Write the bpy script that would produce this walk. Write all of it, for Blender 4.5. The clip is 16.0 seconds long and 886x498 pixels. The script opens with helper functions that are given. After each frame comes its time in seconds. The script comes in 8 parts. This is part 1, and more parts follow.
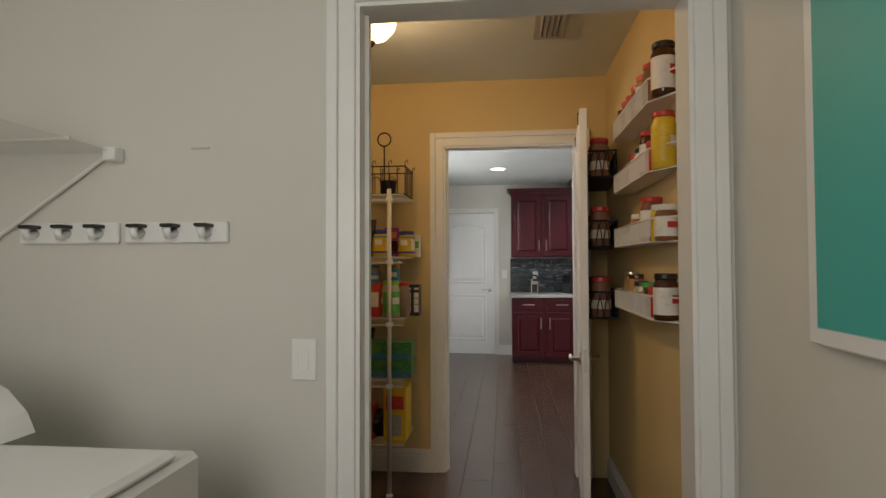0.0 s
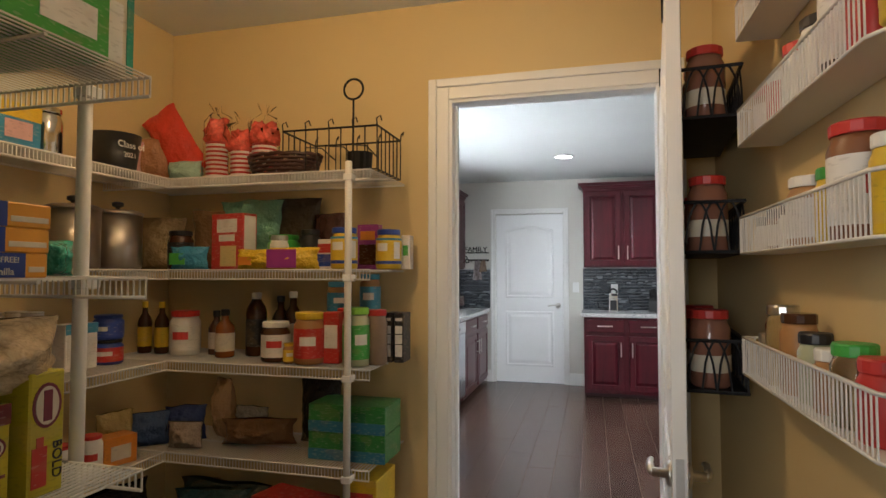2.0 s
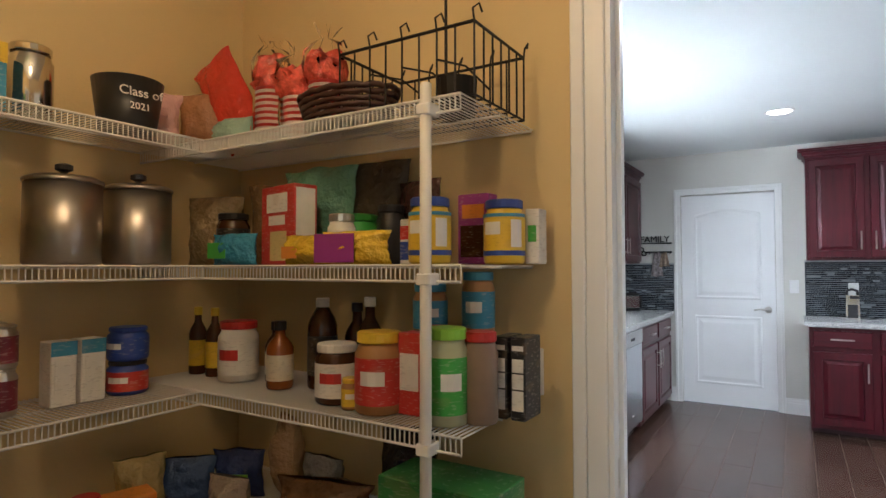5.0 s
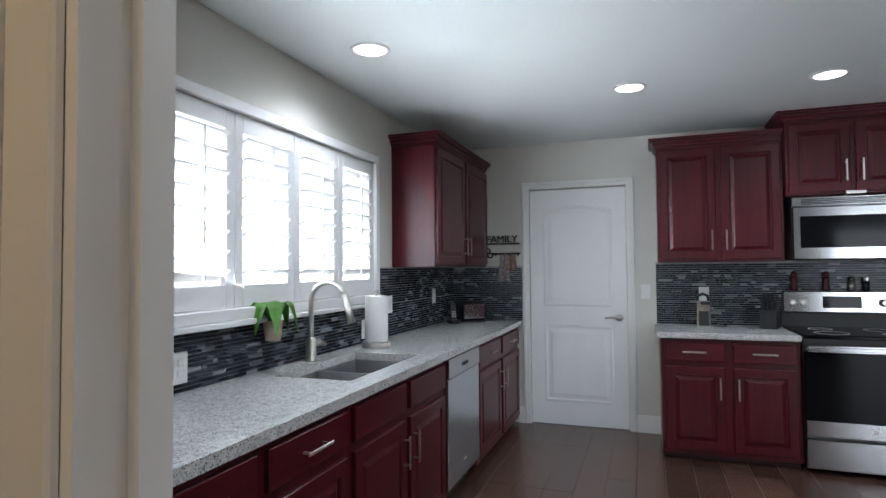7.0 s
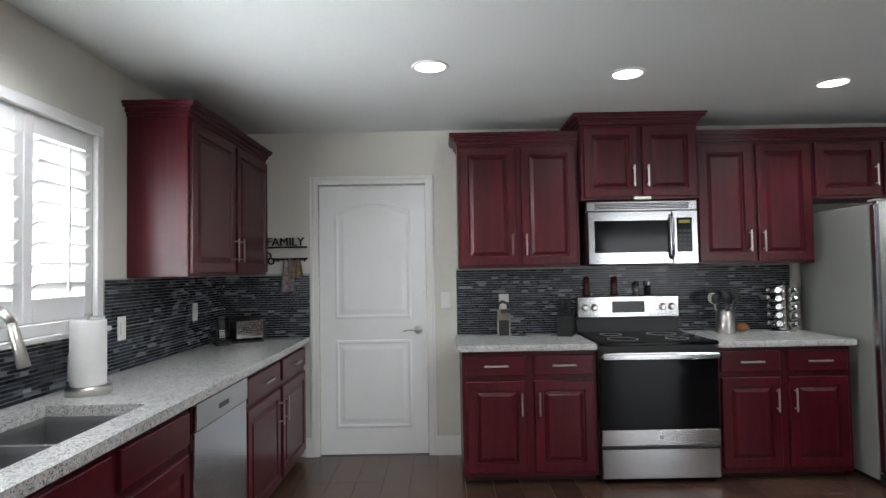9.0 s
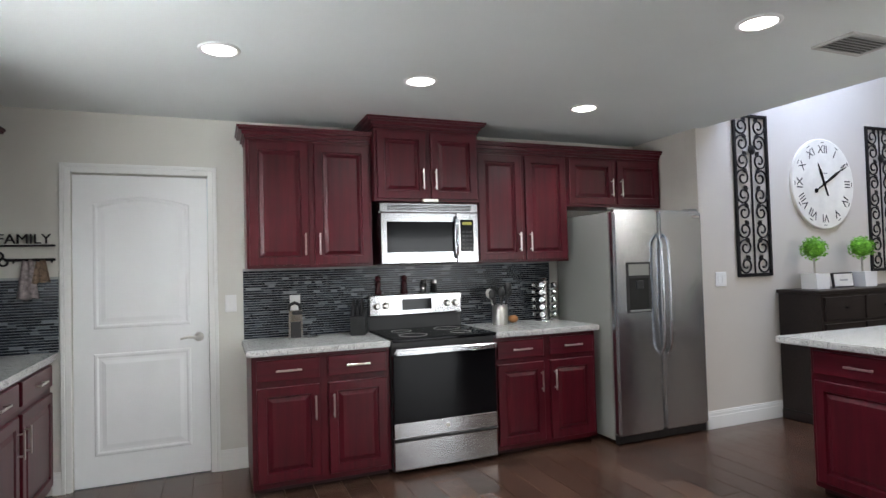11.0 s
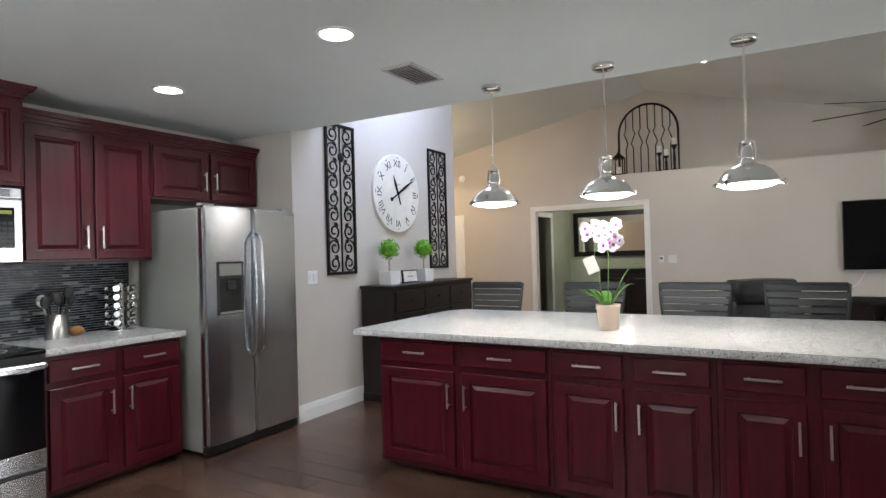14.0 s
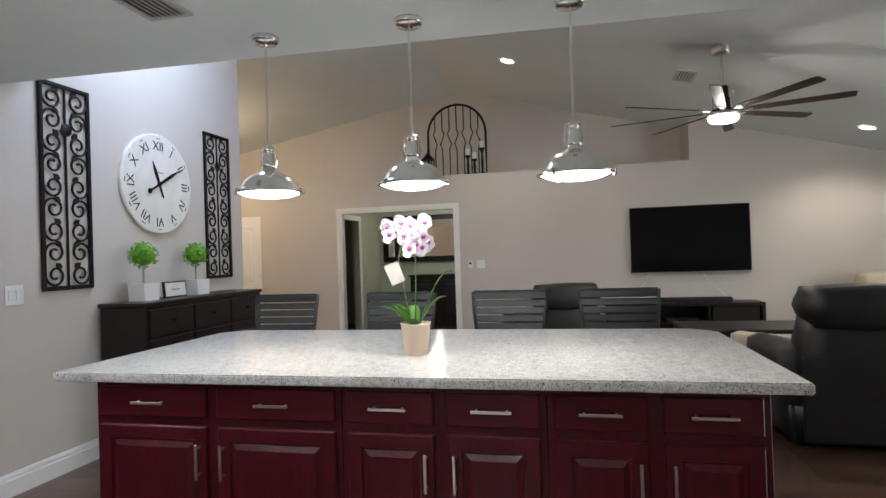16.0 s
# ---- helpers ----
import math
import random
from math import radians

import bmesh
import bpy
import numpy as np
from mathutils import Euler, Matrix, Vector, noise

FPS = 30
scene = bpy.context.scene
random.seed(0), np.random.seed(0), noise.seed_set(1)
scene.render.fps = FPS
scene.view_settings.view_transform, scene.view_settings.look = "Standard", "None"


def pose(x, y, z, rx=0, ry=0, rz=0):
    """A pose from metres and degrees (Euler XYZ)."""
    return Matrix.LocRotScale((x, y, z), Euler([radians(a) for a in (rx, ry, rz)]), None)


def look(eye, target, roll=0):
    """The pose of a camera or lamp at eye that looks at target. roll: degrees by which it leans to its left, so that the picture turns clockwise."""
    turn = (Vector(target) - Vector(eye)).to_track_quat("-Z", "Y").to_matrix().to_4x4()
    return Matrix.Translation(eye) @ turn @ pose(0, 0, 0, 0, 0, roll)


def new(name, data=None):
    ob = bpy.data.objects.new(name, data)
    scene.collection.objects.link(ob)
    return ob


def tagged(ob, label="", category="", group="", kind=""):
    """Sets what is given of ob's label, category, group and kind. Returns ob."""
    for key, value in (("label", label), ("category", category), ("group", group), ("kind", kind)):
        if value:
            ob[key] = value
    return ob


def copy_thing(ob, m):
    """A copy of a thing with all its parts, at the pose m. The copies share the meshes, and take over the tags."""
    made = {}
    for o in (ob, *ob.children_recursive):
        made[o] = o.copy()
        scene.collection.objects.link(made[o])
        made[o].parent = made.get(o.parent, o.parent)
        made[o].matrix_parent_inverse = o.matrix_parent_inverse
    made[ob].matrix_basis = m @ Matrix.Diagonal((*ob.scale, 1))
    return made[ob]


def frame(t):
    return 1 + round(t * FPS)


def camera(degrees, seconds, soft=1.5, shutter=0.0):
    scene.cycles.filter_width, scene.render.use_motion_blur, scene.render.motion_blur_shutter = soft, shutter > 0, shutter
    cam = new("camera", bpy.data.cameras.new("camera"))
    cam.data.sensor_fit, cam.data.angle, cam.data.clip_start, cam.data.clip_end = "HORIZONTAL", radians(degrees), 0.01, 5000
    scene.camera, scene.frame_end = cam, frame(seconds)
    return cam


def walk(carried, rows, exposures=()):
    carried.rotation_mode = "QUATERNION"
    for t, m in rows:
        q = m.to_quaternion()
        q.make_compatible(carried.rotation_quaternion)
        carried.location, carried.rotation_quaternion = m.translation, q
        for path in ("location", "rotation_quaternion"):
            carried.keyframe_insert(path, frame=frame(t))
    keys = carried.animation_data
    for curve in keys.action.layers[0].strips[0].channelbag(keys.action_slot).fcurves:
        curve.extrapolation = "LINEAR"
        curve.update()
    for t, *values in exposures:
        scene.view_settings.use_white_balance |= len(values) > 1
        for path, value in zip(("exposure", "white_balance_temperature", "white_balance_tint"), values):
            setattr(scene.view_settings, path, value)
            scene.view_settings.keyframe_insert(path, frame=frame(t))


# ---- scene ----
cam = camera(75.6, 16.0)
PATH = [
    (0, (0.013, -0.358, 1.285), (-0.203, 1.63, 1.341), -0.2),
    (0.5, (0.087, 0.003, 1.287), (-0.127, 1.99, 1.353), -0.4),
    (1, (0.115, 0.378, 1.302), (-0.106, 2.365, 1.374), -0.2),
    (1.5, (0.165, 0.705, 1.309), (-0.113, 2.684, 1.385), -0.3),
    (2, (0.193, 0.95, 1.32), (-0.312, 2.883, 1.404), 0.0),
    (2.5, (0.179, 1.07, 1.305), (-0.61, 2.905, 1.4), 0.0),
    (3, (0.151, 1.153, 1.31), (-0.823, 2.897, 1.401), 0.4),
    (3.2, (0.142, 1.181, 1.31), (-0.879, 2.898, 1.401), 0.3),
    (5.3, (0.016, 1.985, 1.328), (-1.034, 3.686, 1.388), -0.1),
    (5.5, (0.046, 2.112, 1.324), (-0.977, 3.829, 1.382), 0.0),
    (6, (-0.006, 2.428, 1.351), (-0.879, 4.227, 1.416), 0.0),
    (6.5, (0.002, 2.675, 1.351), (-0.743, 4.53, 1.415), -0.3),
    (7, (0.02, 2.909, 1.354), (-0.652, 4.791, 1.422), -0.5),
    (7.5, (-0.005, 3.129, 1.357), (-0.58, 5.043, 1.428), -0.5),
    (8, (-0.02, 3.296, 1.372), (-0.425, 5.254, 1.445), -0.6),
    (8.5, (0.009, 3.481, 1.378), (-0.18, 5.471, 1.448), -0.9),
    (9, (-0.01, 3.579, 1.381), (-0.01, 5.577, 1.453), -1.0),
    (9.2, (-0.033, 3.593, 1.385), (0.062, 5.59, 1.454), -1.0),
    (11.3, (-0.095, 3.616, 1.376), (0.763, 5.422, 1.426), -1.6),
    (11.5, (-0.098, 3.609, 1.382), (0.847, 5.371, 1.426), -1.6),
    (12, (-0.092, 3.582, 1.39), (1.073, 5.207, 1.424), -1.7),
    (12.5, (-0.096, 3.569, 1.383), (1.257, 5.042, 1.414), -1.7),
    (13, (-0.079, 3.577, 1.381), (1.401, 4.922, 1.407), -1.7),
    (13.5, (-0.007, 3.606, 1.381), (1.6, 4.796, 1.399), -1.6),
    (14, (0.132, 3.641, 1.371), (1.846, 4.671, 1.389), -1.6),
    (14.5, (0.248, 3.649, 1.366), (2.053, 4.511, 1.385), -1.6),
    (15, (0.414, 3.728, 1.355), (2.284, 4.435, 1.371), -1.7),
    (15.5, (0.642, 3.823, 1.369), (2.565, 4.374, 1.387), -1.8),
    (16, (0.937, 3.838, 1.363), (2.889, 4.269, 1.382), -1.9),
]
EXPOSURES = [(0, -0.33, 6900, 10), (1.5, 0.1, 6400, 10), (3, 0.48, 6000, 10), (5.5, 0.4, 5800, 10), (6.5, 0.12, 5900, 10), (7.5, -0.45, 6100, 10), (8.5, -0.25, 6300, 10), (9.2, 0.0, 6500, 10), (11.3, 0.25, 6500, 10), (14.5, 0.22, 6500, 10), (16, -0.02, 6500, 10)]
walk(cam, [(t, look(eye, target, roll)) for t, eye, target, roll in PATH], EXPOSURES)

# world, sun, large lights
world = bpy.data.worlds.new("world")
scene.world = world
world.use_nodes = True
wn = world.node_tree.nodes
sky = wn.new("ShaderNodeTexSky")
sky.sky_type, sky.sun_disc = "NISHITA", False
sky.sun_elevation, sky.sun_rotation = radians(48), radians(-70)
world.node_tree.links.new(sky.outputs[0], wn["Background"].inputs[0])
wn["Background"].inputs[1].default_value = 0.12
sun = new("sun", bpy.data.lights.new("sun", "SUN"))
sun.data.energy, sun.data.angle, sun.data.color = 3.0, radians(0.5), (1.0, 0.95, 0.88)
sun.matrix_basis = look((-6, 9, 9), (0, 7.2, 0))


def area_lamp(name, eye, target, sx, sy, watts, colour):
    data = bpy.data.lights.new(name, "AREA")
    data.shape, data.size, data.size_y = "RECTANGLE", sx, sy
    data.energy, data.color = watts, colour
    lamp = new(name, data)
    lamp.matrix_basis = look(eye, target)
    return lamp


def bulb(name, place, watts, colour, radius=0.05):
    data = bpy.data.lights.new(name, "POINT")
    data.energy, data.color, data.shadow_soft_size = watts, colour, radius
    lamp = new(name, data)
    lamp.location = place
    return lamp


def downlight(name, place, watts, colour, spread=130):
    data = bpy.data.lights.new(name, "SPOT")
    data.energy, data.color, data.shadow_soft_size = watts, colour, 0.07
    data.spot_size, data.spot_blend = radians(spread), 0.6
    lamp = new(name, data)
    lamp.location = place
    return lamp


COOL, WARM, NEUTRAL = (0.93, 0.97, 1.0), (1.0, 0.66, 0.35), (1.0, 0.93, 0.84)
area_lamp("window_sky", (-1.86, 5.37, 1.62), (0, 5.6, 2.4), 1.7, 0.8, 112, COOL)
area_lamp("slider_sky", (4.9, -1.93, 1.1), (4.9, 3, 1.1), 2.3, 2.0, 92, COOL)
# Fill light added behind the camera to brighten the laundry; no known source.
area_lamp("laundry_sky", (-0.5, -1.1, 1.6), (-0.6, 2, 1.5), 0.8, 1.0, 21, (1.0, 0.97, 0.93))
bulb("pantry_bulb", (-0.56, 2.06, 2.33), 13, WARM, 0.07)
CANS = [(-1.25, 5.42), (-0.06, 6.52), (1.02, 6.68), (2.3, 6.9), (2.22, 5.46), (-0.05, 4.3), (1.2, 4.4)]
for cx, cy in CANS:
    downlight("can_lamp", (cx, cy, 2.42), 42, COOL, 150)
PENDANTS = [(3.45, 5.24), (3.45, 4.52), (3.45, 3.8)]
for cx, cy in PENDANTS:
    downlight("pendant_lamp", (cx, cy, 1.65), 20, NEUTRAL, 150)
bulb("fan_bulb", (6.59, 2.42, 2.38), 14, NEUTRAL, 0.08)
# The last two, at x = 5.6, are unseen and added to brighten the room.
LIVING_CANS = [(7.94, 4.5), (8.45, 0.42), (5.6, 4.6), (5.6, 0.6)]
for cx, cy in LIVING_CANS:
    downlight("living_can_lamp", (cx, cy, 3.93 - 0.255 * (5.55 - cy)), 54, NEUTRAL, 150)
# Two point lights without fixtures, added to brighten hall and far room.
bulb("hall_bulb", (7.8, 9.2, 2.9), 60, (1.0, 0.75, 0.5), 0.1)
bulb("far_room_bulb", (10.8, 6.2, 2.3), 25, NEUTRAL, 0.1)
# Added bluish fill for the clock wall, from an invented skylight.
area_lamp("skylight_sky", (4.75, 6.35, 3.72), (4.9, 6.9, 1.5), 0.9, 0.5, 55, (0.58, 0.7, 1.0))


# materials
def tree(name):
    m = bpy.data.materials.new(name)
    m.use_nodes = True
    return m, m.node_tree, m.node_tree.nodes["Principled BSDF"]


def mapped(nt, scale, stretch=(1, 1, 1)):
    co = nt.nodes.new("ShaderNodeTexCoord")
    mp = nt.nodes.new("ShaderNodeMapping")
    mp.inputs["Scale"].default_value = [scale * k for k in stretch]
    nt.links.new(co.outputs["Object"], mp.inputs["Vector"])
    return mp.outputs["Vector"]


def noise_of(nt, vec, scale, detail=4, rough=0.55):
    n = nt.nodes.new("ShaderNodeTexNoise")
    n.inputs["Scale"].default_value, n.inputs["Detail"].default_value, n.inputs["Roughness"].default_value = scale, detail, rough
    nt.links.new(vec, n.inputs["Vector"])
    return n.outputs["Fac"]


def ramp(nt, fac, stops):
    r = nt.nodes.new("ShaderNodeValToRGB")
    els = r.color_ramp.elements
    while len(els) < len(stops):
        els.new(0.5)
    for e, (p, c) in zip(els, stops):
        e.position, e.color = p, (*c, 1)
    nt.links.new(fac, r.inputs["Fac"])
    return r.outputs["Color"]


def bump_to(nt, bsdf, fac, strength, distance=0.002):
    b = nt.nodes.new("ShaderNodeBump")
    b.inputs["Strength"].default_value, b.inputs["Distance"].default_value = strength, distance
    nt.links.new(fac, b.inputs["Height"])
    nt.links.new(b.outputs["Normal"], bsdf.inputs["Normal"])


def shade(c, k):
    return tuple(min(1.0, v * k) for v in c)


def paint(name, c, rough=0.5, metal=0.0, var=0.06, scale=3.0, grain=0.0, gscale=180, stretch=(1, 1, 1), coat=0.0, island=0.0):
    """A plain surface with broad and fine variation, and an optional relief."""
    m, nt, b = tree(name)
    vec = mapped(nt, 1.0, stretch)
    col = ramp(nt, noise_of(nt, vec, scale, 5), [(0.3, shade(c, 1 - var)), (0.7, shade(c, 1 + var))])
    if island:
        info = nt.nodes.new("ShaderNodeObjectInfo")
        mix = nt.nodes.new("ShaderNodeHueSaturation")
        add = nt.nodes.new("ShaderNodeMapRange")
        add.inputs["To Min"].default_value, add.inputs["To Max"].default_value = 1 - island, 1 + island
        nt.links.new(info.outputs["Random"], add.inputs["Value"])
        nt.links.new(add.outputs["Result"], mix.inputs["Value"])
        nt.links.new(col, mix.inputs["Color"])
        col = mix.outputs["Color"]
    nt.links.new(col, b.inputs["Base Color"])
    b.inputs["Metallic"].default_value = metal
    r = nt.nodes.new("ShaderNodeMapRange")
    r.inputs["To Min"].default_value, r.inputs["To Max"].default_value = max(0.02, rough - 0.06), min(1, rough + 0.06)
    nt.links.new(noise_of(nt, vec, scale * 4, 3), r.inputs["Value"])
    nt.links.new(r.outputs["Result"], b.inputs["Roughness"])
    b.inputs["Coat Weight"].default_value = coat
    if grain:
        bump_to(nt, b, noise_of(nt, vec, gscale, 3), grain)
    return m


def wood(name, dark, light, rough, axis=2, coat=0.0, fine=60, vary=0.0, gloss=0.28):
    m, nt, b = tree(name)
    st = [1.0, 1.0, 1.0]
    st[axis] = 0.06
    vec = mapped(nt, 1.0, st)
    f1, f2 = noise_of(nt, vec, fine, 6, 0.65), noise_of(nt, mapped(nt, 1.0), 2.2, 3)
    mx = nt.nodes.new("ShaderNodeMix")
    mx.inputs["Factor"].default_value = 0.4
    nt.links.new(f1, mx.inputs[2])
    nt.links.new(f2, mx.inputs[3])
    fac = mx.outputs[0]
    if vary:
        info = nt.nodes.new("ShaderNodeObjectInfo")
        geo = nt.nodes.new("ShaderNodeNewGeometry")
        tot = nt.nodes.new("ShaderNodeMath")
        tot.operation = "ADD"
        nt.links.new(info.outputs["Random"], tot.inputs[0])
        nt.links.new(geo.outputs["Random Per Island"], tot.inputs[1])
        fr = nt.nodes.new("ShaderNodeMath")
        fr.operation = "FRACT"
        nt.links.new(tot.outputs[0], fr.inputs[0])
        ml = nt.nodes.new("ShaderNodeMath")
        ml.operation, ml.inputs[1].default_value, ml.inputs[2].default_value = "MULTIPLY_ADD", vary, -vary / 2
        nt.links.new(fr.outputs[0], ml.inputs[0])
        sm = nt.nodes.new("ShaderNodeMath")
        nt.links.new(ml.outputs[0], sm.inputs[0])
        nt.links.new(fac, sm.inputs[1])
        fac = sm.outputs[0]
    nt.links.new(ramp(nt, fac, [(0.3, dark), (0.7, light)]), b.inputs["Base Color"])
    b.inputs["Roughness"].default_value, b.inputs["Coat Weight"].default_value = rough, coat
    b.inputs["Coat Roughness"].default_value = 0.25
    b.inputs["Specular IOR Level"].default_value = gloss
    bump_to(nt, b, f1, 0.12, 0.001)
    return m


def granite(name):
    m, nt, b = tree(name)
    vec = mapped(nt, 1.0)
    v = nt.nodes.new("ShaderNodeTexVoronoi")
    v.inputs["Scale"].default_value = 300
    nt.links.new(vec, v.inputs["Vector"])
    sp = nt.nodes.new("ShaderNodeSeparateColor")
    nt.links.new(v.outputs["Color"], sp.inputs["Color"])
    base = ramp(nt, sp.outputs[0], [(0.0, (0.04, 0.04, 0.045)), (0.06, (0.17, 0.17, 0.17)), (0.14, (0.45, 0.45, 0.44)), (0.5, (0.64, 0.64, 0.63)), (1.0, (0.76, 0.76, 0.75))])
    cloud = ramp(nt, noise_of(nt, vec, 34, 6, 0.75), [(0.34, (0.62, 0.63, 0.64)), (0.5, (0.86, 0.86, 0.86)), (0.66, (0.97, 0.97, 0.96))])
    mx = nt.nodes.new("ShaderNodeMix")
    mx.data_type, mx.blend_type = "RGBA", "MULTIPLY"
    mx.inputs[0].default_value = 1.0
    nt.links.new(base, mx.inputs[6])
    nt.links.new(cloud, mx.inputs[7])
    nt.links.new(mx.outputs[2], b.inputs["Base Color"])
    b.inputs["Roughness"].default_value = 0.16
    return m


def steel(name, axis=2, rough=0.3, c=(0.5, 0.5, 0.5)):
    m, nt, b = tree(name)
    st = [220.0, 220.0, 220.0]
    st[axis] = 2.0
    f = noise_of(nt, mapped(nt, 1.0, st), 1.0, 3)
    nt.links.new(ramp(nt, f, [(0.3, shade(c, 0.95)), (0.7, shade(c, 1.04))]), b.inputs["Base Color"])
    b.inputs["Metallic"].default_value, b.inputs["Roughness"].default_value = 1.0, rough
    b.inputs["Anisotropic"].default_value, b.inputs["Anisotropic Rotation"].default_value = 0.7, 0.25
    tg = nt.nodes.new("ShaderNodeTangent")
    tg.direction_type, tg.axis = "RADIAL", "Z"
    nt.links.new(tg.outputs[0], b.inputs["Tangent"])
    return m


def glow(name, c, strength):
    m, nt, b = tree(name)
    b.inputs["Base Color"].default_value = (*c, 1)
    b.inputs["Emission Color"].default_value = (*c, 1)
    b.inputs["Emission Strength"].default_value = strength
    return m


def glass(name, c=(1, 1, 1), rough=0.02, ior=1.45):
    m, nt, b = tree(name)
    b.inputs["Base Color"].default_value = (*c, 1)
    b.inputs["Transmission Weight"].default_value, b.inputs["Roughness"].default_value, b.inputs["IOR"].default_value = 1.0, rough, ior
    return m


def mosaic(name):
    m, nt, b = tree(name)
    info, geo = nt.nodes.new("ShaderNodeObjectInfo"), nt.nodes.new("ShaderNodeNewGeometry")
    tot, fr = nt.nodes.new("ShaderNodeMath"), nt.nodes.new("ShaderNodeMath")
    fr.operation = "FRACT"
    nt.links.new(info.outputs["Random"], tot.inputs[0])
    nt.links.new(geo.outputs["Random Per Island"], tot.inputs[1])
    nt.links.new(tot.outputs[0], fr.inputs[0])
    col = ramp(nt, fr.outputs[0], [(0.0, (0.008, 0.01, 0.013)), (0.4, (0.016, 0.02, 0.027)), (0.62, (0.042, 0.052, 0.064)), (0.8, (0.03, 0.037, 0.05)), (0.93, (0.17, 0.19, 0.21)), (1.0, (0.3, 0.32, 0.34))])
    nt.links.new(col, b.inputs["Base Color"])
    b.inputs["Roughness"].default_value = 0.2
    b.inputs["Specular IOR Level"].default_value = 0.2
    bump_to(nt, b, noise_of(nt, mapped(nt, 1.0), 60, 2), 0.1)
    return m


M_WALL = paint("wall_paint", (0.63, 0.615, 0.565), 0.75, var=0.03, scale=1.4, grain=0.25, gscale=90)
M_PANTRY = paint("pantry_paint", (0.66, 0.505, 0.255), 0.75, var=0.03, scale=1.4, grain=0.25, gscale=90)
M_LIVING = paint("living_paint", (0.56, 0.52, 0.47), 0.75, var=0.03, scale=1.4, grain=0.25, gscale=90)
M_GREEN = paint("green_paint", (0.42, 0.45, 0.34), 0.8, var=0.04)
M_CEIL = paint("ceiling_paint", (0.745, 0.785, 0.77), 0.85, var=0.03, scale=1.2, grain=0.4, gscale=45)
M_TRIM = paint("white_trim", (0.78, 0.78, 0.76), 0.4, var=0.03, scale=2)
M_DOOR = paint("white_door_paint", (0.83, 0.84, 0.84), 0.42, var=0.03, scale=2)
M_SHUT = paint("shutter_white", (0.8, 0.8, 0.8), 0.4, var=0.02)
M_CHERRY = wood("cherry_cabinet", (0.03, 0.0022, 0.0052), (0.095, 0.0066, 0.0145), 0.3, 2, 0.0, 30, 0.0, 0.38)
M_CHERRY_H = wood("cherry_drawer", (0.03, 0.0022, 0.0052), (0.095, 0.0066, 0.0145), 0.3, 0, 0.0, 30, 0.0, 0.38)
M_TOE = paint("toe_kick_dark", (0.03, 0.008, 0.01), 0.6)
M_PLANK = wood("floor_plank", (0.026, 0.0135, 0.0095), (0.115, 0.06, 0.04), 0.27, 1, 0.22, 26, 0.22, 0.45)
M_GROUT = paint("floor_grout", (0.2, 0.165, 0.14), 0.9, var=0.15, scale=20)
M_GRAN = granite("speckled_granite")
M_STEEL = steel("brushed_steel_upright", 2, 0.2, (0.6, 0.635, 0.68))
M_STEEL_H = steel("brushed_steel_flat", 0, 0.17, (0.5, 0.5, 0.51))
M_POLISH = paint("polished_nickel", (0.84, 0.82, 0.79), 0.17, 1.0, var=0.03, scale=8)
M_NICKEL = steel("brushed_nickel", 0, 0.28, (0.68, 0.66, 0.62))
M_SINK = steel("sink_steel", 1, 0.4, (0.36, 0.36, 0.37))
M_BLACKG = paint("black_glass", (0.005, 0.005, 0.006), 0.07, var=0.02)
M_BLACKG.node_tree.nodes["Principled BSDF"].inputs["Specular IOR Level"].default_value = 0.16
M_BLACK = paint("black_plastic", (0.014, 0.014, 0.015), 0.4, var=0.1)
M_IRON = paint("black_iron", (0.012, 0.011, 0.012), 0.5, 0.6, var=0.15)
M_ESPRESSO = wood("espresso_wood", (0.006, 0.004, 0.004), (0.022, 0.014, 0.012), 0.4, 0, 0.1)
M_LEATHER = paint("black_leather", (0.012, 0.012, 0.013), 0.42, var=0.2, scale=6, grain=0.4, gscale=160)
M_WHITE = paint("white_plastic", (0.78, 0.78, 0.77), 0.35, var=0.02)
M_WIRE = paint("white_wire_coating", (0.72, 0.7, 0.66), 0.4, var=0.03)
M_PAPER = paint("white_paper", (0.8, 0.8, 0.79), 0.85, var=0.03, grain=0.2, gscale=140)
M_CLOCK = paint("clock_cream", (0.72, 0.7, 0.64), 0.6, var=0.08, scale=6)
M_LEAF = paint("green_leaf", (0.12, 0.3, 0.045), 0.4, var=0.3, scale=12)
M_TOPIARY = paint("topiary_green", (0.15, 0.4, 0.025), 0.6, var=0.35, scale=40)
M_PETAL = paint("orchid_petal", (0.84, 0.8, 0.84), 0.5, var=0.14, scale=40)
M_PETALC = paint("orchid_lip", (0.45, 0.1, 0.4), 0.5, var=0.2, scale=40)
M_POT = paint("blush_pot", (0.6, 0.47, 0.37), 0.5, var=0.04)
M_LAMP = glow("lamp_lens", (1.0, 0.98, 0.95), 14)
M_LAMPW = glow("warm_lamp_glass", (1.0, 0.72, 0.38), 7)
M_GLASS = glass("clear_glass")
M_TEAL = paint("teal_print", (0.06, 0.42, 0.38), 0.5, var=0.06, scale=1.5)
M_TILE = mosaic("glass_mosaic")
M_SGROUT = paint("mosaic_grout", (0.38, 0.39, 0.4), 0.9, var=0.1, scale=30)
M_TAN = paint("tan_fabric", (0.5, 0.42, 0.32), 0.9, var=0.1, grain=0.4)
M_WASHER = paint("washer_enamel", (0.8, 0.8, 0.79), 0.2, var=0.02, coat=0.4)
M_GRATE = paint("vent_metal", (0.5, 0.49, 0.47), 0.5, var=0.04)
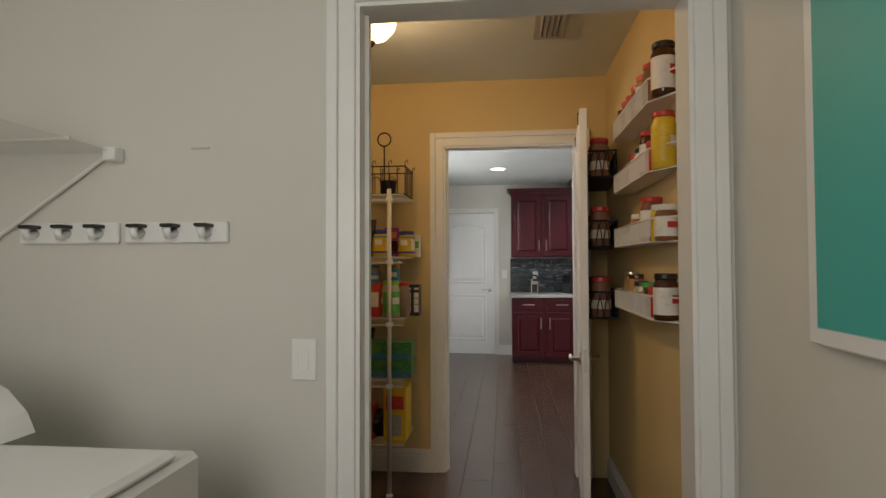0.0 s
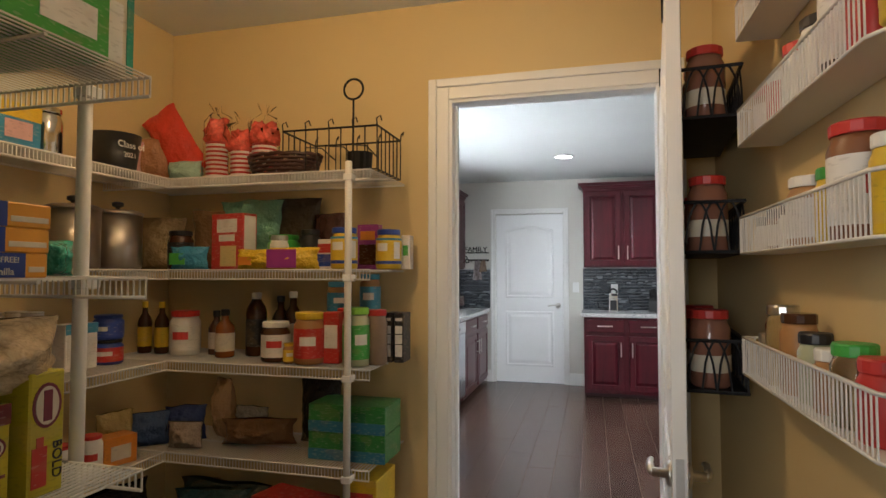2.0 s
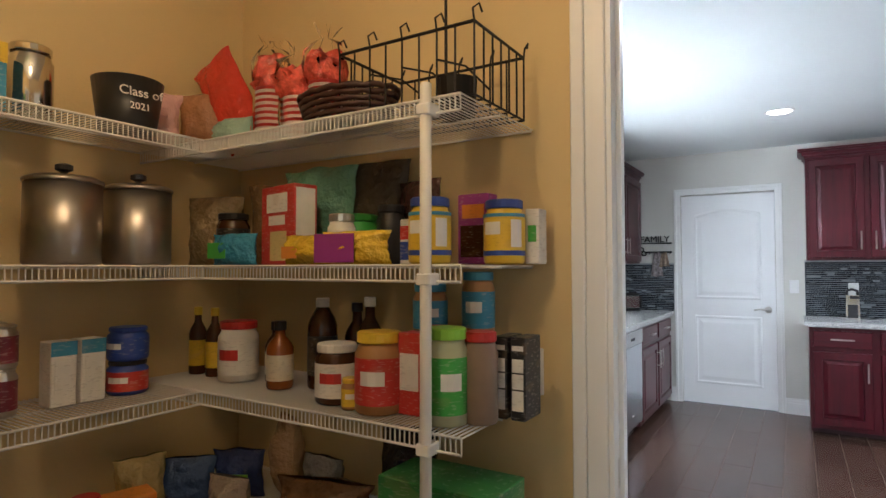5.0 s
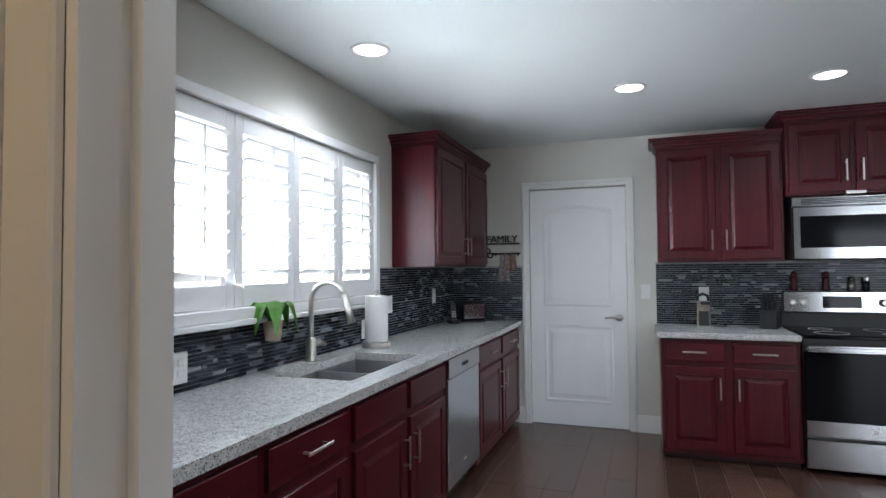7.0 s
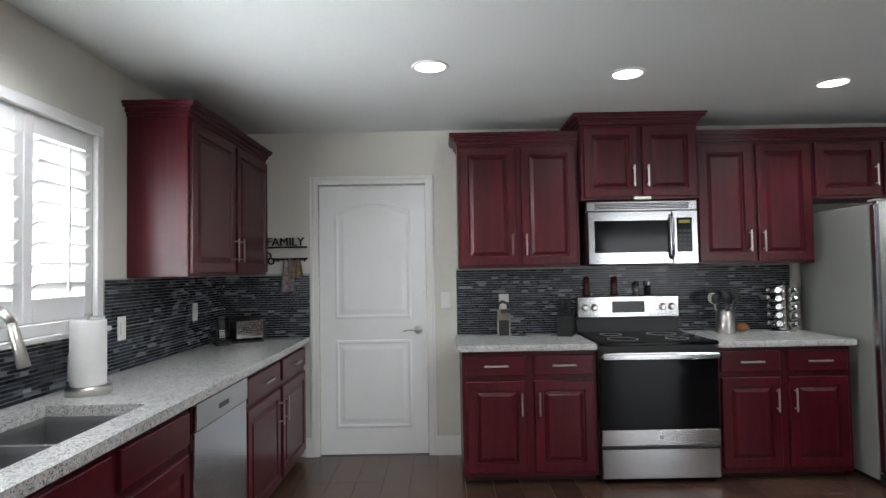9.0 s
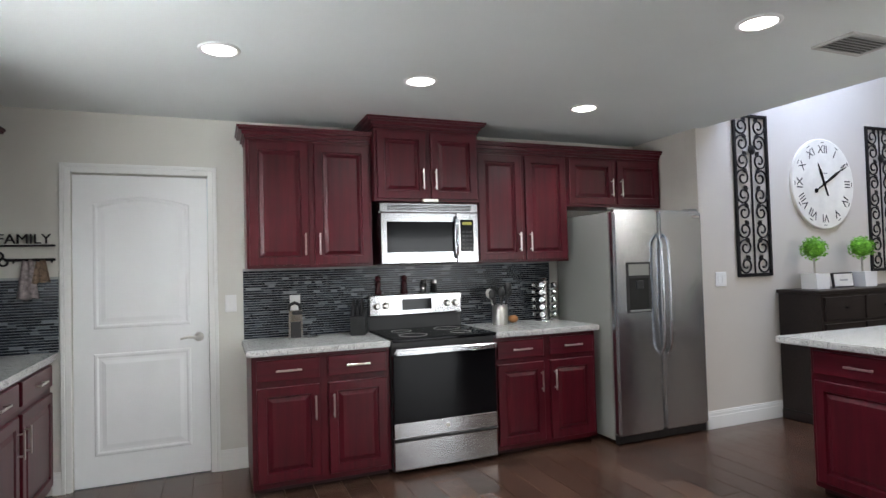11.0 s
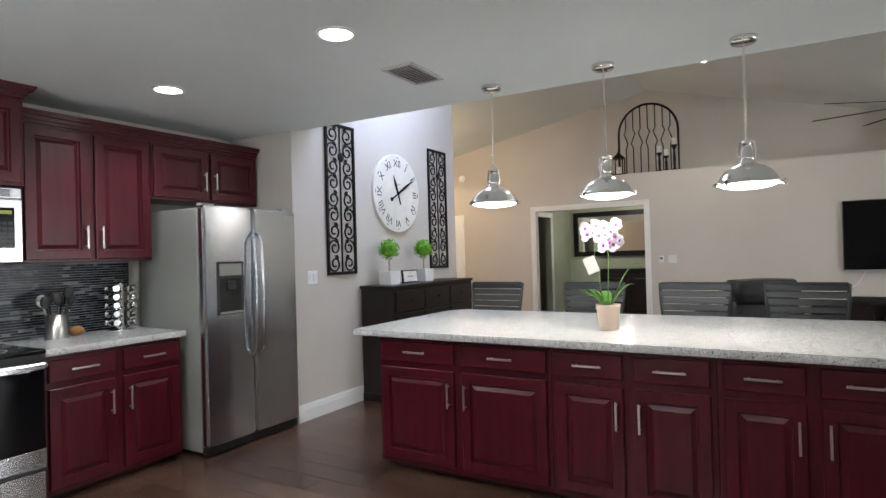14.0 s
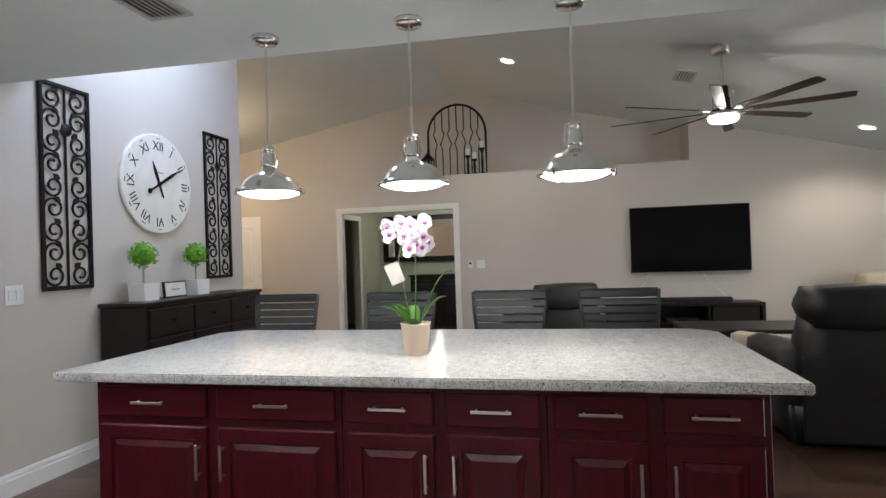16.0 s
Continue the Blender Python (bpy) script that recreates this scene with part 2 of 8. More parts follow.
# Near-black that stands in for the shade inside hollows and slots.
M_HOLLOW_SHADE = paint("dark_void", (0.015, 0.014, 0.013), 0.9)
M_MIRROR = paint("mirror_silver", (0.8, 0.8, 0.8), 0.03, 1.0, var=0.01)
M_BLADE = wood("fan_blade", (0.02, 0.014, 0.01), (0.06, 0.04, 0.03), 0.45, 0)
M_OUTSIDE = glow("bright_outside", (0.92, 0.96, 1.0), 1.3)


# building helpers
def part(name, bm, material, parent, label="", m=None, smooth=False):
    me = bpy.data.meshes.new(name)
    if smooth:
        for f in bm.faces:
            f.smooth = True
    bm.to_mesh(me)
    bm.free()
    for k in (material if isinstance(material, (list, tuple)) else [material]):
        me.materials.append(k)
    ob = new(name, me)
    ob.parent = parent
    if m is not None:
        ob.matrix_basis = m
    if label:
        ob["label"] = label
    return ob


def thing(name, m, label, category, group="", kind=""):
    ob = new(name)
    ob.empty_display_size = 0.1
    ob.matrix_basis = m
    return tagged(ob, label, category, group, kind)


def solid(name, bm, material, label, category, m=None, kind="", group="", smooth=False):
    ob = part(name, bm, material, None, "", m, smooth)
    return tagged(ob, label, category, group, kind)


def box(x0, y0, z0, x1, y1, z1, bevel=0.0, bm=None, seg=1):
    own = bm is None
    if own or bevel:
        t = bmesh.new()
    else:
        t = bm
    vs = [t.verts.new(p) for p in ((x0, y0, z0), (x1, y0, z0), (x1, y1, z0), (x0, y1, z0), (x0, y0, z1), (x1, y0, z1), (x1, y1, z1), (x0, y1, z1))]
    for f in ((3, 2, 1, 0), (4, 5, 6, 7), (0, 1, 5, 4), (1, 2, 6, 5), (2, 3, 7, 6), (3, 0, 4, 7)):
        t.faces.new([vs[i] for i in f])
    if bevel:
        bmesh.ops.bevel(t, geom=list(t.edges), offset=bevel, segments=seg, affect="EDGES")
    if own:
        return t
    if t is not bm:
        return merge(bm, t)
    return bm


def merge(bm, other, m=None):
    """Adds a bmesh to another, moved by m, and frees it."""
    if m is not None:
        bmesh.ops.transform(other, matrix=m, verts=other.verts)
    me = bpy.data.meshes.new("scratch")
    other.to_mesh(me)
    other.free()
    bm.from_mesh(me)
    bpy.data.meshes.remove(me)
    return bm


def rings(rows, n=20, bm=None, close=True):
    """A turned body round z from rows of radius and height."""
    bm = bm or bmesh.new()
    prev = None
    for r, z in rows:
        ring = [bm.verts.new((r * math.cos(2 * math.pi * i / n), r * math.sin(2 * math.pi * i / n), z)) for i in range(n)]
        if prev:
            for i in range(n):
                bm.faces.new((prev[i], prev[(i + 1) % n], ring[(i + 1) % n], ring[i]))
        elif close:
            bm.faces.new(ring[::-1])
        prev = ring
    if close:
        bm.faces.new(prev)
    return bm


def rod(a, b, r, bm=None, n=8):
    """A round bar from a to b."""
    bm = bm or bmesh.new()
    a, b = Vector(a), Vector(b)
    d = b - a
    q = d.to_track_quat("Z", "Y").to_matrix()
    lo = [bm.verts.new(a + q @ Vector((r * math.cos(2 * math.pi * i / n), r * math.sin(2 * math.pi * i / n), 0))) for i in range(n)]
    hi = [bm.verts.new(v.co + d) for v in lo]
    for i in range(n):
        bm.faces.new((lo[i], lo[(i + 1) % n], hi[(i + 1) % n], hi[i]))
    bm.faces.new(lo[::-1])
    bm.faces.new(hi)
    return bm


def tube(points, r, bm=None, n=8):
    """A round bar along a line of points."""
    bm = bm or bmesh.new()
    pts = [Vector(p) for p in points]
    prev, q = None, None
    for i, p in enumerate(pts):
        d = (pts[min(i + 1, len(pts) - 1)] - pts[max(i - 1, 0)]).normalized()
        if q is None:
            q = d.to_track_quat("Z", "Y")
        else:
            q = (q @ Vector((0, 0, 1))).rotation_difference(d) @ q
        rr = r[i] if isinstance(r, (list, tuple)) else r
        ring = [bm.verts.new(p + q @ Vector((rr * math.cos(2 * math.pi * k / n), rr * math.sin(2 * math.pi * k / n), 0))) for k in range(n)]
        if prev:
            for k in range(n):
                bm.faces.new((prev[k], prev[(k + 1) % n], ring[(k + 1) % n], ring[k]))
        else:
            bm.faces.new(ring[::-1])
        prev = ring
    bm.faces.new(prev)
    return bm


def prism(outline, y0, y1, bm=None):
    """A slab from an outline in x and z, between two depths."""
    bm = bm or bmesh.new()
    a = [bm.verts.new((x, y0, z)) for x, z in outline]
    b = [bm.verts.new((x, y1, z)) for x, z in outline]
    n = len(a)
    bm.faces.new(a)
    bm.faces.new(b[::-1])
    for i in range(n):
        bm.faces.new((a[(i + 1) % n], a[i], b[i], b[(i + 1) % n]))
    return bm


def plate(outline, z0, z1, bm=None):
    """A slab from an outline in x and y, between two heights."""
    bm = bm or bmesh.new()
    a = [bm.verts.new((x, y, z0)) for x, y in outline]
    b = [bm.verts.new((x, y, z1)) for x, y in outline]
    n = len(a)
    bm.faces.new(a[::-1])
    bm.faces.new(b)
    for i in range(n):
        bm.faces.new((a[i], a[(i + 1) % n], b[(i + 1) % n], b[i]))
    return bm


def panelled(w, h, t=0.02, stile=0.055, raised=True):
    """A cabinet front with a frame and a raised field; it faces -y, from (0, 0) to (w, h)."""
    bm = bmesh.new()
    steps = [(0, 0), (0, -t + 0.004), (0.004, -t), (stile, -t)]
    if raised:
        steps += [(stile + 0.005, -t + 0.012), (stile + 0.013, -t + 0.012), (stile + 0.036, -t + 0.001)]
    prev = None
    for inset, y in steps:
        ring = [bm.verts.new(p) for p in ((inset, y, inset), (w - inset, y, inset), (w - inset, y, h - inset), (inset, y, h - inset))]
        if prev:
            for i in range(4):
                bm.faces.new((prev[i], prev[(i + 1) % 4], ring[(i + 1) % 4], ring[i]))
        else:
            bm.faces.new(ring[::-1])
        prev = ring
    bm.faces.new(prev)
    return bm


def bar_pull(length, upright):
    """A square bar pull on two posts, centred, that stands off towards -y."""
    bm = bmesh.new()
    h = length / 2
    if upright:
        box(-0.006, -0.034, -h, 0.006, -0.026, h, 0.002, bm)
        for s in (-1, 1):
            box(-0.004, -0.027, s * h * 0.75 - 0.004, 0.004, 0.001, s * h * 0.75 + 0.004, 0, bm)
    else:
        box(-h, -0.034, -0.006, h, -0.026, 0.006, 0.002, bm)
        for s in (-1, 1):
            box(s * h * 0.75 - 0.004, -0.027, -0.004, s * h * 0.75 + 0.004, 0.001, 0.004, 0, bm)
    return bm


def front(cab, name, x, z, w, h, pull, label=""):
    """A door or drawer front with its pull: pull is l, r (a door's edge), t (top) or h (a drawer)."""
    mat = M_CHERRY_H if name == "drawer" else M_CHERRY
    f = part(name, panelled(w, h, 0.02, 0.03 if name == "drawer" else 0.055, name == "door"), mat, cab, label, pose(x, 0, z))
    side, where = pull[0], pull[1:]
    if side == "h":
        part("handle", bar_pull(0.155, False), M_NICKEL, f, "brushed nickel bar handle", pose(w / 2, -0.02, h / 2))
    elif side != "n":
        px = 0.03 if side == "l" else w - 0.03
        pz = h - 0.14 if where == "t" else 0.14
        part("handle", bar_pull(0.15, True), M_NICKEL, f, "brushed nickel bar handle", pose(px, -0.02, pz))
    return f


def base_unit(m, w, depth, doors, top=0.85, label="", group="", false_front=False, body_d=None):
    """A base cabinet: drawers over doors, on a recessed plinth."""
    cab = thing("base_cabinet", m, label or "dark cherry wood base cabinet under a granite counter", "cabinet", group)
    if false_front:
        bm = bmesh.new()
        box(0, 0, 0.045, w, depth, 0.6, 0, bm)
        box(0, 0, 0.6, w, 0.02, top, 0, bm)
        box(0, 0.02, 0.6, 0.02, depth, top, 0, bm)
        box(w - 0.02, 0.02, 0.6, w, depth, top, 0, bm)
    else:
        bm = box(0, 0, 0.045, w, depth, top, 0.002)
    part("body", bm, M_CHERRY, cab)
    part("plinth", box(0.002, 0.07, 0, w - 0.002, depth, 0.044), M_TOE, cab, "dark toe kick")
    n = len(doors)
    dw = w / n
    for i, hinge in enumerate(doors):
        x, gap = i * dw + 0.027, 0.027 * 2
        front(cab, "drawer", x, top - 0.157, dw - gap, 0.129, "n" if false_front else "h")
        front(cab, "door", x, 0.08, dw - gap, top - 0.277, hinge + "t")
    return cab


def crown(bm, w, depth, z, out=0.055, tall=0.075, left=True, right=True):
    """A stepped cornice round a cabinet's top."""
    for o, z0, z1 in ((0.008, 0, 0.02), (0.022, 0.02, 0.045), (0.045, 0.045, 0.06), (out, 0.06, tall)):
        box(-o if left else 0, -o, z + z0, w + (o if right else 0), depth, z + z1, 0, bm)
    return bm


def wall_unit(m, w, z0, z1, depth, doors, label="", group="", left=True, right=True, low="b"):
    cab = thing("wall_cabinet", m, label or "dark cherry wood wall cabinet with raised panel doors", "cabinet", group)
    part("body", box(0, 0, z0, w, depth, z1, 0.002), M_CHERRY, cab)
    part("cornice", crown(bmesh.new(), w, depth, z1 + 0.001, left=left, right=right), M_CHERRY_H, cab, "stepped cherry cornice")
    n = len(doors)
    dw = w / n
    for i, hinge in enumerate(doors):
        front(cab, "door", i * dw + 0.018, z0 + 0.02, dw - 0.036, z1 - z0 - 0.04, hinge + low)
    return cab


# the structure
XW, YN, CEIL = -1.67, 7.9, 2.44


def wall(name, bm, material, label):
    return solid(name, bm, material, label, "wall", kind="structure")


def holed(along, a0, a1, b0, b1, z1, holes):
    """A straight wall along x or y from a0 to a1, b0 to b1 thick, with rectangular holes (from, to, low, high)."""
    bm = bmesh.new()

    def piece(p0, p1, lo, hi):
        if p1 - p0 > 1e-4 and hi - lo > 1e-4:
            if along == "x":
                box(p0, b0, lo, p1, b1, hi, 0, bm)
            else:
                box(b0, p0, lo, b1, p1, hi, 0, bm)
    at = a0
    for h0, h1, lo, hi in holes:
        piece(at, h0, 0, z1)
        piece(h0, h1, 0, lo)
        piece(h0, h1, hi, z1)
        at = h1
    piece(at, a1, 0, z1)
    return bm


# kitchen, pantry and laundry
WIN = (4.5, 6.28, 1.19, 2.05)
wall("wall_west", holed("y", 3.26, 8.02, -1.85, XW, 2.6, [WIN]), M_WALL, "pale grey painted kitchen wall with a shuttered window")
wall("wall_west_pantry", box(-1.85, 1.32, 0, XW - 0.04, 3.26, 2.6), M_PANTRY, "warm cream painted pantry wall")
wall("wall_west_laundry", box(-1.85, -1.42, 0, XW - 0.04, 1.32, 2.6), M_WALL, "pale grey painted laundry wall")
wall("wall_north", holed("x", XW, 3.56, YN, YN + 0.12, 2.6, [(-0.953, -0.139, 0, 2.04)]), M_WALL, "pale grey painted wall behind the range")
wall("wall_pantry_kitchen", holed("x", XW - 0.04, 0.63, 3.26, 3.285, 2.6, [(-0.368, 0.445, 0, 2.03)]), M_WALL, "pale grey kitchen face of the pantry wall")
wall("wall_pantry_north", holed("x", XW - 0.04, 0.63, 3.2, 3.259, 2.6, [(-0.368, 0.445, 0, 2.03)]), M_PANTRY, "warm cream painted pantry wall with a doorway")
wall("wall_pantry_south", holed("x", XW - 0.04, 0.63, 1.321, 1.38, 2.6, [(-0.417, 0.53, 0, 2.055)]), M_PANTRY, "warm cream painted pantry wall with a doorway")
wall("wall_laundry_north", holed("x", XW - 0.04, 0.63, 1.26, 1.32, 2.6, [(-0.417, 0.53, 0, 2.055)]), M_WALL, "pale grey laundry wall with a doorway")
wall("wall_pantry_east", box(0.63, 1.32, 0, 0.75, 3.285, 2.6), M_PANTRY, "warm cream painted pantry wall with spice racks")
wall("wall_laundry_east", box(0.63, -1.42, 0, 0.75, 1.32, 2.6), M_WALL, "pale grey laundry wall with a framed print")
wall("wall_laundry_south", holed("x", XW - 0.04, 0.63, -1.42, -1.3, 2.6, [(-0.8, 0.2, 0.9, 2.0)]), M_WALL, "pale grey laundry wall")
# living side
wall("wall_clock", box(3.56, 7.15, 0, 6.28, 7.27, 4.4), M_LIVING, "pale painted wall with clock and iron panels")
wall("wall_alcove", box(3.56, 7.271, 0, 3.68, YN + 0.12, 2.6), M_LIVING, "pale painted return wall beside the fridge")
wall("wall_hall", box(6.16, 7.271, 0, 6.28, 10.0, 4.4), M_LIVING, "pale painted hall wall")
wall("wall_hall_end", box(6.28, 9.88, 0, 12.5, 10.0, 4.4), M_LIVING, "pale painted hall end wall")
EAST = 9.4
bm = holed("y", -2.0, 10.0, EAST, EAST + 0.12, 2.56, [(5.53, 7.33, 0, 2.05)])
box(EAST, -2.0, 2.561, EAST + 0.12, 2.17, 4.4, 0, bm)
wall("wall_east", bm, M_LIVING, "pale painted living room wall with a cased opening")
wall("wall_niche_back", box(EAST + 0.6, 2.17, 2.5, EAST + 0.72, 10.0, 4.6), M_LIVING, "recessed upper wall above a plant ledge")
wall("niche_ledge", box(EAST + 0.121, 2.05, 2.44, EAST + 0.6, 10.0, 2.56), M_LIVING, "painted plant ledge")
wall("niche_side", box(EAST + 0.121, 2.05, 2.561, EAST + 0.6, 2.17, 4.4), M_LIVING, "painted end of the plant ledge recess")
wall("wall_living_south", holed("x", 0.75, 9.52, -2.12, -2.0, 4.4, [(3.7, 6.1, 0.05, 2.1)]), M_LIVING, "pale painted living room wall with a glass slider")
wall("wall_living_west", box(0.751, -2.0, 0, 0.80, 3.285, 4.4), M_LIVING, "pale painted living room wall")
wall("gable", box(3.78, -2.0, 2.6, 3.9, 7.15, 4.4), M_LIVING, "painted gable over the kitchen ceiling edge")
# far room through the opening
wall("far_room_back", box(12.0, 4.2, 0, 12.12, 9.0, 2.5), M_GREEN, "dim sage green room wall")
wall("far_room_north", holed("x", 9.521, 12.0, 7.62, 7.74, 2.5, [(10.1, 10.9, 0, 2.03)]), M_GREEN, "dim sage green wall with a doorway")
wall("far_room_south", box(9.521, 4.2, 0, 12.0, 4.32, 2.5), M_GREEN, "dim sage green room wall")
wall("far_room_beyond", box(9.521, 8.88, 0, 12.0, 9.0, 2.5), M_LIVING, "tan wall of the room beyond")

cl = plate([(-1.85, 1.3), (0.75, 1.3), (0.75, -2.1), (3.98, -2.1), (3.62, 7.15), (3.62, 8.02), (-1.85, 8.02)], CEIL, 2.6)
solid("ceiling", cl, M_CEIL, "flat textured kitchen ceiling painted white", "ceiling", kind="structure")
solid("ceiling_laundry", box(-1.85, -1.42, CEIL, 0.749, 1.299, 2.6), M_CEIL, "flat white laundry ceiling", "ceiling", kind="structure")
RIDGE_Y, RIDGE_Z, SLOPE_S, SLOPE_N = 5.55, 3.98, 0.255, 0.19
zs, zn = RIDGE_Z - SLOPE_S * (RIDGE_Y + 2.12), RIDGE_Z - SLOPE_N * (10.0 - RIDGE_Y)
cv = bmesh.new()
prof = [(-2.12, zs), (RIDGE_Y, RIDGE_Z), (10.0, zn), (10.0, zn + 0.12), (RIDGE_Y, RIDGE_Z + 0.12), (-2.12, zs + 0.12)]
lo = [cv.verts.new((3.7, y, z)) for y, z in prof]
hi = [cv.verts.new((10.2, y, z)) for y, z in prof]
cv.faces.new(lo)
cv.faces.new(hi[::-1])
for i in range(6):
    cv.faces.new((lo[(i + 1) % 6], lo[i], hi[i], hi[(i + 1) % 6]))
solid("ceiling_vault", cv, M_CEIL, "vaulted living room ceiling painted white", "ceiling", kind="structure")
solid("ceiling_far_room", box(9.521, 4.2, 2.44, 12.12, 9.0, 2.5), M_CEIL, "flat white far room ceiling", "ceiling", kind="structure")
floor = solid("floor", box(-1.85, -2.12, -0.1, 12.2, 10.0, -0.004), M_GROUT, "dark brown wood-look plank floor", "floor", kind="structure")


def casing(name, along, c0, c1, head, at, out, width=0.085, label="white moulded door casing"):
    """A moulded casing round an opening from c0 to c1, on a wall face at `at`, that stands out by `out`."""
    bm = bmesh.new()
    lo, hi = min(at, at + out), max(at, at + out)
    mid = at + out * 0.6
    lo2, hi2 = min(at, mid), max(at, mid)

    def piece(p0, p1, z0, z1, thick):
        a, b = (lo, hi) if thick else (lo2, hi2)
        if along == "x":
            box(p0, a, z0, p1, b, z1, 0.003, bm)
        else:
            box(a, p0, z0, b, p1, z1, 0.003, bm)
    w = width
    for p0, p1, thick in ((c0 - w, c0 - w * 0.6, True), (c0 - w * 0.6, c0, False), (c1 + w * 0.6, c1 + w, True), (c1, c1 + w * 0.6, False)):
        piece(p0, p1, 0, head + (w if thick else w * 0.6), thick)
    piece(c0 - w * 0.6, c1 + w * 0.6, head + w * 0.6, head + w, True)
    piece(c0, c1, head, head + w * 0.6, False)
    return solid(name, bm, M_TRIM, label, "door casing", kind="structure")


def jamb(name, x0, x1, head, y0, y1):
    bm = bmesh.new()
    box(x0, y0, 0, x0 + 0.012, y1, head - 0.012, 0, bm)
    box(x1 - 0.012, y0, 0, x1, y1, head - 0.012, 0, bm)
    box(x0, y0, head - 0.012, x1, y1, head, 0, bm)
    box(x0 + 0.012, (y0 + y1) / 2 + 0.0, 0, x0 + 0.024, (y0 + y1) / 2 + 0.03, head - 0.012, 0, bm)
    return solid(name, bm, M_TRIM, "white painted door jamb", "door jamb", kind="structure")


casing("trim_laundry", "x", -0.417, 0.53, 2.055, 1.26, -0.02)
casing("trim_pantry_south", "x", -0.417, 0.53, 2.055, 1.38, 0.02)
jamb("trim_laundry_jamb", -0.417, 0.53, 2.055, 1.258, 1.382)
casing("trim_pantry", "x", -0.368, 0.445, 2.03, 3.2, -0.02)
casing("trim_kitchen", "x", -0.374, 0.451, 2.036, 3.285, 0.02)
jamb("trim_pantry_jamb", -0.368, 0.445, 2.03, 3.198, 3.287)
casing("trim_back_door", "x", -0.953, -0.139, 2.04, YN, -0.02, 0.06)
casing("trim_opening", "y", 5.53, 7.33, 2.05, EAST, -0.02)


def baseboard(name, along, a0, a1, at, out):
    bm = bmesh.new()
    for o, z0, z1 in ((out, 0, 0.1), (out * 0.7, 0.1, 0.125), (out * 0.4, 0.125, 0.14)):
        lo, hi = min(at, at + o), max(at, at + o)
        if along == "x":
            box(a0, lo, z0, a1, hi, z1, 0, bm)
        else:
            box(lo, a0, z0, hi, a1, z1, 0, bm)
    return solid(name, bm, M_TRIM, "white moulded baseboard", "baseboard", kind="structure")


baseboard("baseboard_door_left", "x", -1.06, -1.014, YN, -0.016)
baseboard("baseboard_door_right", "x", -0.078, 0.11, YN, -0.016)
baseboard("baseboard_clock", "x", 3.545, 6.28, 7.15, -0.016)
baseboard("baseboard_alcove", "y", 7.134, 7.2, 3.56, -0.016)
baseboard("baseboard_pantry_north", "x", XW - 0.04, -0.454, 3.2, -0.016)
baseboard("baseboard_pantry_east", "y", 1.4, 3.18, 0.63, -0.016)
baseboard("baseboard_east_a", "y", 7.42, 9.88, EAST, -0.016)
baseboard("baseboard_east_b", "y", -2.0, 5.44, EAST, -0.016)
baseboard("baseboard_laundry", "x", XW - 0.04, -0.503, 1.26, -0.016)


# panelled doors
def arch_ring(x0, x1, z0, z1, rise, y, bm, n=10):
    pts = [(x0, z0), (x1, z0)]
    for i in range(n + 1):
        u = i / n
        pts.append((x1 + (x0 - x1) * u, z1 - rise + rise * math.sin(math.pi * u)))
    return [bm.verts.new((x, y, z)) for x, z in pts]


def moulded(x0, x1, z0, z1, rise, bm):
    """A raised field with a sunk moulding, laid on a face at y = 0 that looks to -y."""
    prev = None
    for inset, y in ((0, 0.001), (0.006, -0.006), (0.018, -0.008), (0.03, -0.003), (0.045, -0.004), (0.07, -0.009)):
        ring = arch_ring(x0 + inset, x1 - inset, z0 + inset, z1 - inset, rise, y, bm)
        if prev:
            n = len(ring)
            for i in range(n):
                bm.faces.new((prev[i], prev[(i + 1) % n], ring[(i + 1) % n], ring[i]))
        prev = ring
    bm.faces.new(prev)


def panel_door(name, m, w, h, label, lever_left=False):
    d = thing(name, m, label, "door", kind="structure")
    part("leaf", box(0, 0, 0.006, w, 0.035, h, 0.002), M_DOOR, d)
    for face in (0, 1):
        bm = bmesh.new()
        moulded(0.115, w - 0.115, 1.02, h - 0.14, 0.05, bm)
        moulded(0.115, w - 0.115, 0.2, 0.86, 0.0, bm)
        part("panel", bm, M_DOOR, d, "", pose(0, 0, 0) if not face else pose(w, 0.035, 0, 0, 0, 180))
    return d


def lever(parent, x, z, y, way, dirx):
    """A satin lever handle on a round rose; way is the side it stands off to."""
    bm = rings([(0.03, 0), (0.032, 0.004), (0.028, 0.01), (0.012, 0.014), (0.011, 0.045)], 20)
    h = part("door_handle", bm, M_NICKEL, parent, "satin nickel lever handle", pose(x, y, z, 90 if way < 0 else -90, 0, 0), True)
    bm = tube([(0, way * 0.045, 0), (dirx * 0.03, way * 0.05, 0.004), (dirx * 0.07, way * 0.05, 0.006), (dirx * 0.115, way * 0.047, -0.004)], [0.011, 0.01, 0.008, 0.007], None, 10)
    part("lever", bm, M_NICKEL, parent, "satin nickel lever", pose(x, y, z), True)


door = panel_door("door_1", pose(-0.95, YN + 0.02, 0), 0.808, 2.03, "white two-panel arched door, closed")
lever(door, 0.745, 0.93, 0, -1, -1)
leaf = panel_door("door_2", pose(0.445, 3.19, 0, 0, 0, -95.5), 0.79, 2.03, "white two-panel pantry door standing open")
lever(leaf, 0.73, 0.83, 0, -1, -1)
lever(leaf, 0.73, 0.83, 0.035, 1, -1)
part("latch_plate", box(0.7901, 0.008, 0.775, 0.7925, 0.027, 0.885), M_NICKEL, leaf, "nickel latch plate")
hall = panel_door("door_3", pose(EAST - 0.004, 9.5, 0, 0, 0, -90), 0.76, 2.08, "white panelled hall door, closed")
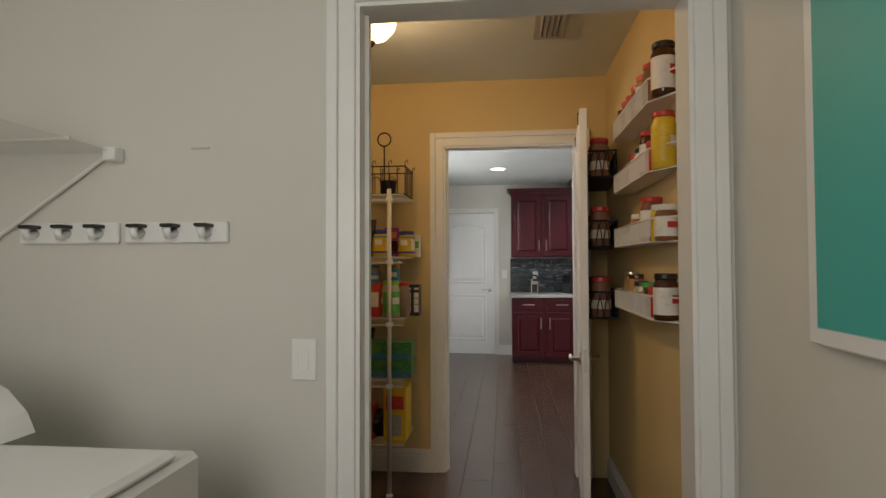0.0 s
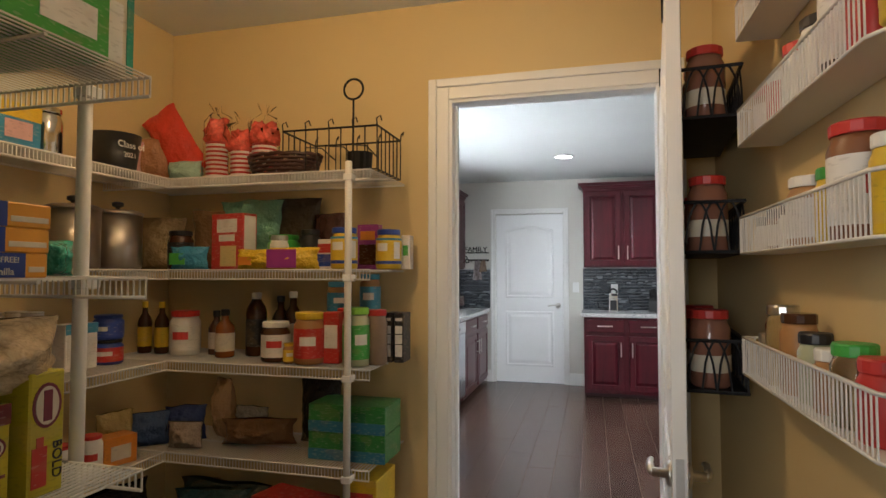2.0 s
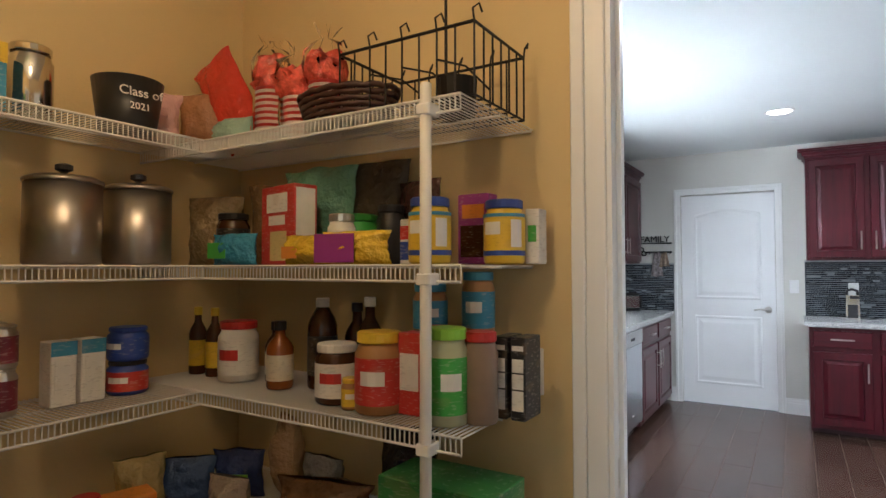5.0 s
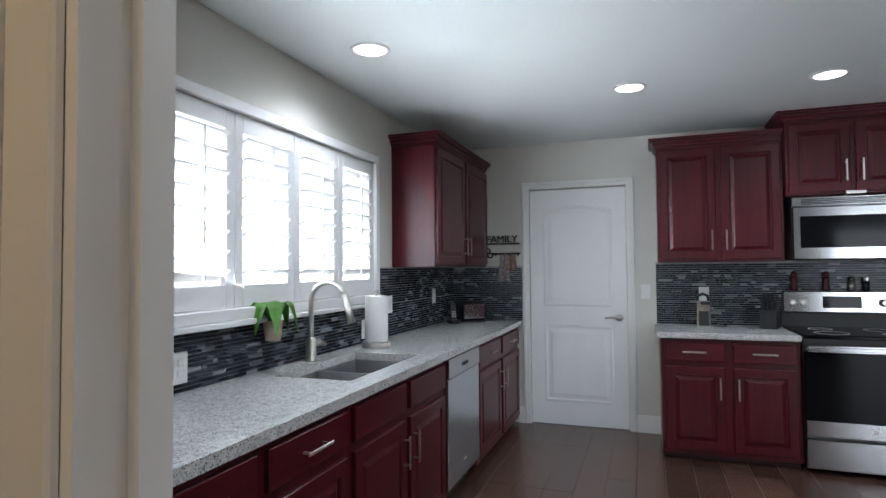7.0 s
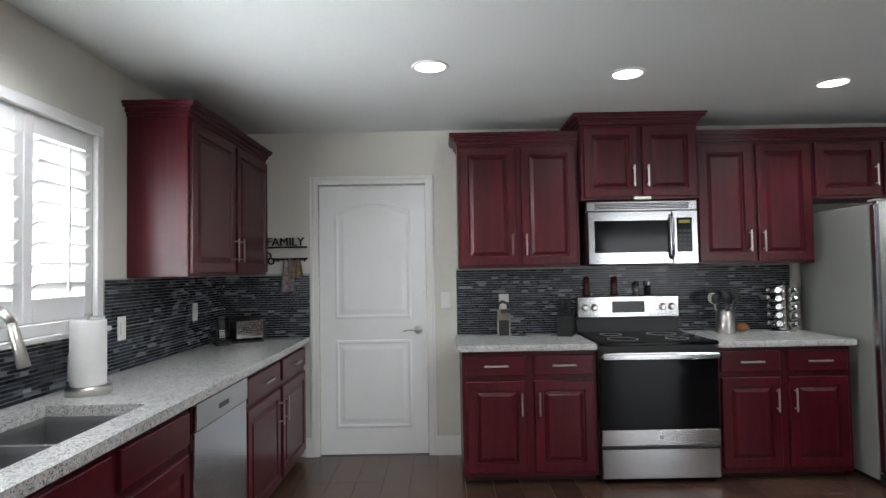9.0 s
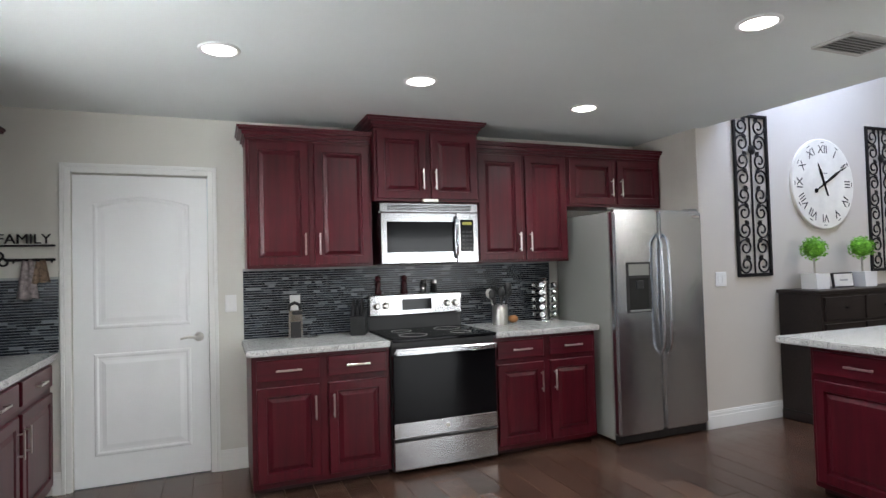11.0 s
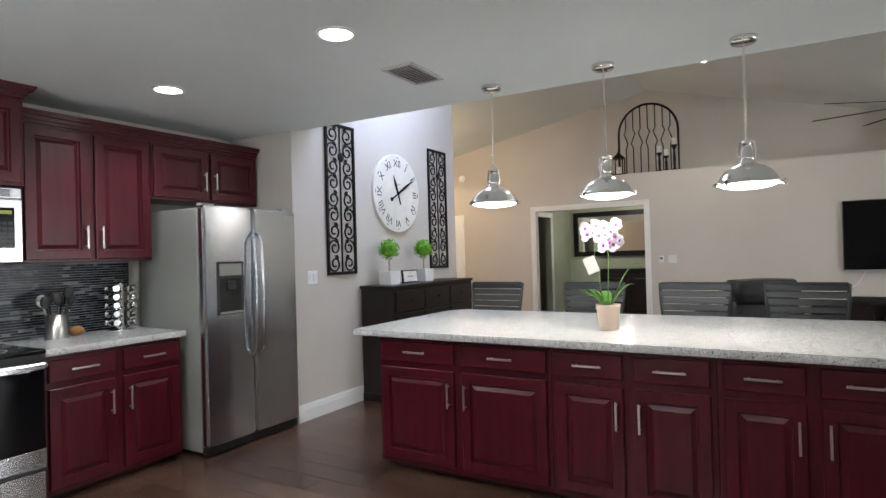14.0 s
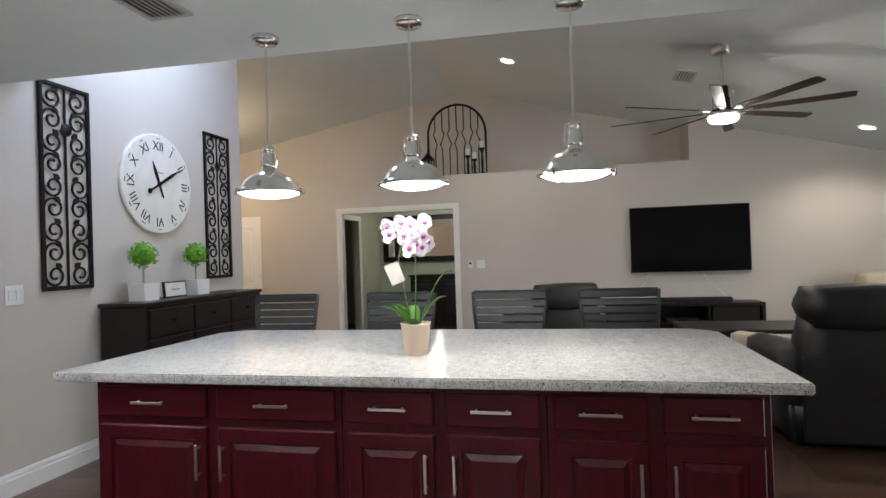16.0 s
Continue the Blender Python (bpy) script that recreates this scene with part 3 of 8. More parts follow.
for z in (0.3, 1.05, 1.85):
    part("hinge", box(0.755, -0.014, z, 0.77, -0.002, z + 0.09), M_NICKEL, hall, "nickel hinge")

# the shuttered window
win = thing("window_1", pose(XW, WIN[0], 0), "white plantation shutter window over the sink", "window", kind="structure")
y1, z0, z1 = WIN[1] - WIN[0], WIN[2], WIN[3]
bm = bmesh.new()
for a in ((-0.05, -0.05, z0 - 0.05, 0.035, y1 + 0.05, z0), (-0.05, -0.05, z1, 0.025, y1 + 0.05, z1 + 0.05), (-0.05, -0.05, z0, 0.025, 0, z1), (-0.05, y1, z0, 0.025, y1 + 0.05, z1)):
    box(max(a[0], 0.0005), a[1], a[2], a[3], a[4], a[5], 0.004, bm)
part("window_frame", bm, M_SHUT, win)
part("window_sill", box(0.0005, -0.07, z0 - 0.075, 0.055, y1 + 0.07, z0 - 0.051, 0.005), M_SHUT, win)
N = 4
pw = y1 / N
for i in range(N):
    a = i * pw + 0.002
    b = (i + 1) * pw - 0.002
    bm = bmesh.new()
    box(-0.03, a, z0 + 0.002, 0.0, a + 0.052, z1 - 0.002, 0.003, bm)
    box(-0.03, b - 0.052, z0 + 0.002, 0.0, b, z1 - 0.002, 0.003, bm)
    box(-0.03, a + 0.052, z0 + 0.002, 0.0, b - 0.052, z0 + 0.1, 0.003, bm)
    box(-0.03, a + 0.052, z1 - 0.085, 0.0, b - 0.052, z1 - 0.002, 0.003, bm)
    sh = part("shutter_panel", bm, M_SHUT, win)
    rows = 8
    step = (z1 - z0 - 0.185) / rows
    for r in range(rows):
        bm = bmesh.new()
        prof = [(0.047 * math.cos(t), 0.0055 * math.sin(t)) for t in [2 * math.pi * k / 8 for k in range(8)]]
        bl = [bm.verts.new((p, a + 0.054, q)) for p, q in prof]
        br = [bm.verts.new((p, b - 0.054, q)) for p, q in prof]
        for k in range(8):
            bm.faces.new((bl[k], bl[(k + 1) % 8], br[(k + 1) % 8], br[k]))
        bm.faces.new(bl[::-1])
        bm.faces.new(br)
        part("slat", bm, M_SHUT, sh, "", pose(-0.015, 0, z0 + 0.1 + step * (r + 0.5), 0, -30, 0))
    part("tilt_rod", box(0.03, (a + b) / 2 - 0.005, z0 + 0.12, 0.04, (a + b) / 2 + 0.005, z1 - 0.11), M_SHUT, sh)
pane = part("pane", box(-0.14, 0.0, z0, -0.135, y1, z1), M_GLASS, win)
pane.visible_shadow = False
bm = bmesh.new()
for a in ((-0.16, 0.0, z0, -0.12, 0.04, z1), (-0.16, y1 - 0.04, z0, -0.12, y1, z1), (-0.16, y1 / 2 - 0.03, z0, -0.12, y1 / 2 + 0.03, z1)):
    box(*a, 0, bm)
part("sash", bm, M_SHUT, win)
solid("backdrop_yard", box(-3.6, 1.0, -0.5, -3.55, 10, 3.6), M_OUTSIDE, "bright hazy daylight outside the window", "backdrop", kind="structure")

# glass slider in the living room with blinds
slid = thing("window_2", pose(3.7, -2.0, 0), "glass sliding door with white vertical blinds", "window", kind="structure")
bm = bmesh.new()
for a in ((0, -0.09, 0.05, 0.05, -0.03, 2.1), (2.35, -0.09, 0.05, 2.4, -0.03, 2.1), (1.17, -0.09, 0.05, 1.23, -0.03, 2.1), (0.05, -0.09, 2.05, 2.35, -0.03, 2.1), (0.05, -0.09, 0.05, 2.35, -0.03, 0.1)):
    box(*a, 0, bm)
part("window_frame", bm, M_SHUT, slid)
for i in range(24):
    part("slat", box(-0.04, -0.001, 0.08, 0.04, 0.001, 2.08), M_SHUT, slid, "", pose(0.05 + i * 0.1, 0.03, 0, 0, 0, 60))
solid("backdrop_patio", box(2.0, -4.0, -0.5, 8.0, -3.95, 3.4), M_OUTSIDE, "bright hazy daylight outside the slider", "backdrop", kind="structure")

# unseen skylight with a glowing pane, added to brighten the clock wall
skl = thing("window_3", pose(4.75, 6.35, 3.8, -10), "unseen skylight added to brighten the clock wall", "window", kind="structure")
bm = bmesh.new()
for a in ((-0.5, -0.3, 0.5, -0.26), (-0.5, 0.26, 0.5, 0.3), (-0.5, -0.26, -0.46, 0.26), (0.46, -0.26, 0.5, 0.26)):
    box(a[0], a[1], -0.02, a[2], a[3], 0.04, 0, bm)
part("window_frame", bm, M_SHUT, skl)
part("pane", box(-0.46, -0.26, 0.0, 0.46, 0.26, 0.01), M_OUTSIDE, skl, "glowing pane of the added skylight")


# kitchen: base cabinets along the window wall
G_W, G_N, G_I = "cabinets under the window", "cabinets along the range wall", "cabinets of the island"
CT = 0.89
for a, b, doors, false_front in ((3.29, 3.8, "r", False), (3.802, 4.32, "r", False), (4.322, 4.85, "l", False), (4.852, 5.94, "rl", True), (6.572, 7.87, "rl", False)):
    base_unit(pose(-1.065, a, 0, 0, 0, 90), b - a, 0.6, doors, CT - 0.04, "", G_W, false_front)
dish = thing("dishwasher", pose(-1.06, 5.945, 0, 0, 0, 90), "stainless steel dishwasher between cherry cabinets", "dishwasher")
part("tub", box(0.003, 0.02, 0.1, 0.622, 0.59, CT - 0.042), M_BLACK, dish)
part("door", box(0.004, -0.018, 0.11, 0.621, 0.019, 0.725, 0.004), M_STEEL, dish)
part("control_panel", box(0.004, -0.024, 0.728, 0.621, 0.019, CT - 0.045, 0.005), M_STEEL_H, dish)
part("badge", box(0.25, -0.0265, 0.77, 0.36, -0.024, 0.79), M_BLACK, dish, "small dark control strip")
part("latch", box(0.29, -0.0205, 0.2, 0.33, -0.018, 0.212), M_NICKEL, dish)
part("plinth", box(0.004, 0.06, 0, 0.621, 0.58, 0.099), M_BLACK, dish)


def counter(name, outline, z0, z1, label, hole=None):
    bm = plate(outline, z0, z1)
    bmesh.ops.bevel(bm, geom=[e for e in bm.edges if e.calc_length() > 0.02], offset=0.006, segments=2, affect="EDGES")
    return solid(name, bm, M_GRAN, label, "countertop", smooth=False)


# the counter is laid in strips round the sink cut-out
SX0, SX1, SY0, SY1 = -1.53, -1.15, 5.03, 5.77
bm = bmesh.new()
box(-1.668, 3.288, CT - 0.04, -1.03, SY0, CT, 0, bm)
box(-1.668, SY1, CT - 0.04, -1.03, 7.895, CT, 0, bm)
box(-1.668, SY0, CT - 0.04, SX0, SY1, CT, 0, bm)
box(SX1, SY0, CT - 0.04, -1.03, SY1, CT, 0, bm)
bmesh.ops.remove_doubles(bm, verts=bm.verts, dist=0.0005)
solid("countertop", bm, M_GRAN, "grey speckled granite counter with a sink cut-out", "countertop")
sink = thing("kitchen_sink", pose(0, 0, 0), "double bowl undermount stainless sink", "sink")


def bowl(x0, y0, x1, y1, top, deep):
    bm = bmesh.new()
    prev = None
    for inset, z in ((-0.01, top), (0.0, top), (0.004, top - 0.02), (0.012, top - deep + 0.03), (0.04, top - deep)):
        ring = [bm.verts.new(p) for p in ((x0 + inset, y0 + inset, z), (x1 - inset, y0 + inset, z), (x1 - inset, y1 - inset, z), (x0 + inset, y1 - inset, z))]
        if prev:
            for i in range(4):
                bm.faces.new((prev[(i + 1) % 4], prev[i], ring[i], ring[(i + 1) % 4]))
        prev = ring
    bm.faces.new(prev)
    return bm


part("bowl", bowl(SX0, SY0, SX1, 5.39, CT - 0.041, 0.18), M_SINK, sink)
part("bowl", bowl(SX0, 5.41, SX1, SY1, CT - 0.041, 0.18), M_SINK, sink)
for y in (5.21, 5.59):
    part("drain", rings([(0.045, 0), (0.045, 0.004), (0.03, 0.003)], 16), M_NICKEL, sink, "", pose(-1.34, y, CT - 0.221))
fau = thing("faucet", pose(-1.59, 5.42, CT), "brushed nickel gooseneck pull-down faucet behind the sink", "faucet")
part("base", rings([(0.032, 0), (0.032, 0.012), (0.026, 0.02), (0.025, 0.11), (0.018, 0.12)], 20), M_NICKEL, fau, "", None, True)
arc = [(0, 0, 0.11), (0, 0, 0.3)] + [(0.1 - 0.1 * math.cos(math.pi * k / 10 * 0.86), 0, 0.3 + 0.1 * math.sin(math.pi * k / 10 * 0.86)) for k in range(1, 11)]
part("spout", tube(arc, 0.013, None, 12), M_NICKEL, fau, "", None, True)
part("spray_head", tube([arc[-1], (0.215, 0, 0.26), (0.232, 0, 0.2)], [0.014, 0.018, 0.02], None, 12), M_NICKEL, fau, "", None, True)
part("side_lever", tube([(0, 0.02, 0.085), (0, 0.07, 0.09), (0.01, 0.12, 0.07)], [0.02, 0.018, 0.01], None, 10), M_NICKEL, fau, "", None, True)

# wall cabinets
wall_unit(pose(-1.345, 6.57, 0, 0, 0, 90), 1.31, 1.365, 2.215, 0.324, "rl", "", "", True, False)
wall_unit(pose(-1.345, 3.29, 0, 0, 0, 90), 0.99, 1.365, 2.215, 0.324, "rl", "", "", False, True)
wall_unit(pose(0.1, 7.575, 0), 0.848, 1.385, 2.255, 0.324, "rl", "", G_N, True, False)
wall_unit(pose(0.952, 7.505, 0), 0.808, 1.84, 2.362, 0.394, "rl", "tall cherry wall cabinet above the microwave", G_N, True, True)
wall_unit(pose(1.764, 7.575, 0), 0.825, 1.385, 2.245, 0.324, "rl", "", G_N, False, False)
wall_unit(pose(2.591, 7.575, 0), 0.965, 1.83, 2.245, 0.324, "rl", "short cherry wall cabinet above the fridge", G_N, False, False)
base_unit(pose(0.1, 7.29, 0), 0.868, 0.605, "rl", CT - 0.04, "", G_N)
base_unit(pose(1.736, 7.29, 0), 0.866, 0.605, "rl", CT - 0.04, "", G_N)
counter("countertop", [(0.07, 7.25), (0.968, 7.25), (0.968, 7.895), (0.07, 7.895)], CT - 0.04, CT, "grey speckled granite counter beside the range")
counter("countertop", [(1.736, 7.25), (2.63, 7.25), (2.63, 7.895), (1.736, 7.895)], CT - 0.04, CT, "grey speckled granite counter between range and fridge")

# range
rg = thing("range", pose(0.972, 7.24, 0), "stainless electric range with black glass oven door", "range")
part("body", box(0.002, 0.03, 0.03, 0.758, 0.64, 0.875, 0.003), M_BLACK, rg)
part("drawer", box(0.004, 0, 0.035, 0.756, 0.029, 0.225, 0.005), M_STEEL_H, rg, "stainless storage drawer")
# Black strip in place of the dark, shaded gap over the drawer.
part("drawer_lip", box(0.004, -0.012, 0.228, 0.756, 0.029, 0.243, 0.004), M_BLACK, rg)
door = part("oven_door", box(0.004, -0.005, 0.247, 0.756, 0.029, 0.79, 0.005), M_BLACKG, rg, "black glass oven door")
part("door_trim", box(0.005, -0.009, 0.248, 0.755, -0.0055, 0.345, 0.001), M_STEEL_H, door, "stainless lower door band")
part("badge", rings([(0.014, 0), (0.014, 0.003)], 20), M_NICKEL, door, "", pose(0.38, -0.0095, 0.3, 90))
part("window", box(0.11, -0.0065, 0.42, 0.65, -0.0055, 0.68), M_BLACKG, door)
part("handle", box(0.006, -0.055, 0.795, 0.754, -0.02, 0.835, 0.012, None, 3), M_STEEL_H, door, "wide stainless bar handle")
part("handle_end", box(0.03, -0.022, 0.8, 0.06, -0.0, 0.83), M_STEEL_H, door)
part("handle_end", box(0.7, -0.022, 0.8, 0.73, -0.0, 0.83), M_STEEL_H, door)
part("cooktop", box(0.0, -0.02, 0.876, 0.76, 0.6, 0.9, 0.005), M_BLACKG, rg, "black glass cooktop")
for x, y, r in ((0.2, 0.15, 0.1), (0.56, 0.15, 0.075), (0.2, 0.42, 0.075), (0.56, 0.42, 0.1)):
    bm = bmesh.new()
    rings([(r, 0), (r, 0.0008), (r - 0.005, 0.0008), (r - 0.005, 0)], 28, bm, False)
    part("burner_ring", bm, M_GRATE, rg, "faint grey burner ring", pose(x, y, 0.9002))
pan = part("back_panel", prism([(0, 0.9), (0.76, 0.9), (0.76, 1.0), (0, 1.0)], 0.6, 0.655), M_BLACK, rg)
ctl = part("control_panel", box(0, 0.575, 1.001, 0.76, 0.655, 1.165, 0.01), M_STEEL_H, rg, "stainless control panel")
part("display", box(0.26, 0.572, 1.04, 0.5, 0.5745, 1.125), M_BLACKG, ctl, "black clock display")
for x in (0.06, 0.13, 0.63, 0.7):
    part("knob", rings([(0.027, 0), (0.027, 0.006), (0.02, 0.01), (0.018, 0.03), (0.015, 0.032)], 20), M_NICKEL, ctl, "steel knob", pose(x, 0.5745, 1.08, 90))

# microwave
mw = thing("microwave", pose(0.98, 7.5, 1.39), "stainless over-range microwave with black window", "microwave")
part("body", box(0, 0.03, 0, 0.765, 0.395, 0.44, 0.003), M_STEEL_H, mw)
grille = part("vent_grille", box(0.002, 0.0, 0.375, 0.763, 0.029, 0.438, 0.003), M_STEEL_H, mw)
# Black strips on the grille's face imitate shaded slots; none are cut.
for k in range(4):
    part("slot", box(0.06, -0.0015, 0.386 + k * 0.011, 0.705, 0.001, 0.393 + k * 0.011), M_BLACK, grille)
d = part("door", box(0.002, -0.012, 0.002, 0.585, 0.029, 0.372, 0.008), M_STEEL_H, mw, "stainless microwave door")
part("window", box(0.05, -0.0145, 0.085, 0.56, -0.0125, 0.305, 0.001), M_BLACKG, d, "dark glass window")
part("handle", tube([(0.575, -0.02, 0.04), (0.575, -0.045, 0.07), (0.575, -0.05, 0.18), (0.575, -0.045, 0.3), (0.575, -0.02, 0.34)], 0.012, None, 10), M_STEEL, d, "curved steel handle", None, True)
cp = part("control_panel", box(0.588, -0.01, 0.002, 0.763, 0.029, 0.372, 0.006), M_STEEL_H, mw)
part("keypad", box(0.615, -0.0125, 0.085, 0.72, -0.0105, 0.32, 0.001), M_BLACKG, cp, "black keypad")
# The display's yellow light is put into its plain, unlit colour.
part("display", box(0.63, -0.0138, 0.282, 0.705, -0.0128, 0.303), paint("yellow_sticker", (0.35, 0.33, 0.06), 0.5), cp, "yellow display above the keys")
for r in range(5):
    for c in range(3):
        part("key", box(0.627 + c * 0.03, -0.0136, 0.1 + r * 0.03, 0.65 + c * 0.03, -0.0126, 0.118 + r * 0.03), M_BLACK, cp)

# fridge
fr = thing("refrigerator", pose(2.662, 7.09, 0), "stainless side-by-side refrigerator with ice dispenser", "refrigerator")
M_FSIDE = paint("fridge_side_grey", (0.24, 0.24, 0.225), 0.5, 0.1, var=0.04)
part("body", box(0.004, 0.075, 0.03, 0.866, 0.78, 1.745, 0.004), M_FSIDE, fr)
ld = part("freezer_door", box(0.0, 0, 0.07, 0.425, 0.07, 1.758, 0.018, None, 3), M_STEEL, fr, "brushed stainless freezer door")
rd = part("fridge_door", box(0.432, 0, 0.07, 0.87, 0.07, 1.758, 0.018, None, 3), M_STEEL, fr, "brushed stainless fridge door")
part("base_grille", box(0.01, 0.03, 0.012, 0.86, 0.074, 0.068), M_BLACK, fr)
for x in (0.08, 0.76):
    part("foot", rings([(0.02, 0), (0.02, 0.03)], 12), M_BLACK, fr, "", pose(x, 0.12, 0))
for x, s, p in ((0.395, -1, ld), (0.462, 1, rd)):
    pts = [(x, 0.0, 0.65), (x, -0.045, 0.7)] + [(x, -0.055 - 0.01 * math.sin(math.pi * k / 8), 0.75 + 0.75 * k / 8) for k in range(9)] + [(x, -0.045, 1.52), (x, 0.0, 1.57)]
    part("handle", tube(pts, 0.011, None, 10), M_STEEL, p, "long bowed steel handle", None, True)
disp = part("dispenser", box(0.1, -0.004, 0.98, 0.33, 0.001, 1.36, 0.002), M_BLACK, ld, "black ice and water dispenser")
# Flat dark plate in place of the dispenser's shaded recess.
part("dispenser_recess", box(0.125, -0.006, 1.0, 0.305, -0.0045, 1.24), M_HOLLOW_SHADE, disp)
part("dispenser_controls", box(0.12, -0.008, 1.26, 0.31, -0.0045, 1.345, 0.001), M_FSIDE, disp)
part("spout", box(0.18, -0.02, 1.16, 0.25, -0.0065, 1.22, 0.003), M_BLACK, disp)
part("tray", box(0.12, -0.018, 0.988, 0.31, -0.0065, 1.002, 0.002), M_FSIDE, disp)
part("badge", box(0.76, -0.002, 1.7, 0.84, 0.0005, 1.715), M_NICKEL, rd)
part("hinge_cover", box(0.02, 0.03, 1.759, 0.12, 0.1, 1.775, 0.004), M_FSIDE, fr)
part("hinge_cover", box(0.76, 0.03, 1.759, 0.85, 0.1, 1.775, 0.004), M_FSIDE, fr)

# island
IY0, IY1, IX = 3.17, 5.94, 3.12
for top_y, w in ((5.94, 1.178), (4.762, 0.822), (3.94, 0.77)):
    base_unit(pose(IX, top_y, 0, 0, 0, -90), w - 0.002, 0.62, "rl", CT - 0.035, "cherry wood island cabinet with nickel pulls", G_I)
solid("island_back_panel", box(IX + 0.621, IY0, 0, IX + 0.641, IY1, CT - 0.036), M_CHERRY, "cherry wood back panel of the island", "panel")
counter("countertop", [(3.04, 3.06), (4.3, 3.06), (4.42, 3.18), (4.42, 5.98), (4.3, 6.1), (3.04, 6.1)], CT - 0.034, CT + 0.006, "white speckled granite island top with clipped corners")

# recessed cans
G_CAN = "recessed ceiling lights"


def can_light(x, y, z):
    c = thing("recessed_light", pose(x, y, z), "white trimmed recessed ceiling light, lit", "ceiling light", G_CAN)
    part("trim_ring", rings([(0.098, 0.0), (0.098, -0.004), (0.08, -0.008), (0.076, -0.002)], 28, None, False), M_WHITE, c, "", None, True)
    part("lens", rings([(0.077, -0.001), (0.077, -0.004), (0.06, -0.006)], 28), M_LAMP, c, "glowing lens")
    return c


first = can_light(*CANS[0], CEIL)
for cx, cy in CANS[1:]:
    copy_thing(first, pose(cx, cy, CEIL))

# pendants
G_P = "pendants over the island"


def pendant(x, y):
    p = thing("pendant_lamp", pose(x, y, CEIL), "brushed nickel dome pendant on a long stem, lit", "pendant lamp", G_P)
    part("canopy", rings([(0.065, 0), (0.065, -0.022), (0.055, -0.03), (0.012, -0.034)], 24), M_POLISH, p, "", None, True)
    part("stem", rod((0, 0, -0.03), (0, 0, -0.53), 0.006), M_POLISH, p)
    part("socket", rings([(0.01, -0.528), (0.022, -0.535), (0.022, -0.55), (0.018, -0.555), (0.027, -0.575), (0.029, -0.58), (0.029, -0.612), (0.034, -0.618), (0.028, -0.638)], 20), M_POLISH, p, "", None, True)
    bm = bmesh.new()
    for s in (-1, 1):
        tube([(0, s * 0.012, -0.53), (0, s * 0.034, -0.54), (0, s * 0.04, -0.6), (0, s * 0.034, -0.632)], 0.005, bm)
    part("yoke", bm, M_POLISH, p)
    shade_rows = [(0.03, -0.628), (0.036, -0.645), (0.054, -0.657), (0.086, -0.669), (0.112, -0.688), (0.129, -0.711), (0.138, -0.732), (0.143, -0.739), (0.165, -0.747), (0.166, -0.756), (0.15, -0.757), (0.128, -0.718), (0.108, -0.694), (0.08, -0.677), (0.028, -0.66)]
    part("shade", rings(shade_rows, 36, None, False), M_POLISH, p, "polished nickel dome shade", None, True)
    for k in range(3):
        q = 2 * math.pi * k / 3 + 0.5
        part("clamp", box(-0.008, -0.008, -0.768, 0.008, 0.008, -0.738, 0.002), M_POLISH, p, "", pose(0.163 * math.cos(q), 0.163 * math.sin(q), 0, 0, 0, math.degrees(q)))
    part("lens", rings([(0.149, -0.753), (0.11, -0.768), (0.06, -0.776), (0.01, -0.778)], 28), M_LAMP, p, "glowing glass lens", None, True)
    return p


first = pendant(*PENDANTS[0])
for cx, cy in PENDANTS[1:]:
    copy_thing(first, pose(cx, cy, CEIL))


# makers of small goods
COLOURS = {}


def tint(name, c, rough=0.4, metal=0.0):
    if name not in COLOURS:
        COLOURS[name] = paint(name, c, rough, metal, var=0.1, scale=14)
    return COLOURS[name]


RED, YELLOW, BLUE = tint("red_print", (0.5, 0.035, 0.03)), tint("yellow_print", (0.68, 0.46, 0.03)), tint("blue_print", (0.025, 0.06, 0.3))
GREENP, ORANGE, PURPLE = tint("green_print", (0.06, 0.36, 0.06)), tint("orange_print", (0.7, 0.25, 0.03)), tint("purple_print", (0.3, 0.04, 0.25))
BROWN, CREAM, TEALP = tint("brown_sauce", (0.06, 0.022, 0.01), 0.15), tint("cream_print", (0.66, 0.6, 0.48)), tint("teal_bag", (0.02, 0.28, 0.2), 0.3)
SPICE, AMBER, LABEL = tint("spice_powder", (0.2, 0.075, 0.03)), tint("amber_liquid", (0.24, 0.07, 0.015), 0.12), tint("white_label", (0.74, 0.72, 0.68), 0.55)
BLACKP, KRAFT, SKYP = tint("black_print", (0.015, 0.014, 0.015)), tint("kraft_paper", (0.16, 0.08, 0.035), 0.8), tint("sky_print", (0.05, 0.25, 0.42))
MAROON, LIME, PINKP = tint("maroon_print", (0.16, 0.02, 0.04)), tint("lime_lid", (0.25, 0.55, 0.05)), tint("pale_pink", (0.7, 0.42, 0.4))
TANP, HERB, CLEAR = tint("tan_peanut", (0.38, 0.19, 0.07)), tint("pale_herb", (0.42, 0.44, 0.28), 0.3), glass("jar_glass", (0.94, 0.96, 0.94), 0.05)


INKS = {}
PALE, DEEP = (0.72, 0.68, 0.58), (0.05, 0.035, 0.04)


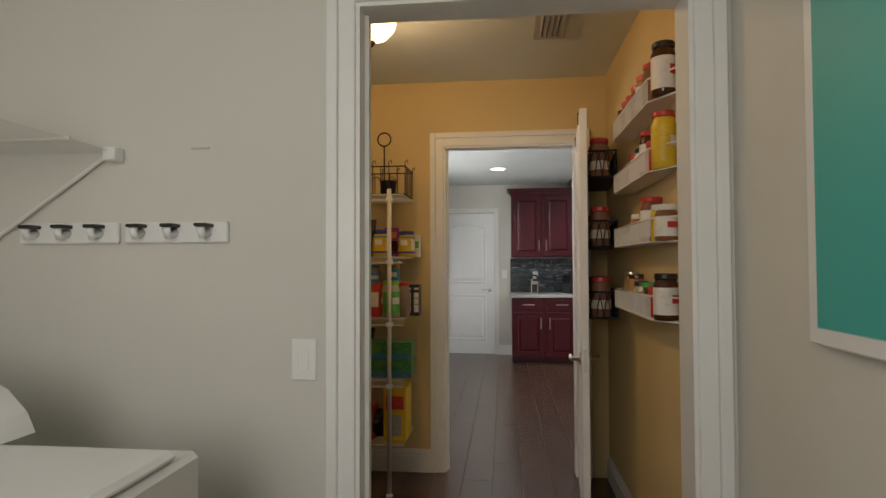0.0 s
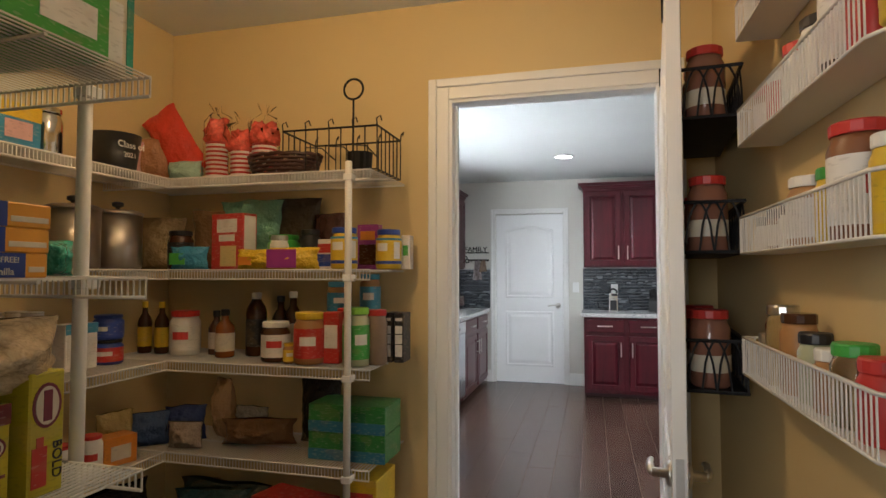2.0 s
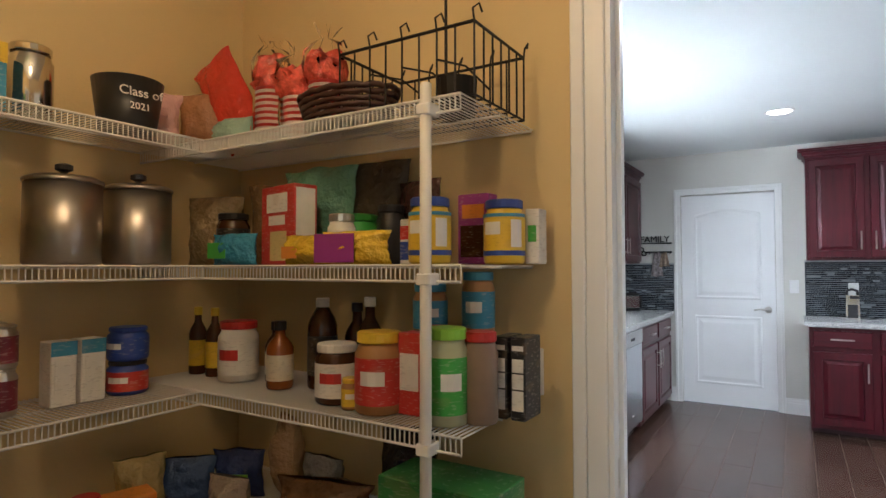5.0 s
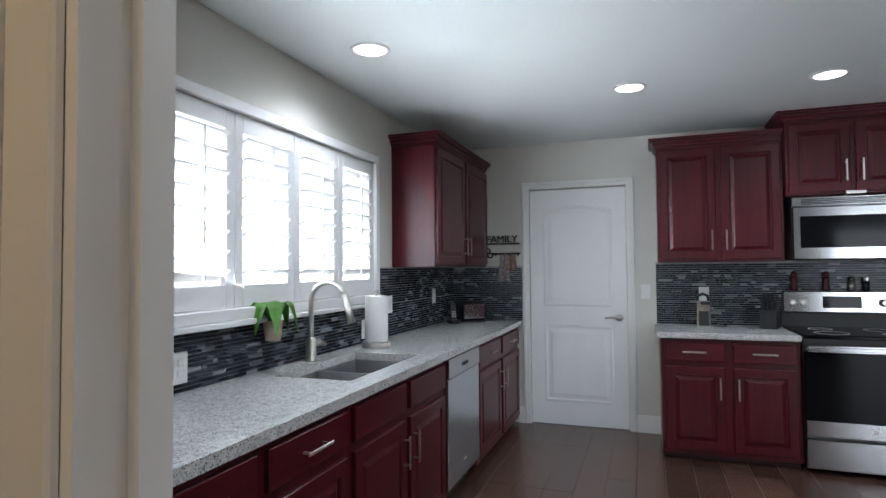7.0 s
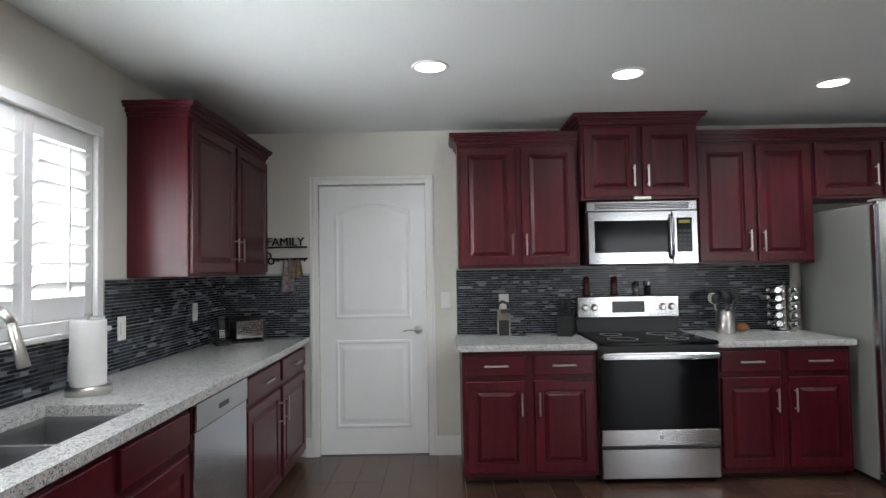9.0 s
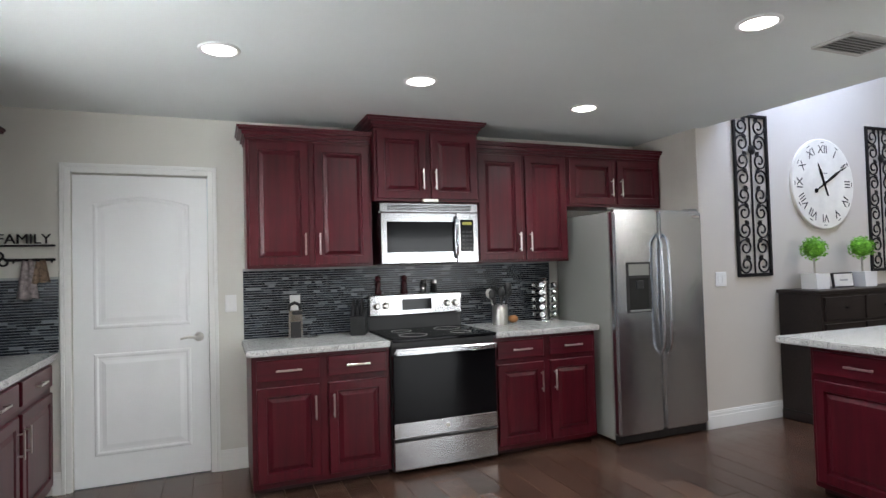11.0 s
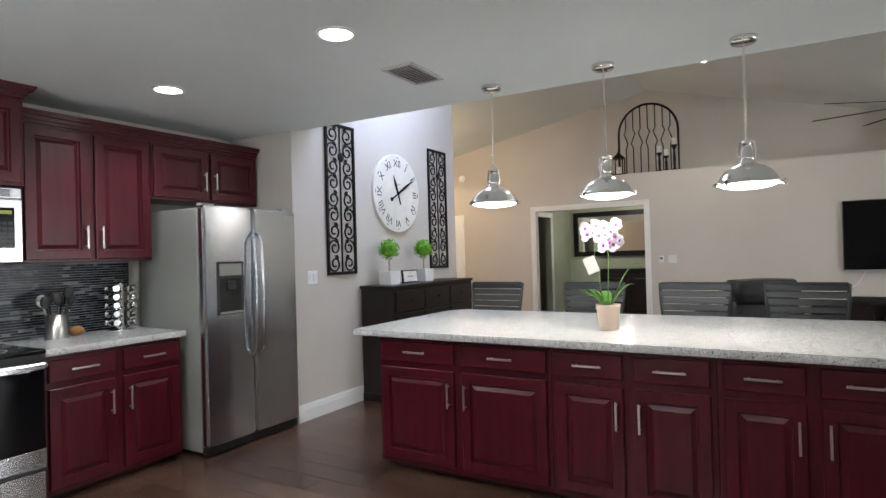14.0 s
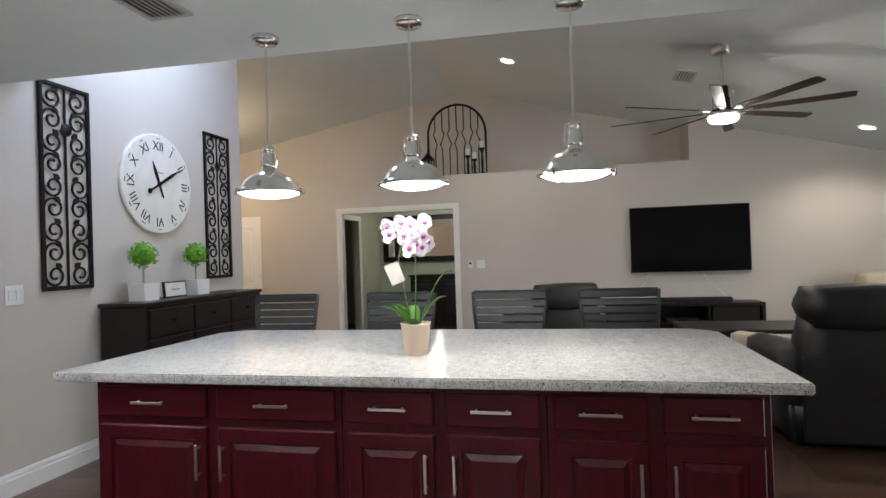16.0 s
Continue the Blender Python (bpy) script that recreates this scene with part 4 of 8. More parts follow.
def printed(base):
    """The same colour with small blocks and lines of illegible print."""
    if base.name not in INKS and base.name in COLOURS:
        m = base.copy()
        m.name = base.name + "_packaging"
        nt, b = m.node_tree, m.node_tree.nodes["Principled BSDF"]
        old = b.inputs["Base Color"].links[0].from_socket
        first = [n for n in nt.nodes if n.bl_idname == "ShaderNodeValToRGB"][0].color_ramp.elements[0].color
        light = first[0] * 0.3 + first[1] * 0.6 + first[2] * 0.1 > 0.3
        info = nt.nodes.new("ShaderNodeObjectInfo")
        co, sh = nt.nodes.new("ShaderNodeTexCoord"), nt.nodes.new("ShaderNodeVectorMath")
        nt.links.new(co.outputs["Object"], sh.inputs[0])
        nt.links.new(info.outputs["Random"], sh.inputs[1])
        col = old
        for stretch, cut, ink, k in (((14, 14, 24), 0.6, (0.45, 0.3, 0.2) if light else (0.4, 0.26, 0.12), 0.15), ((60, 60, 230), 0.6, DEEP if light else PALE, 0.16)):
            mp = nt.nodes.new("ShaderNodeMapping")
            mp.inputs["Scale"].default_value = stretch
            nt.links.new(sh.outputs[0], mp.inputs["Vector"])
            mask = ramp(nt, noise_of(nt, mp.outputs["Vector"], 1.0, 1.0, 0.4), [(cut, (0, 0, 0)), (cut + 0.06, (k, k, k))])
            mx = nt.nodes.new("ShaderNodeMix")
            mx.data_type = "RGBA"
            nt.links.new(mask, mx.inputs[0])
            nt.links.new(col, mx.inputs[6])
            mx.inputs[7].default_value = (*ink, 1)
            col = mx.outputs[2]
        nt.links.new(col, b.inputs["Base Color"])
        INKS[base.name] = m
    return INKS.get(base.name, base)


FOILS = {}


def crinkled(base):
    """The same colour as thin, creased plastic film."""
    if base.name not in FOILS:
        m = base.copy()
        m.name = base.name + "_film"
        nt, b = m.node_tree, m.node_tree.nodes["Principled BSDF"]
        rough = b.inputs["Roughness"]
        for link in list(rough.links):
            nt.links.remove(link)
        rough.default_value = 0.2
        bump_to(nt, b, noise_of(nt, mapped(nt, 1.0), 26, 3, 0.6), 0.9, 0.02)
        FOILS[base.name] = m
    return FOILS[base.name]


def lettering(text, size, material, parent, m, name="lettering", label="printed lettering", depth=0.0008):
    cu = bpy.data.curves.new("letters", "FONT")
    cu.body, cu.size, cu.align_x, cu.align_y, cu.extrude = text, size, "CENTER", "CENTER", depth
    tmp = bpy.data.objects.new("letters", cu)
    scene.collection.objects.link(tmp)
    me = bpy.data.meshes.new_from_object(tmp.evaluated_get(bpy.context.evaluated_depsgraph_get()))
    bpy.data.objects.remove(tmp)
    me.materials.clear()
    me.materials.append(material)
    ob = new(name, me)
    ob.parent, ob.matrix_basis = parent, m
    ob["label"] = label
    return ob


def jar(name, x, y, z, r, h, body, lid, label, category="jar", band=None, lid_h=0.02, n=18, marks=True, waist=1.0, group=""):
    t = thing(name, pose(x, y, z, 0, 0, random.uniform(0, 40)), label, category, group)
    b = h - lid_h
    part("body", rings([(r * 0.9, 0), (r, 0.006), (r, b * 0.45), (r * waist, b * 0.5), (r, b * 0.55), (r, b * 0.86), (r * 0.86, b * 0.95), (r * 0.84, b)], n), body, t, "", None, True)
    part("lid", rings([(r * 0.9, b + 0.0005), (r * 0.92, b + 0.003), (r * 0.92, h - 0.003), (r * 0.85, h)], n), lid, t, "", None, False)
    if band:
        part("wrapper", rings([(r * 1.012, b * 0.14), (r * 1.012, b * 0.8)], n, None, False), printed(band), t, "printed wrapper", None, True)
        if marks:
            bm = bmesh.new()
            for i in range(n):
                a, c = 2 * math.pi * i / n, 2 * math.pi * (i + 1) / n
                if 12 <= i * 18 // n < 15:
                    q = r * 1.02
                    vs = [bm.verts.new((q * math.cos(u), q * math.sin(u), v)) for u, v in ((a, b * 0.42), (c, b * 0.42), (c, b * 0.62), (a, b * 0.62))]
                    bm.faces.new(vs)
            part("print", bm, LABEL if band is not LABEL else RED, t, "plain printed block")
    return t


def bottle(name, x, y, z, r, h, body, cap, label, band=None, category="bottle", neck=0.35):
    t = thing(name, pose(x, y, z), label, category)
    s = h * (1 - neck)
    part("body", rings([(r * 0.92, 0), (r, 0.006), (r, s * 0.92), (r * 0.85, s * 1.03), (r * 0.4, s * 1.2), (r * 0.36, h - 0.026)], 16), body, t, "", None, True)
    part("cap", rings([(r * 0.46, h - 0.026), (r * 0.46, h - 0.002), (r * 0.4, h)], 14), cap, t)
    if band:
        part("wrapper", rings([(r * 1.015, s * 0.2), (r * 1.015, s * 0.78)], 16, None, False), printed(band), t, "paper wrapper", None, True)
    return t


def carton(name, x, y, z, w, d, h, body, label, blocks=(), rz=0, category="box", group=""):
    """A box whose front looks to -y before it is turned; blocks are (x0, z0, x1, z1, material) on the front, as fractions."""
    t = thing(name, pose(x, y, z, 0, 0, rz), label, category, group)
    part("body", box(-w / 2, -d / 2, 0, w / 2, d / 2, h, 0.0025), printed(body), t)
    for a, b, c, e, mat in blocks:
        part("print", box(-w / 2 + a * w, -d / 2 - 0.0012, b * h, -w / 2 + c * w, -d / 2 - 0.0002, e * h), printed(mat), t, "printed colour block")
    return t


def bag(name, x, y, z, w, d, h, body, label, rz=0, lean=0, seed=1, blocks=(), category="bag", puff=0.5, tilt=0):
    """A crumpled pillow bag."""
    t = thing(name, pose(x, y, z, lean, tilt, rz), label, category)
    bm = bmesh.new()
    nu, nv = 18, 16
    for side in (-1, 1):
        g = []
        for j in range(nv + 1):
            row = []
            for i in range(nu + 1):
                u, v = i / nu, j / nv
                bulge = (math.sin(math.pi * min(1, max(0, u))) ** 0.5) * (math.sin(math.pi * v * 0.93 + 0.12) ** 0.6 if 0 < v < 1 else 0.15)
                wob = noise.noise((u * 4 + seed, v * 4, side * 3 + seed)) * 0.3 + noise.noise((u * 11 + seed, v * 11, side)) * 0.22
                px = (u - 0.5) * w * (1 - 0.12 * math.sin(math.pi * v) + 0.06 * noise.noise((seed, v * 5, 0)))
                row.append(bm.verts.new((px, side * d * puff * max(0.02, bulge * (1 + wob)), h * v * (1 + 0.05 * noise.noise((u * 3, seed, 1))))))
            g.append(row)
        for j in range(nv):
            for i in range(nu):
                f = (g[j][i], g[j][i + 1], g[j + 1][i + 1], g[j + 1][i])
                bm.faces.new(f if side < 0 else f[::-1])
    zmin = min(v.co.z for v in bm.verts)
    for v in bm.verts:
        v.co.z -= zmin
    part("body", bm, crinkled(body), t, "", None, True)
    for a, b, c, e, mat in blocks:
        part("print", box(-w / 2 + a * w, -d * puff * 1.02, b * h, -w / 2 + c * w, -d * puff * 0.98, e * h), mat, t, "printed colour block")
    return t


# pantry lamp, vent, switches
lamp = thing("ceiling_lamp", pose(-0.56, 2.06, CEIL), "flush dome ceiling lamp with amber glass, lit", "ceiling lamp")
part("base", rings([(0.12, 0), (0.12, -0.03), (0.1, -0.05)], 28), tint("bronze", (0.06, 0.035, 0.02), 0.4, 0.8), lamp, "dark bronze base", None, True)
dome = part("shade", rings([(0.108, -0.051), (0.112, -0.08), (0.1, -0.125), (0.07, -0.16), (0.02, -0.178)], 28), M_LAMPW, lamp, "glowing alabaster glass bowl", None, True)
dome.visible_shadow = False
part("finial", rings([(0.014, -0.178), (0.018, -0.186), (0.008, -0.2), (0.004, -0.205)], 14), tint("bronze", (0.06, 0.035, 0.02), 0.4, 0.8), lamp, "dark bronze finial", None, True)


def vent(name, m, w, d, slats, label):
    v = thing(name, m, label, "ceiling vent")
    # Dark grey sheet behind the slats imitates the shade in the duct.
    part("backing", box(-w / 2 + 0.01, -d / 2 + 0.01, -0.004, w / 2 - 0.01, d / 2 - 0.01, -0.001), tint("duct_grey", (0.16, 0.155, 0.15), 0.7), v)
    bm = bmesh.new()
    for a in ((-w / 2, -d / 2, w / 2, -d / 2 + 0.022), (-w / 2, d / 2 - 0.022, w / 2, d / 2), (-w / 2, -d / 2 + 0.022, -w / 2 + 0.022, d / 2 - 0.022), (w / 2 - 0.022, -d / 2 + 0.022, w / 2, d / 2 - 0.022)):
        box(a[0], a[1], -0.012, a[2], a[3], -0.0005, 0, bm)
    part("frame", bm, M_GRATE, v)
    for i in range(slats):
        y = -d / 2 + 0.03 + (d - 0.06) * i / (slats - 1)
        part("slat", box(-w / 2 + 0.02, -0.009, -0.0015, w / 2 - 0.02, 0.009, 0.0015), M_GRATE, v, "", pose(0, y, -0.011, 35))
    return v


vent("ceiling_vent", pose(0.24, 2.4, CEIL, 0, 0, 90), 0.3, 0.16, 5, "dusty painted ceiling air vent in the pantry")
vent("ceiling_vent", pose(2.93, 5.49, CEIL), 0.36, 0.21, 7, "painted ceiling air vent in the kitchen")


def switch_plate(x, y, z, rz, gangs=1, label="white rocker light switch plate", outlet=False):
    s = thing("light_switch" if not outlet else "wall_outlet", pose(x, y, z, 0, 0, rz), label, "switch" if not outlet else "outlet")
    w = 0.075 + 0.046 * (gangs - 1)
    part("plate", box(-w / 2, -0.006, -0.06, w / 2, 0, 0.06, 0.003), M_WHITE, s)
    for g in range(gangs):
        gx = (g - (gangs - 1) / 2) * 0.046
        if outlet:
            for zz in (-0.022, 0.022):
                part("socket", box(gx - 0.015, -0.008, zz - 0.014, gx + 0.015, -0.0062, zz + 0.014, 0.002), M_TRIM, s)
        else:
            part("rocker", box(gx - 0.016, -0.009, -0.033, gx + 0.016, -0.0062, 0.033, 0.003), M_TRIM, s)
    return s


switch_plate(-0.57, 3.199, 1.06, 0)
switch_plate(-0.57, 1.259, 1.012, 0)
switch_plate(0.003, YN - 0.001, 1.15, 0)
switch_plate(3.77, 7.149, 1.2, 0, 2, "white double rocker switch plate")
switch_plate(EAST - 0.001, 5.13, 1.2, -90, 2, "white double switch plate on the living room wall")
thermo = thing("wall_sensor", pose(EAST - 0.001, 5.29, 1.2, 0, 0, -90), "small white wall control beside the switches", "wall control")
part("case", box(-0.035, -0.02, -0.05, 0.035, 0, 0.05, 0.006), M_WHITE, thermo)
part("screen", box(-0.02, -0.0215, 0.0, 0.02, -0.0202, 0.03), M_BLACK, thermo)
stk = solid("strike_plate", box(-0.369, 3.23, 0.79, -0.3545, 3.27, 0.86), M_NICKEL, "nickel strike plate on the door jamb", "strike plate")


# wire shelving: depth runs along local -y from the wall, width along x
def wire_shelf(m, w, d, label, posts=(), step=0.0127):
    s = thing("wire_shelf", m, label, "wire shelf", "wire shelves of the pantry")
    bm = bmesh.new()
    n = int(w / step)
    for i in range(n + 1):
        x = w * i / n
        box(x - 0.0013, -d, -0.0013, x + 0.0013, 0, 0.0013, 0, bm)
        box(x - 0.0013, -d - 0.0013, -0.032, x + 0.0013, -d + 0.0013, -0.0013, 0, bm)
    part("wire_grid", bm, M_WIRE, s, "close white wires")
    for y, z in ((-d, 0.0), (-d, -0.034), (-d / 2, -0.004), (-0.006, -0.004)):
        part("rail", rod((0, y, z), (w, y, z), 0.0033), M_WIRE, s)
    return s


LEVELS = (1.69, 1.335, 0.985, 0.64, 0.28)
for z in LEVELS:
    wire_shelf(pose(-1.71, 3.196, z - 0.004), 1.15, 0.376, "white wire pantry shelf fixed to the back wall")
    wire_shelf(pose(-1.706, 1.8, z - 0.004, 0, 0, 90), 1.02, 0.31, "white wire pantry shelf fixed to the side wall")
    wire_shelf(pose(-0.56, 1.384, z - 0.004 - (0.02 if z > 1.3 else 0), 0, 0, 180), 1.146, 0.4, "white wire pantry shelf beside the laundry doorway")


def shelf_post(x, y, top):
    p = thing("shelf_post", pose(x, y, 0), "white upright pole holding wire shelves", "shelf post", "shelf poles")
    part("pole", rings([(0.0125, 0), (0.0125, top - 0.003), (0.01, top)], 14), M_WIRE, p, "", None, True)
    part("foot", rings([(0.02, 0), (0.02, 0.01), (0.013, 0.016)], 14), M_WHITE, p)
    for z in LEVELS[:4]:
        if z < top:
            part("clip", box(-0.017, -0.014, z - 0.045, 0.017, 0.03, z - 0.02, 0.003), M_WHITE, p, "white plastic clip")
    return p


shelf_post(-0.635, 2.803, 1.715)
shelf_post(-0.72, 1.802, 1.7)

# goods on the back shelves
S1, S2, S3, S4, S5 = LEVELS
WRAP = glass("clear_wrap", (1.0, 0.95, 0.92), 0.06, 1.06)
bag("gift_bag", -1.42, 3.0, S1 + 0.035, 0.17, 0.09, 0.34, tint("scarlet_film", (0.62, 0.045, 0.025), 0.16), "glossy red bag leaning against the pantry wall", 12, -6, 3, (), "bag", 0.5, -34)
bag("clear_bag", -1.6, 2.98, S1, 0.2, 0.12, 0.2, tint("amber_film", (0.42, 0.2, 0.1), 0.12), "crumpled clear bag of plates in the corner", 35, 0, 4, (), "bag", 0.5)
for i, (x, n, c) in enumerate(((-1.29, 18, RED), (-1.175, 13, RED), (-1.075, 16, RED))):
    t = thing("paper_cups", pose(x, 2.97, S1), "stack of red striped paper cups in clear wrap", "cups", "stacks of paper cups")
    for k in range(n):
        part("cup", rings([(0.042, 0.009 * k), (0.045, 0.009 * k + 0.007), (0.047, 0.009 * k + 0.0073), (0.046, 0.009 * k + 0.0087)], 16), c if k % 2 else LABEL, t)
    top = 0.009 * n
    bm = rings([(0.046, top), (0.048, top + 0.01), (0.05, top + 0.03), (0.047, top + 0.05), (0.043, top + 0.07), (0.036, top + 0.085), (0.028, top + 0.088)], 28)
    for v in bm.verts:
        if v.co.z > top + 0.005:
            v.co += Vector((noise.noise(v.co * 45 + Vector((i * 3, 0, 0))), noise.noise(v.co * 45 + Vector((0, i * 5, 9))), noise.noise(v.co * 38 + Vector((7, 0, i))))) * 0.026
    part("sleeve", bm, crinkled(paint("red_sleeve", (0.62, 0.1, 0.07), 0.3, var=0.45, scale=40)), t, "crumpled red and pale printed sleeve", None, True)
    bm = rings([(0.053, 0.002), (0.056, top * 0.5), (0.058, top), (0.06, top + 0.04), (0.056, top + 0.08), (0.044, top + 0.105), (0.02, top + 0.125), (0.034, top + 0.16)], 32, None, False)
    for v in bm.verts:
        k = 1.0 if v.co.z > top else 0.35
        v.co += Vector((noise.noise(v.co * 34 + Vector((i, 0, 0))), noise.noise(v.co * 34 + Vector((0, i, 9))), 0)) * 0.024 * k
        v.co += Vector((noise.noise(v.co * 80), noise.noise(v.co * 80 + Vector((5, i, 0))), 0)) * 0.012 * k
    film = part("wrap", bm, WRAP, t, "crumpled clear wrap", None, True)
    film.visible_shadow = False
bag("pale_bag", -1.43, 2.95, S1, 0.16, 0.12, 0.09, tint("mint_bag", (0.35, 0.5, 0.4), 0.3), "small pale green snack bag", 0, 0, 5)
wb = thing("woven_basket", pose(-0.96, 2.93, S1), "dark brown woven oval basket", "basket")
bm = bmesh.new()
for k in range(6):
    f = 0.82 + 0.035 * k
    ring = [(0.15 * f * math.cos(a), 0.09 * f * math.sin(a), 0.008 + k * 0.014 + 0.003 * math.sin(a * 14 + k * math.pi)) for a in [2 * math.pi * q / 40 for q in range(41)]]
    tube(ring, 0.008, bm, 6)
part("weave", bm, tint("dark_wicker", (0.045, 0.016, 0.012), 0.5), wb, "", None, True)
part("bottom", plate([(0.12 * math.cos(2 * math.pi * q / 20), 0.072 * math.sin(2 * math.pi * q / 20)) for q in range(20)], 0, 0.008), tint("dark_wicker", (0.045, 0.016, 0.012), 0.5), wb)


def wire_caddy(x, y, z):
    c = thing("wire_caddy", pose(x, y, z), "black wrought wire caddy with a ring handle", "wire caddy")
    bm = bmesh.new()
    W, D, H = 0.19, 0.13, 0.165
    for zz, r in ((0.006, 0.003), (H, 0.004)):
        tube([(-W, -D, zz), (W, -D, zz), (W, D, zz), (-W, D, zz), (-W, -D, zz)], r, bm, 6)
    part("frame", bm, M_IRON, c)
    runs = []
    for i in range(9):
        x0 = -W + 2 * W * i / 8
        for s in (-1, 1):
            hook = [(x0, s * D, 0.006), (x0, s * D, H), (x0, s * D * 1.05, H + 0.025), (x0 + 0.012, s * D, H + 0.035), (x0 + 0.014, s * D * 0.92, H + 0.018)]
            runs.append(hook if i % 2 == 0 else hook[:2])
    for i in range(1, 6):
        y0 = -D + 2 * D * i / 6
        for s in (-1, 1):
            runs.append([(s * W, y0, 0.006), (s * W, y0, H)])
        runs.append([(-W, y0, 0.006), (W, y0, 0.006)])
    for i in range(3):
        runs.append([(-W + 0.095 * (i + 1), -D, 0.01), (-W + 0.095 * (i + 1), -D, H)])
        runs.append([(-W + 0.095 * (i + 1), -D, H * 0.6), (-W + 0.095 * (i + 1), 0, H * 0.75), (-W + 0.095 * (i + 1), D, H * 0.6)])
    for run in runs:
        part("wire", tube(run, 0.0026, None, 5), M_IRON, c)
    part("stem", rod((0.04, 0, 0.006), (0.04, 0, 0.31), 0.004, None, 8), M_IRON, c)
    ring = [(0.04 + 0.04 * math.sin(a), 0, 0.35 - 0.04 * math.cos(a)) for a in [2 * math.pi * q / 24 for q in range(25)]]
    part("ring_handle", tube(ring, 0.0045, None, 8), M_IRON, c, "", None, True)
    part("mesh_cup", rings([(0.045, 0.01), (0.05, 0.1), (0.047, 0.1), (0.042, 0.014)], 16, None, False), M_IRON, c, "black mesh cup", pose(0.06, 0.02, 0))
    return c


wire_caddy(-0.745, 3.0, S1)
# second shelf
for i, y in enumerate((2.52, 2.71)):
    t = thing("stock_pot", pose(-1.53, y, S2), "polished steel lidded canister with a dark knob", "canister", "steel canisters")
    part("body", rings([(0.08, 0), (0.085, 0.006), (0.085, 0.2)], 28), tint("dull_steel", (0.42, 0.38, 0.34), 0.34, 1.0), t, "", None, True)
    part("lid", rings([(0.088, 0.201), (0.088, 0.21), (0.07, 0.218), (0.02, 0.222)], 28), tint("dull_steel", (0.42, 0.38, 0.34), 0.34, 1.0), t, "", None, True)
    part("knob", rings([(0.008, 0.222), (0.008, 0.23), (0.02, 0.236), (0.02, 0.248), (0.01, 0.252)], 14), M_BLACK, t, "black knob")
jar("cocoa_tub", -1.47, 2.98, S2, 0.05, 0.16, BROWN, BLACKP, "dark brown cocoa tub with white print", "tub", BLACKP)
bag("twist_bag", -1.58, 3.0, S2, 0.2, 0.14, 0.22, tint("tan_bag", (0.3, 0.22, 0.12), 0.35), "half-empty tan bag tied at the top", 20, 0, 8)
bag("candy_bag", -1.36, 2.9, S2, 0.16, 0.08, 0.09, SKYP, "blue and green candy bag lying flat", 10, 0, 9, ((0.1, 0.2, 0.5, 0.7, GREENP),))
cake = carton("cake_flour_box", -1.195, 2.95, S2, 0.17, 0.075, 0.22, RED, "red and white cake flour box", ((0.18, 0.66, 0.82, 0.9, LABEL), (0.25, 0.5, 0.75, 0.62, LABEL), (0.3, 0.05, 0.8, 0.42, tint("cake_yellow", (0.62, 0.52, 0.22)))), -12)
part("side_print", box(0.0852, -0.03, 0.01, 0.0862, 0.03, 0.21), LABEL, cake, "white printed side")
bag("flour_bag", -1.2, 3.08, S2, 0.3, 0.12, 0.29, tint("mint_sack", (0.16, 0.36, 0.25), 0.35), "large pale green crumpled bag", 0, 0, 12)
jar("green_tub", -1.03, 3.05, S2, 0.065, 0.14, GREENP, GREENP, "bright green plastic tub", "tub")
jar("spread_can", -0.98, 2.93, S2, 0.036, 0.13, LABEL, M_NICKEL, "white and red food can", "can", LABEL)
jar("dark_can", -0.91, 3.05, S2, 0.04, 0.16, BLACKP, BLACKP, "black round metal food tin", "can")
carton("mix_box", -0.86, 3.06, S2, 0.11, 0.04, 0.12, LABEL, "small blue and white baking mix box", ((0.1, 0.55, 0.9, 0.85, RED), (0.1, 0.1, 0.9, 0.5, BLUE)))
bag("dark_bag", -1.05, 3.13, S2, 0.3, 0.1, 0.3, tint("mixed_bag", (0.06, 0.045, 0.03), 0.3), "dark crumpled snack bag behind boxes", 0, 0, 31)
bag("chip_bag", -1.03, 2.87, S2, 0.2, 0.09, 0.075, YELLOW, "yellow chip bag lying on its side", -6, 0, 14, ((0.2, 0.2, 0.5, 0.6, ORANGE),))
bag("chip_bag", -0.88, 2.87, S2, 0.2, 0.09, 0.08, YELLOW, "yellow and purple chip bag lying on its side", 6, 0, 17, ((0.05, 0.05, 0.62, 0.9, PURPLE),))
for x, y in ((-0.71, 2.935), (-0.582, 3.07)):
    TUB = jar("starch_tub", x, y, S2, 0.05, 0.155, YELLOW, BLUE, "yellow starch tub with a blue lid", "tub", YELLOW, 0.022, 24, False, 1.0, "starch tubs")
    for lo, hi, mat in ((0.02, 0.032, BLUE), (0.112, 0.12, SKYP)):
        part("band", rings([(0.0512, lo), (0.0512, hi)], 24, None, False), mat, TUB, "printed band", None, True)
    bm = bmesh.new()
    for q in range(5):
        u, v = -2.5 + q * 0.18, -2.5 + (q + 1) * 0.18
        bm.faces.new([bm.verts.new((0.0515 * math.cos(w), 0.0515 * math.sin(w), z)) for w, z in ((u, 0.07), (v, 0.07), (v, 0.1), (u, 0.1))])
    part("print", bm, LABEL, TUB, "white printed oval block")
    bm = bmesh.new()
    for q in range(3):
        u, v = -1.1 + q * 0.2, -1.1 + (q + 1) * 0.2
        bm.faces.new([bm.verts.new((0.0515 * math.cos(w), 0.0515 * math.sin(w), z)) for w, z in ((u, 0.04), (v, 0.04), (v, 0.105), (u, 0.105))])
    part("facts_panel", bm, LABEL, TUB, "white facts panel")
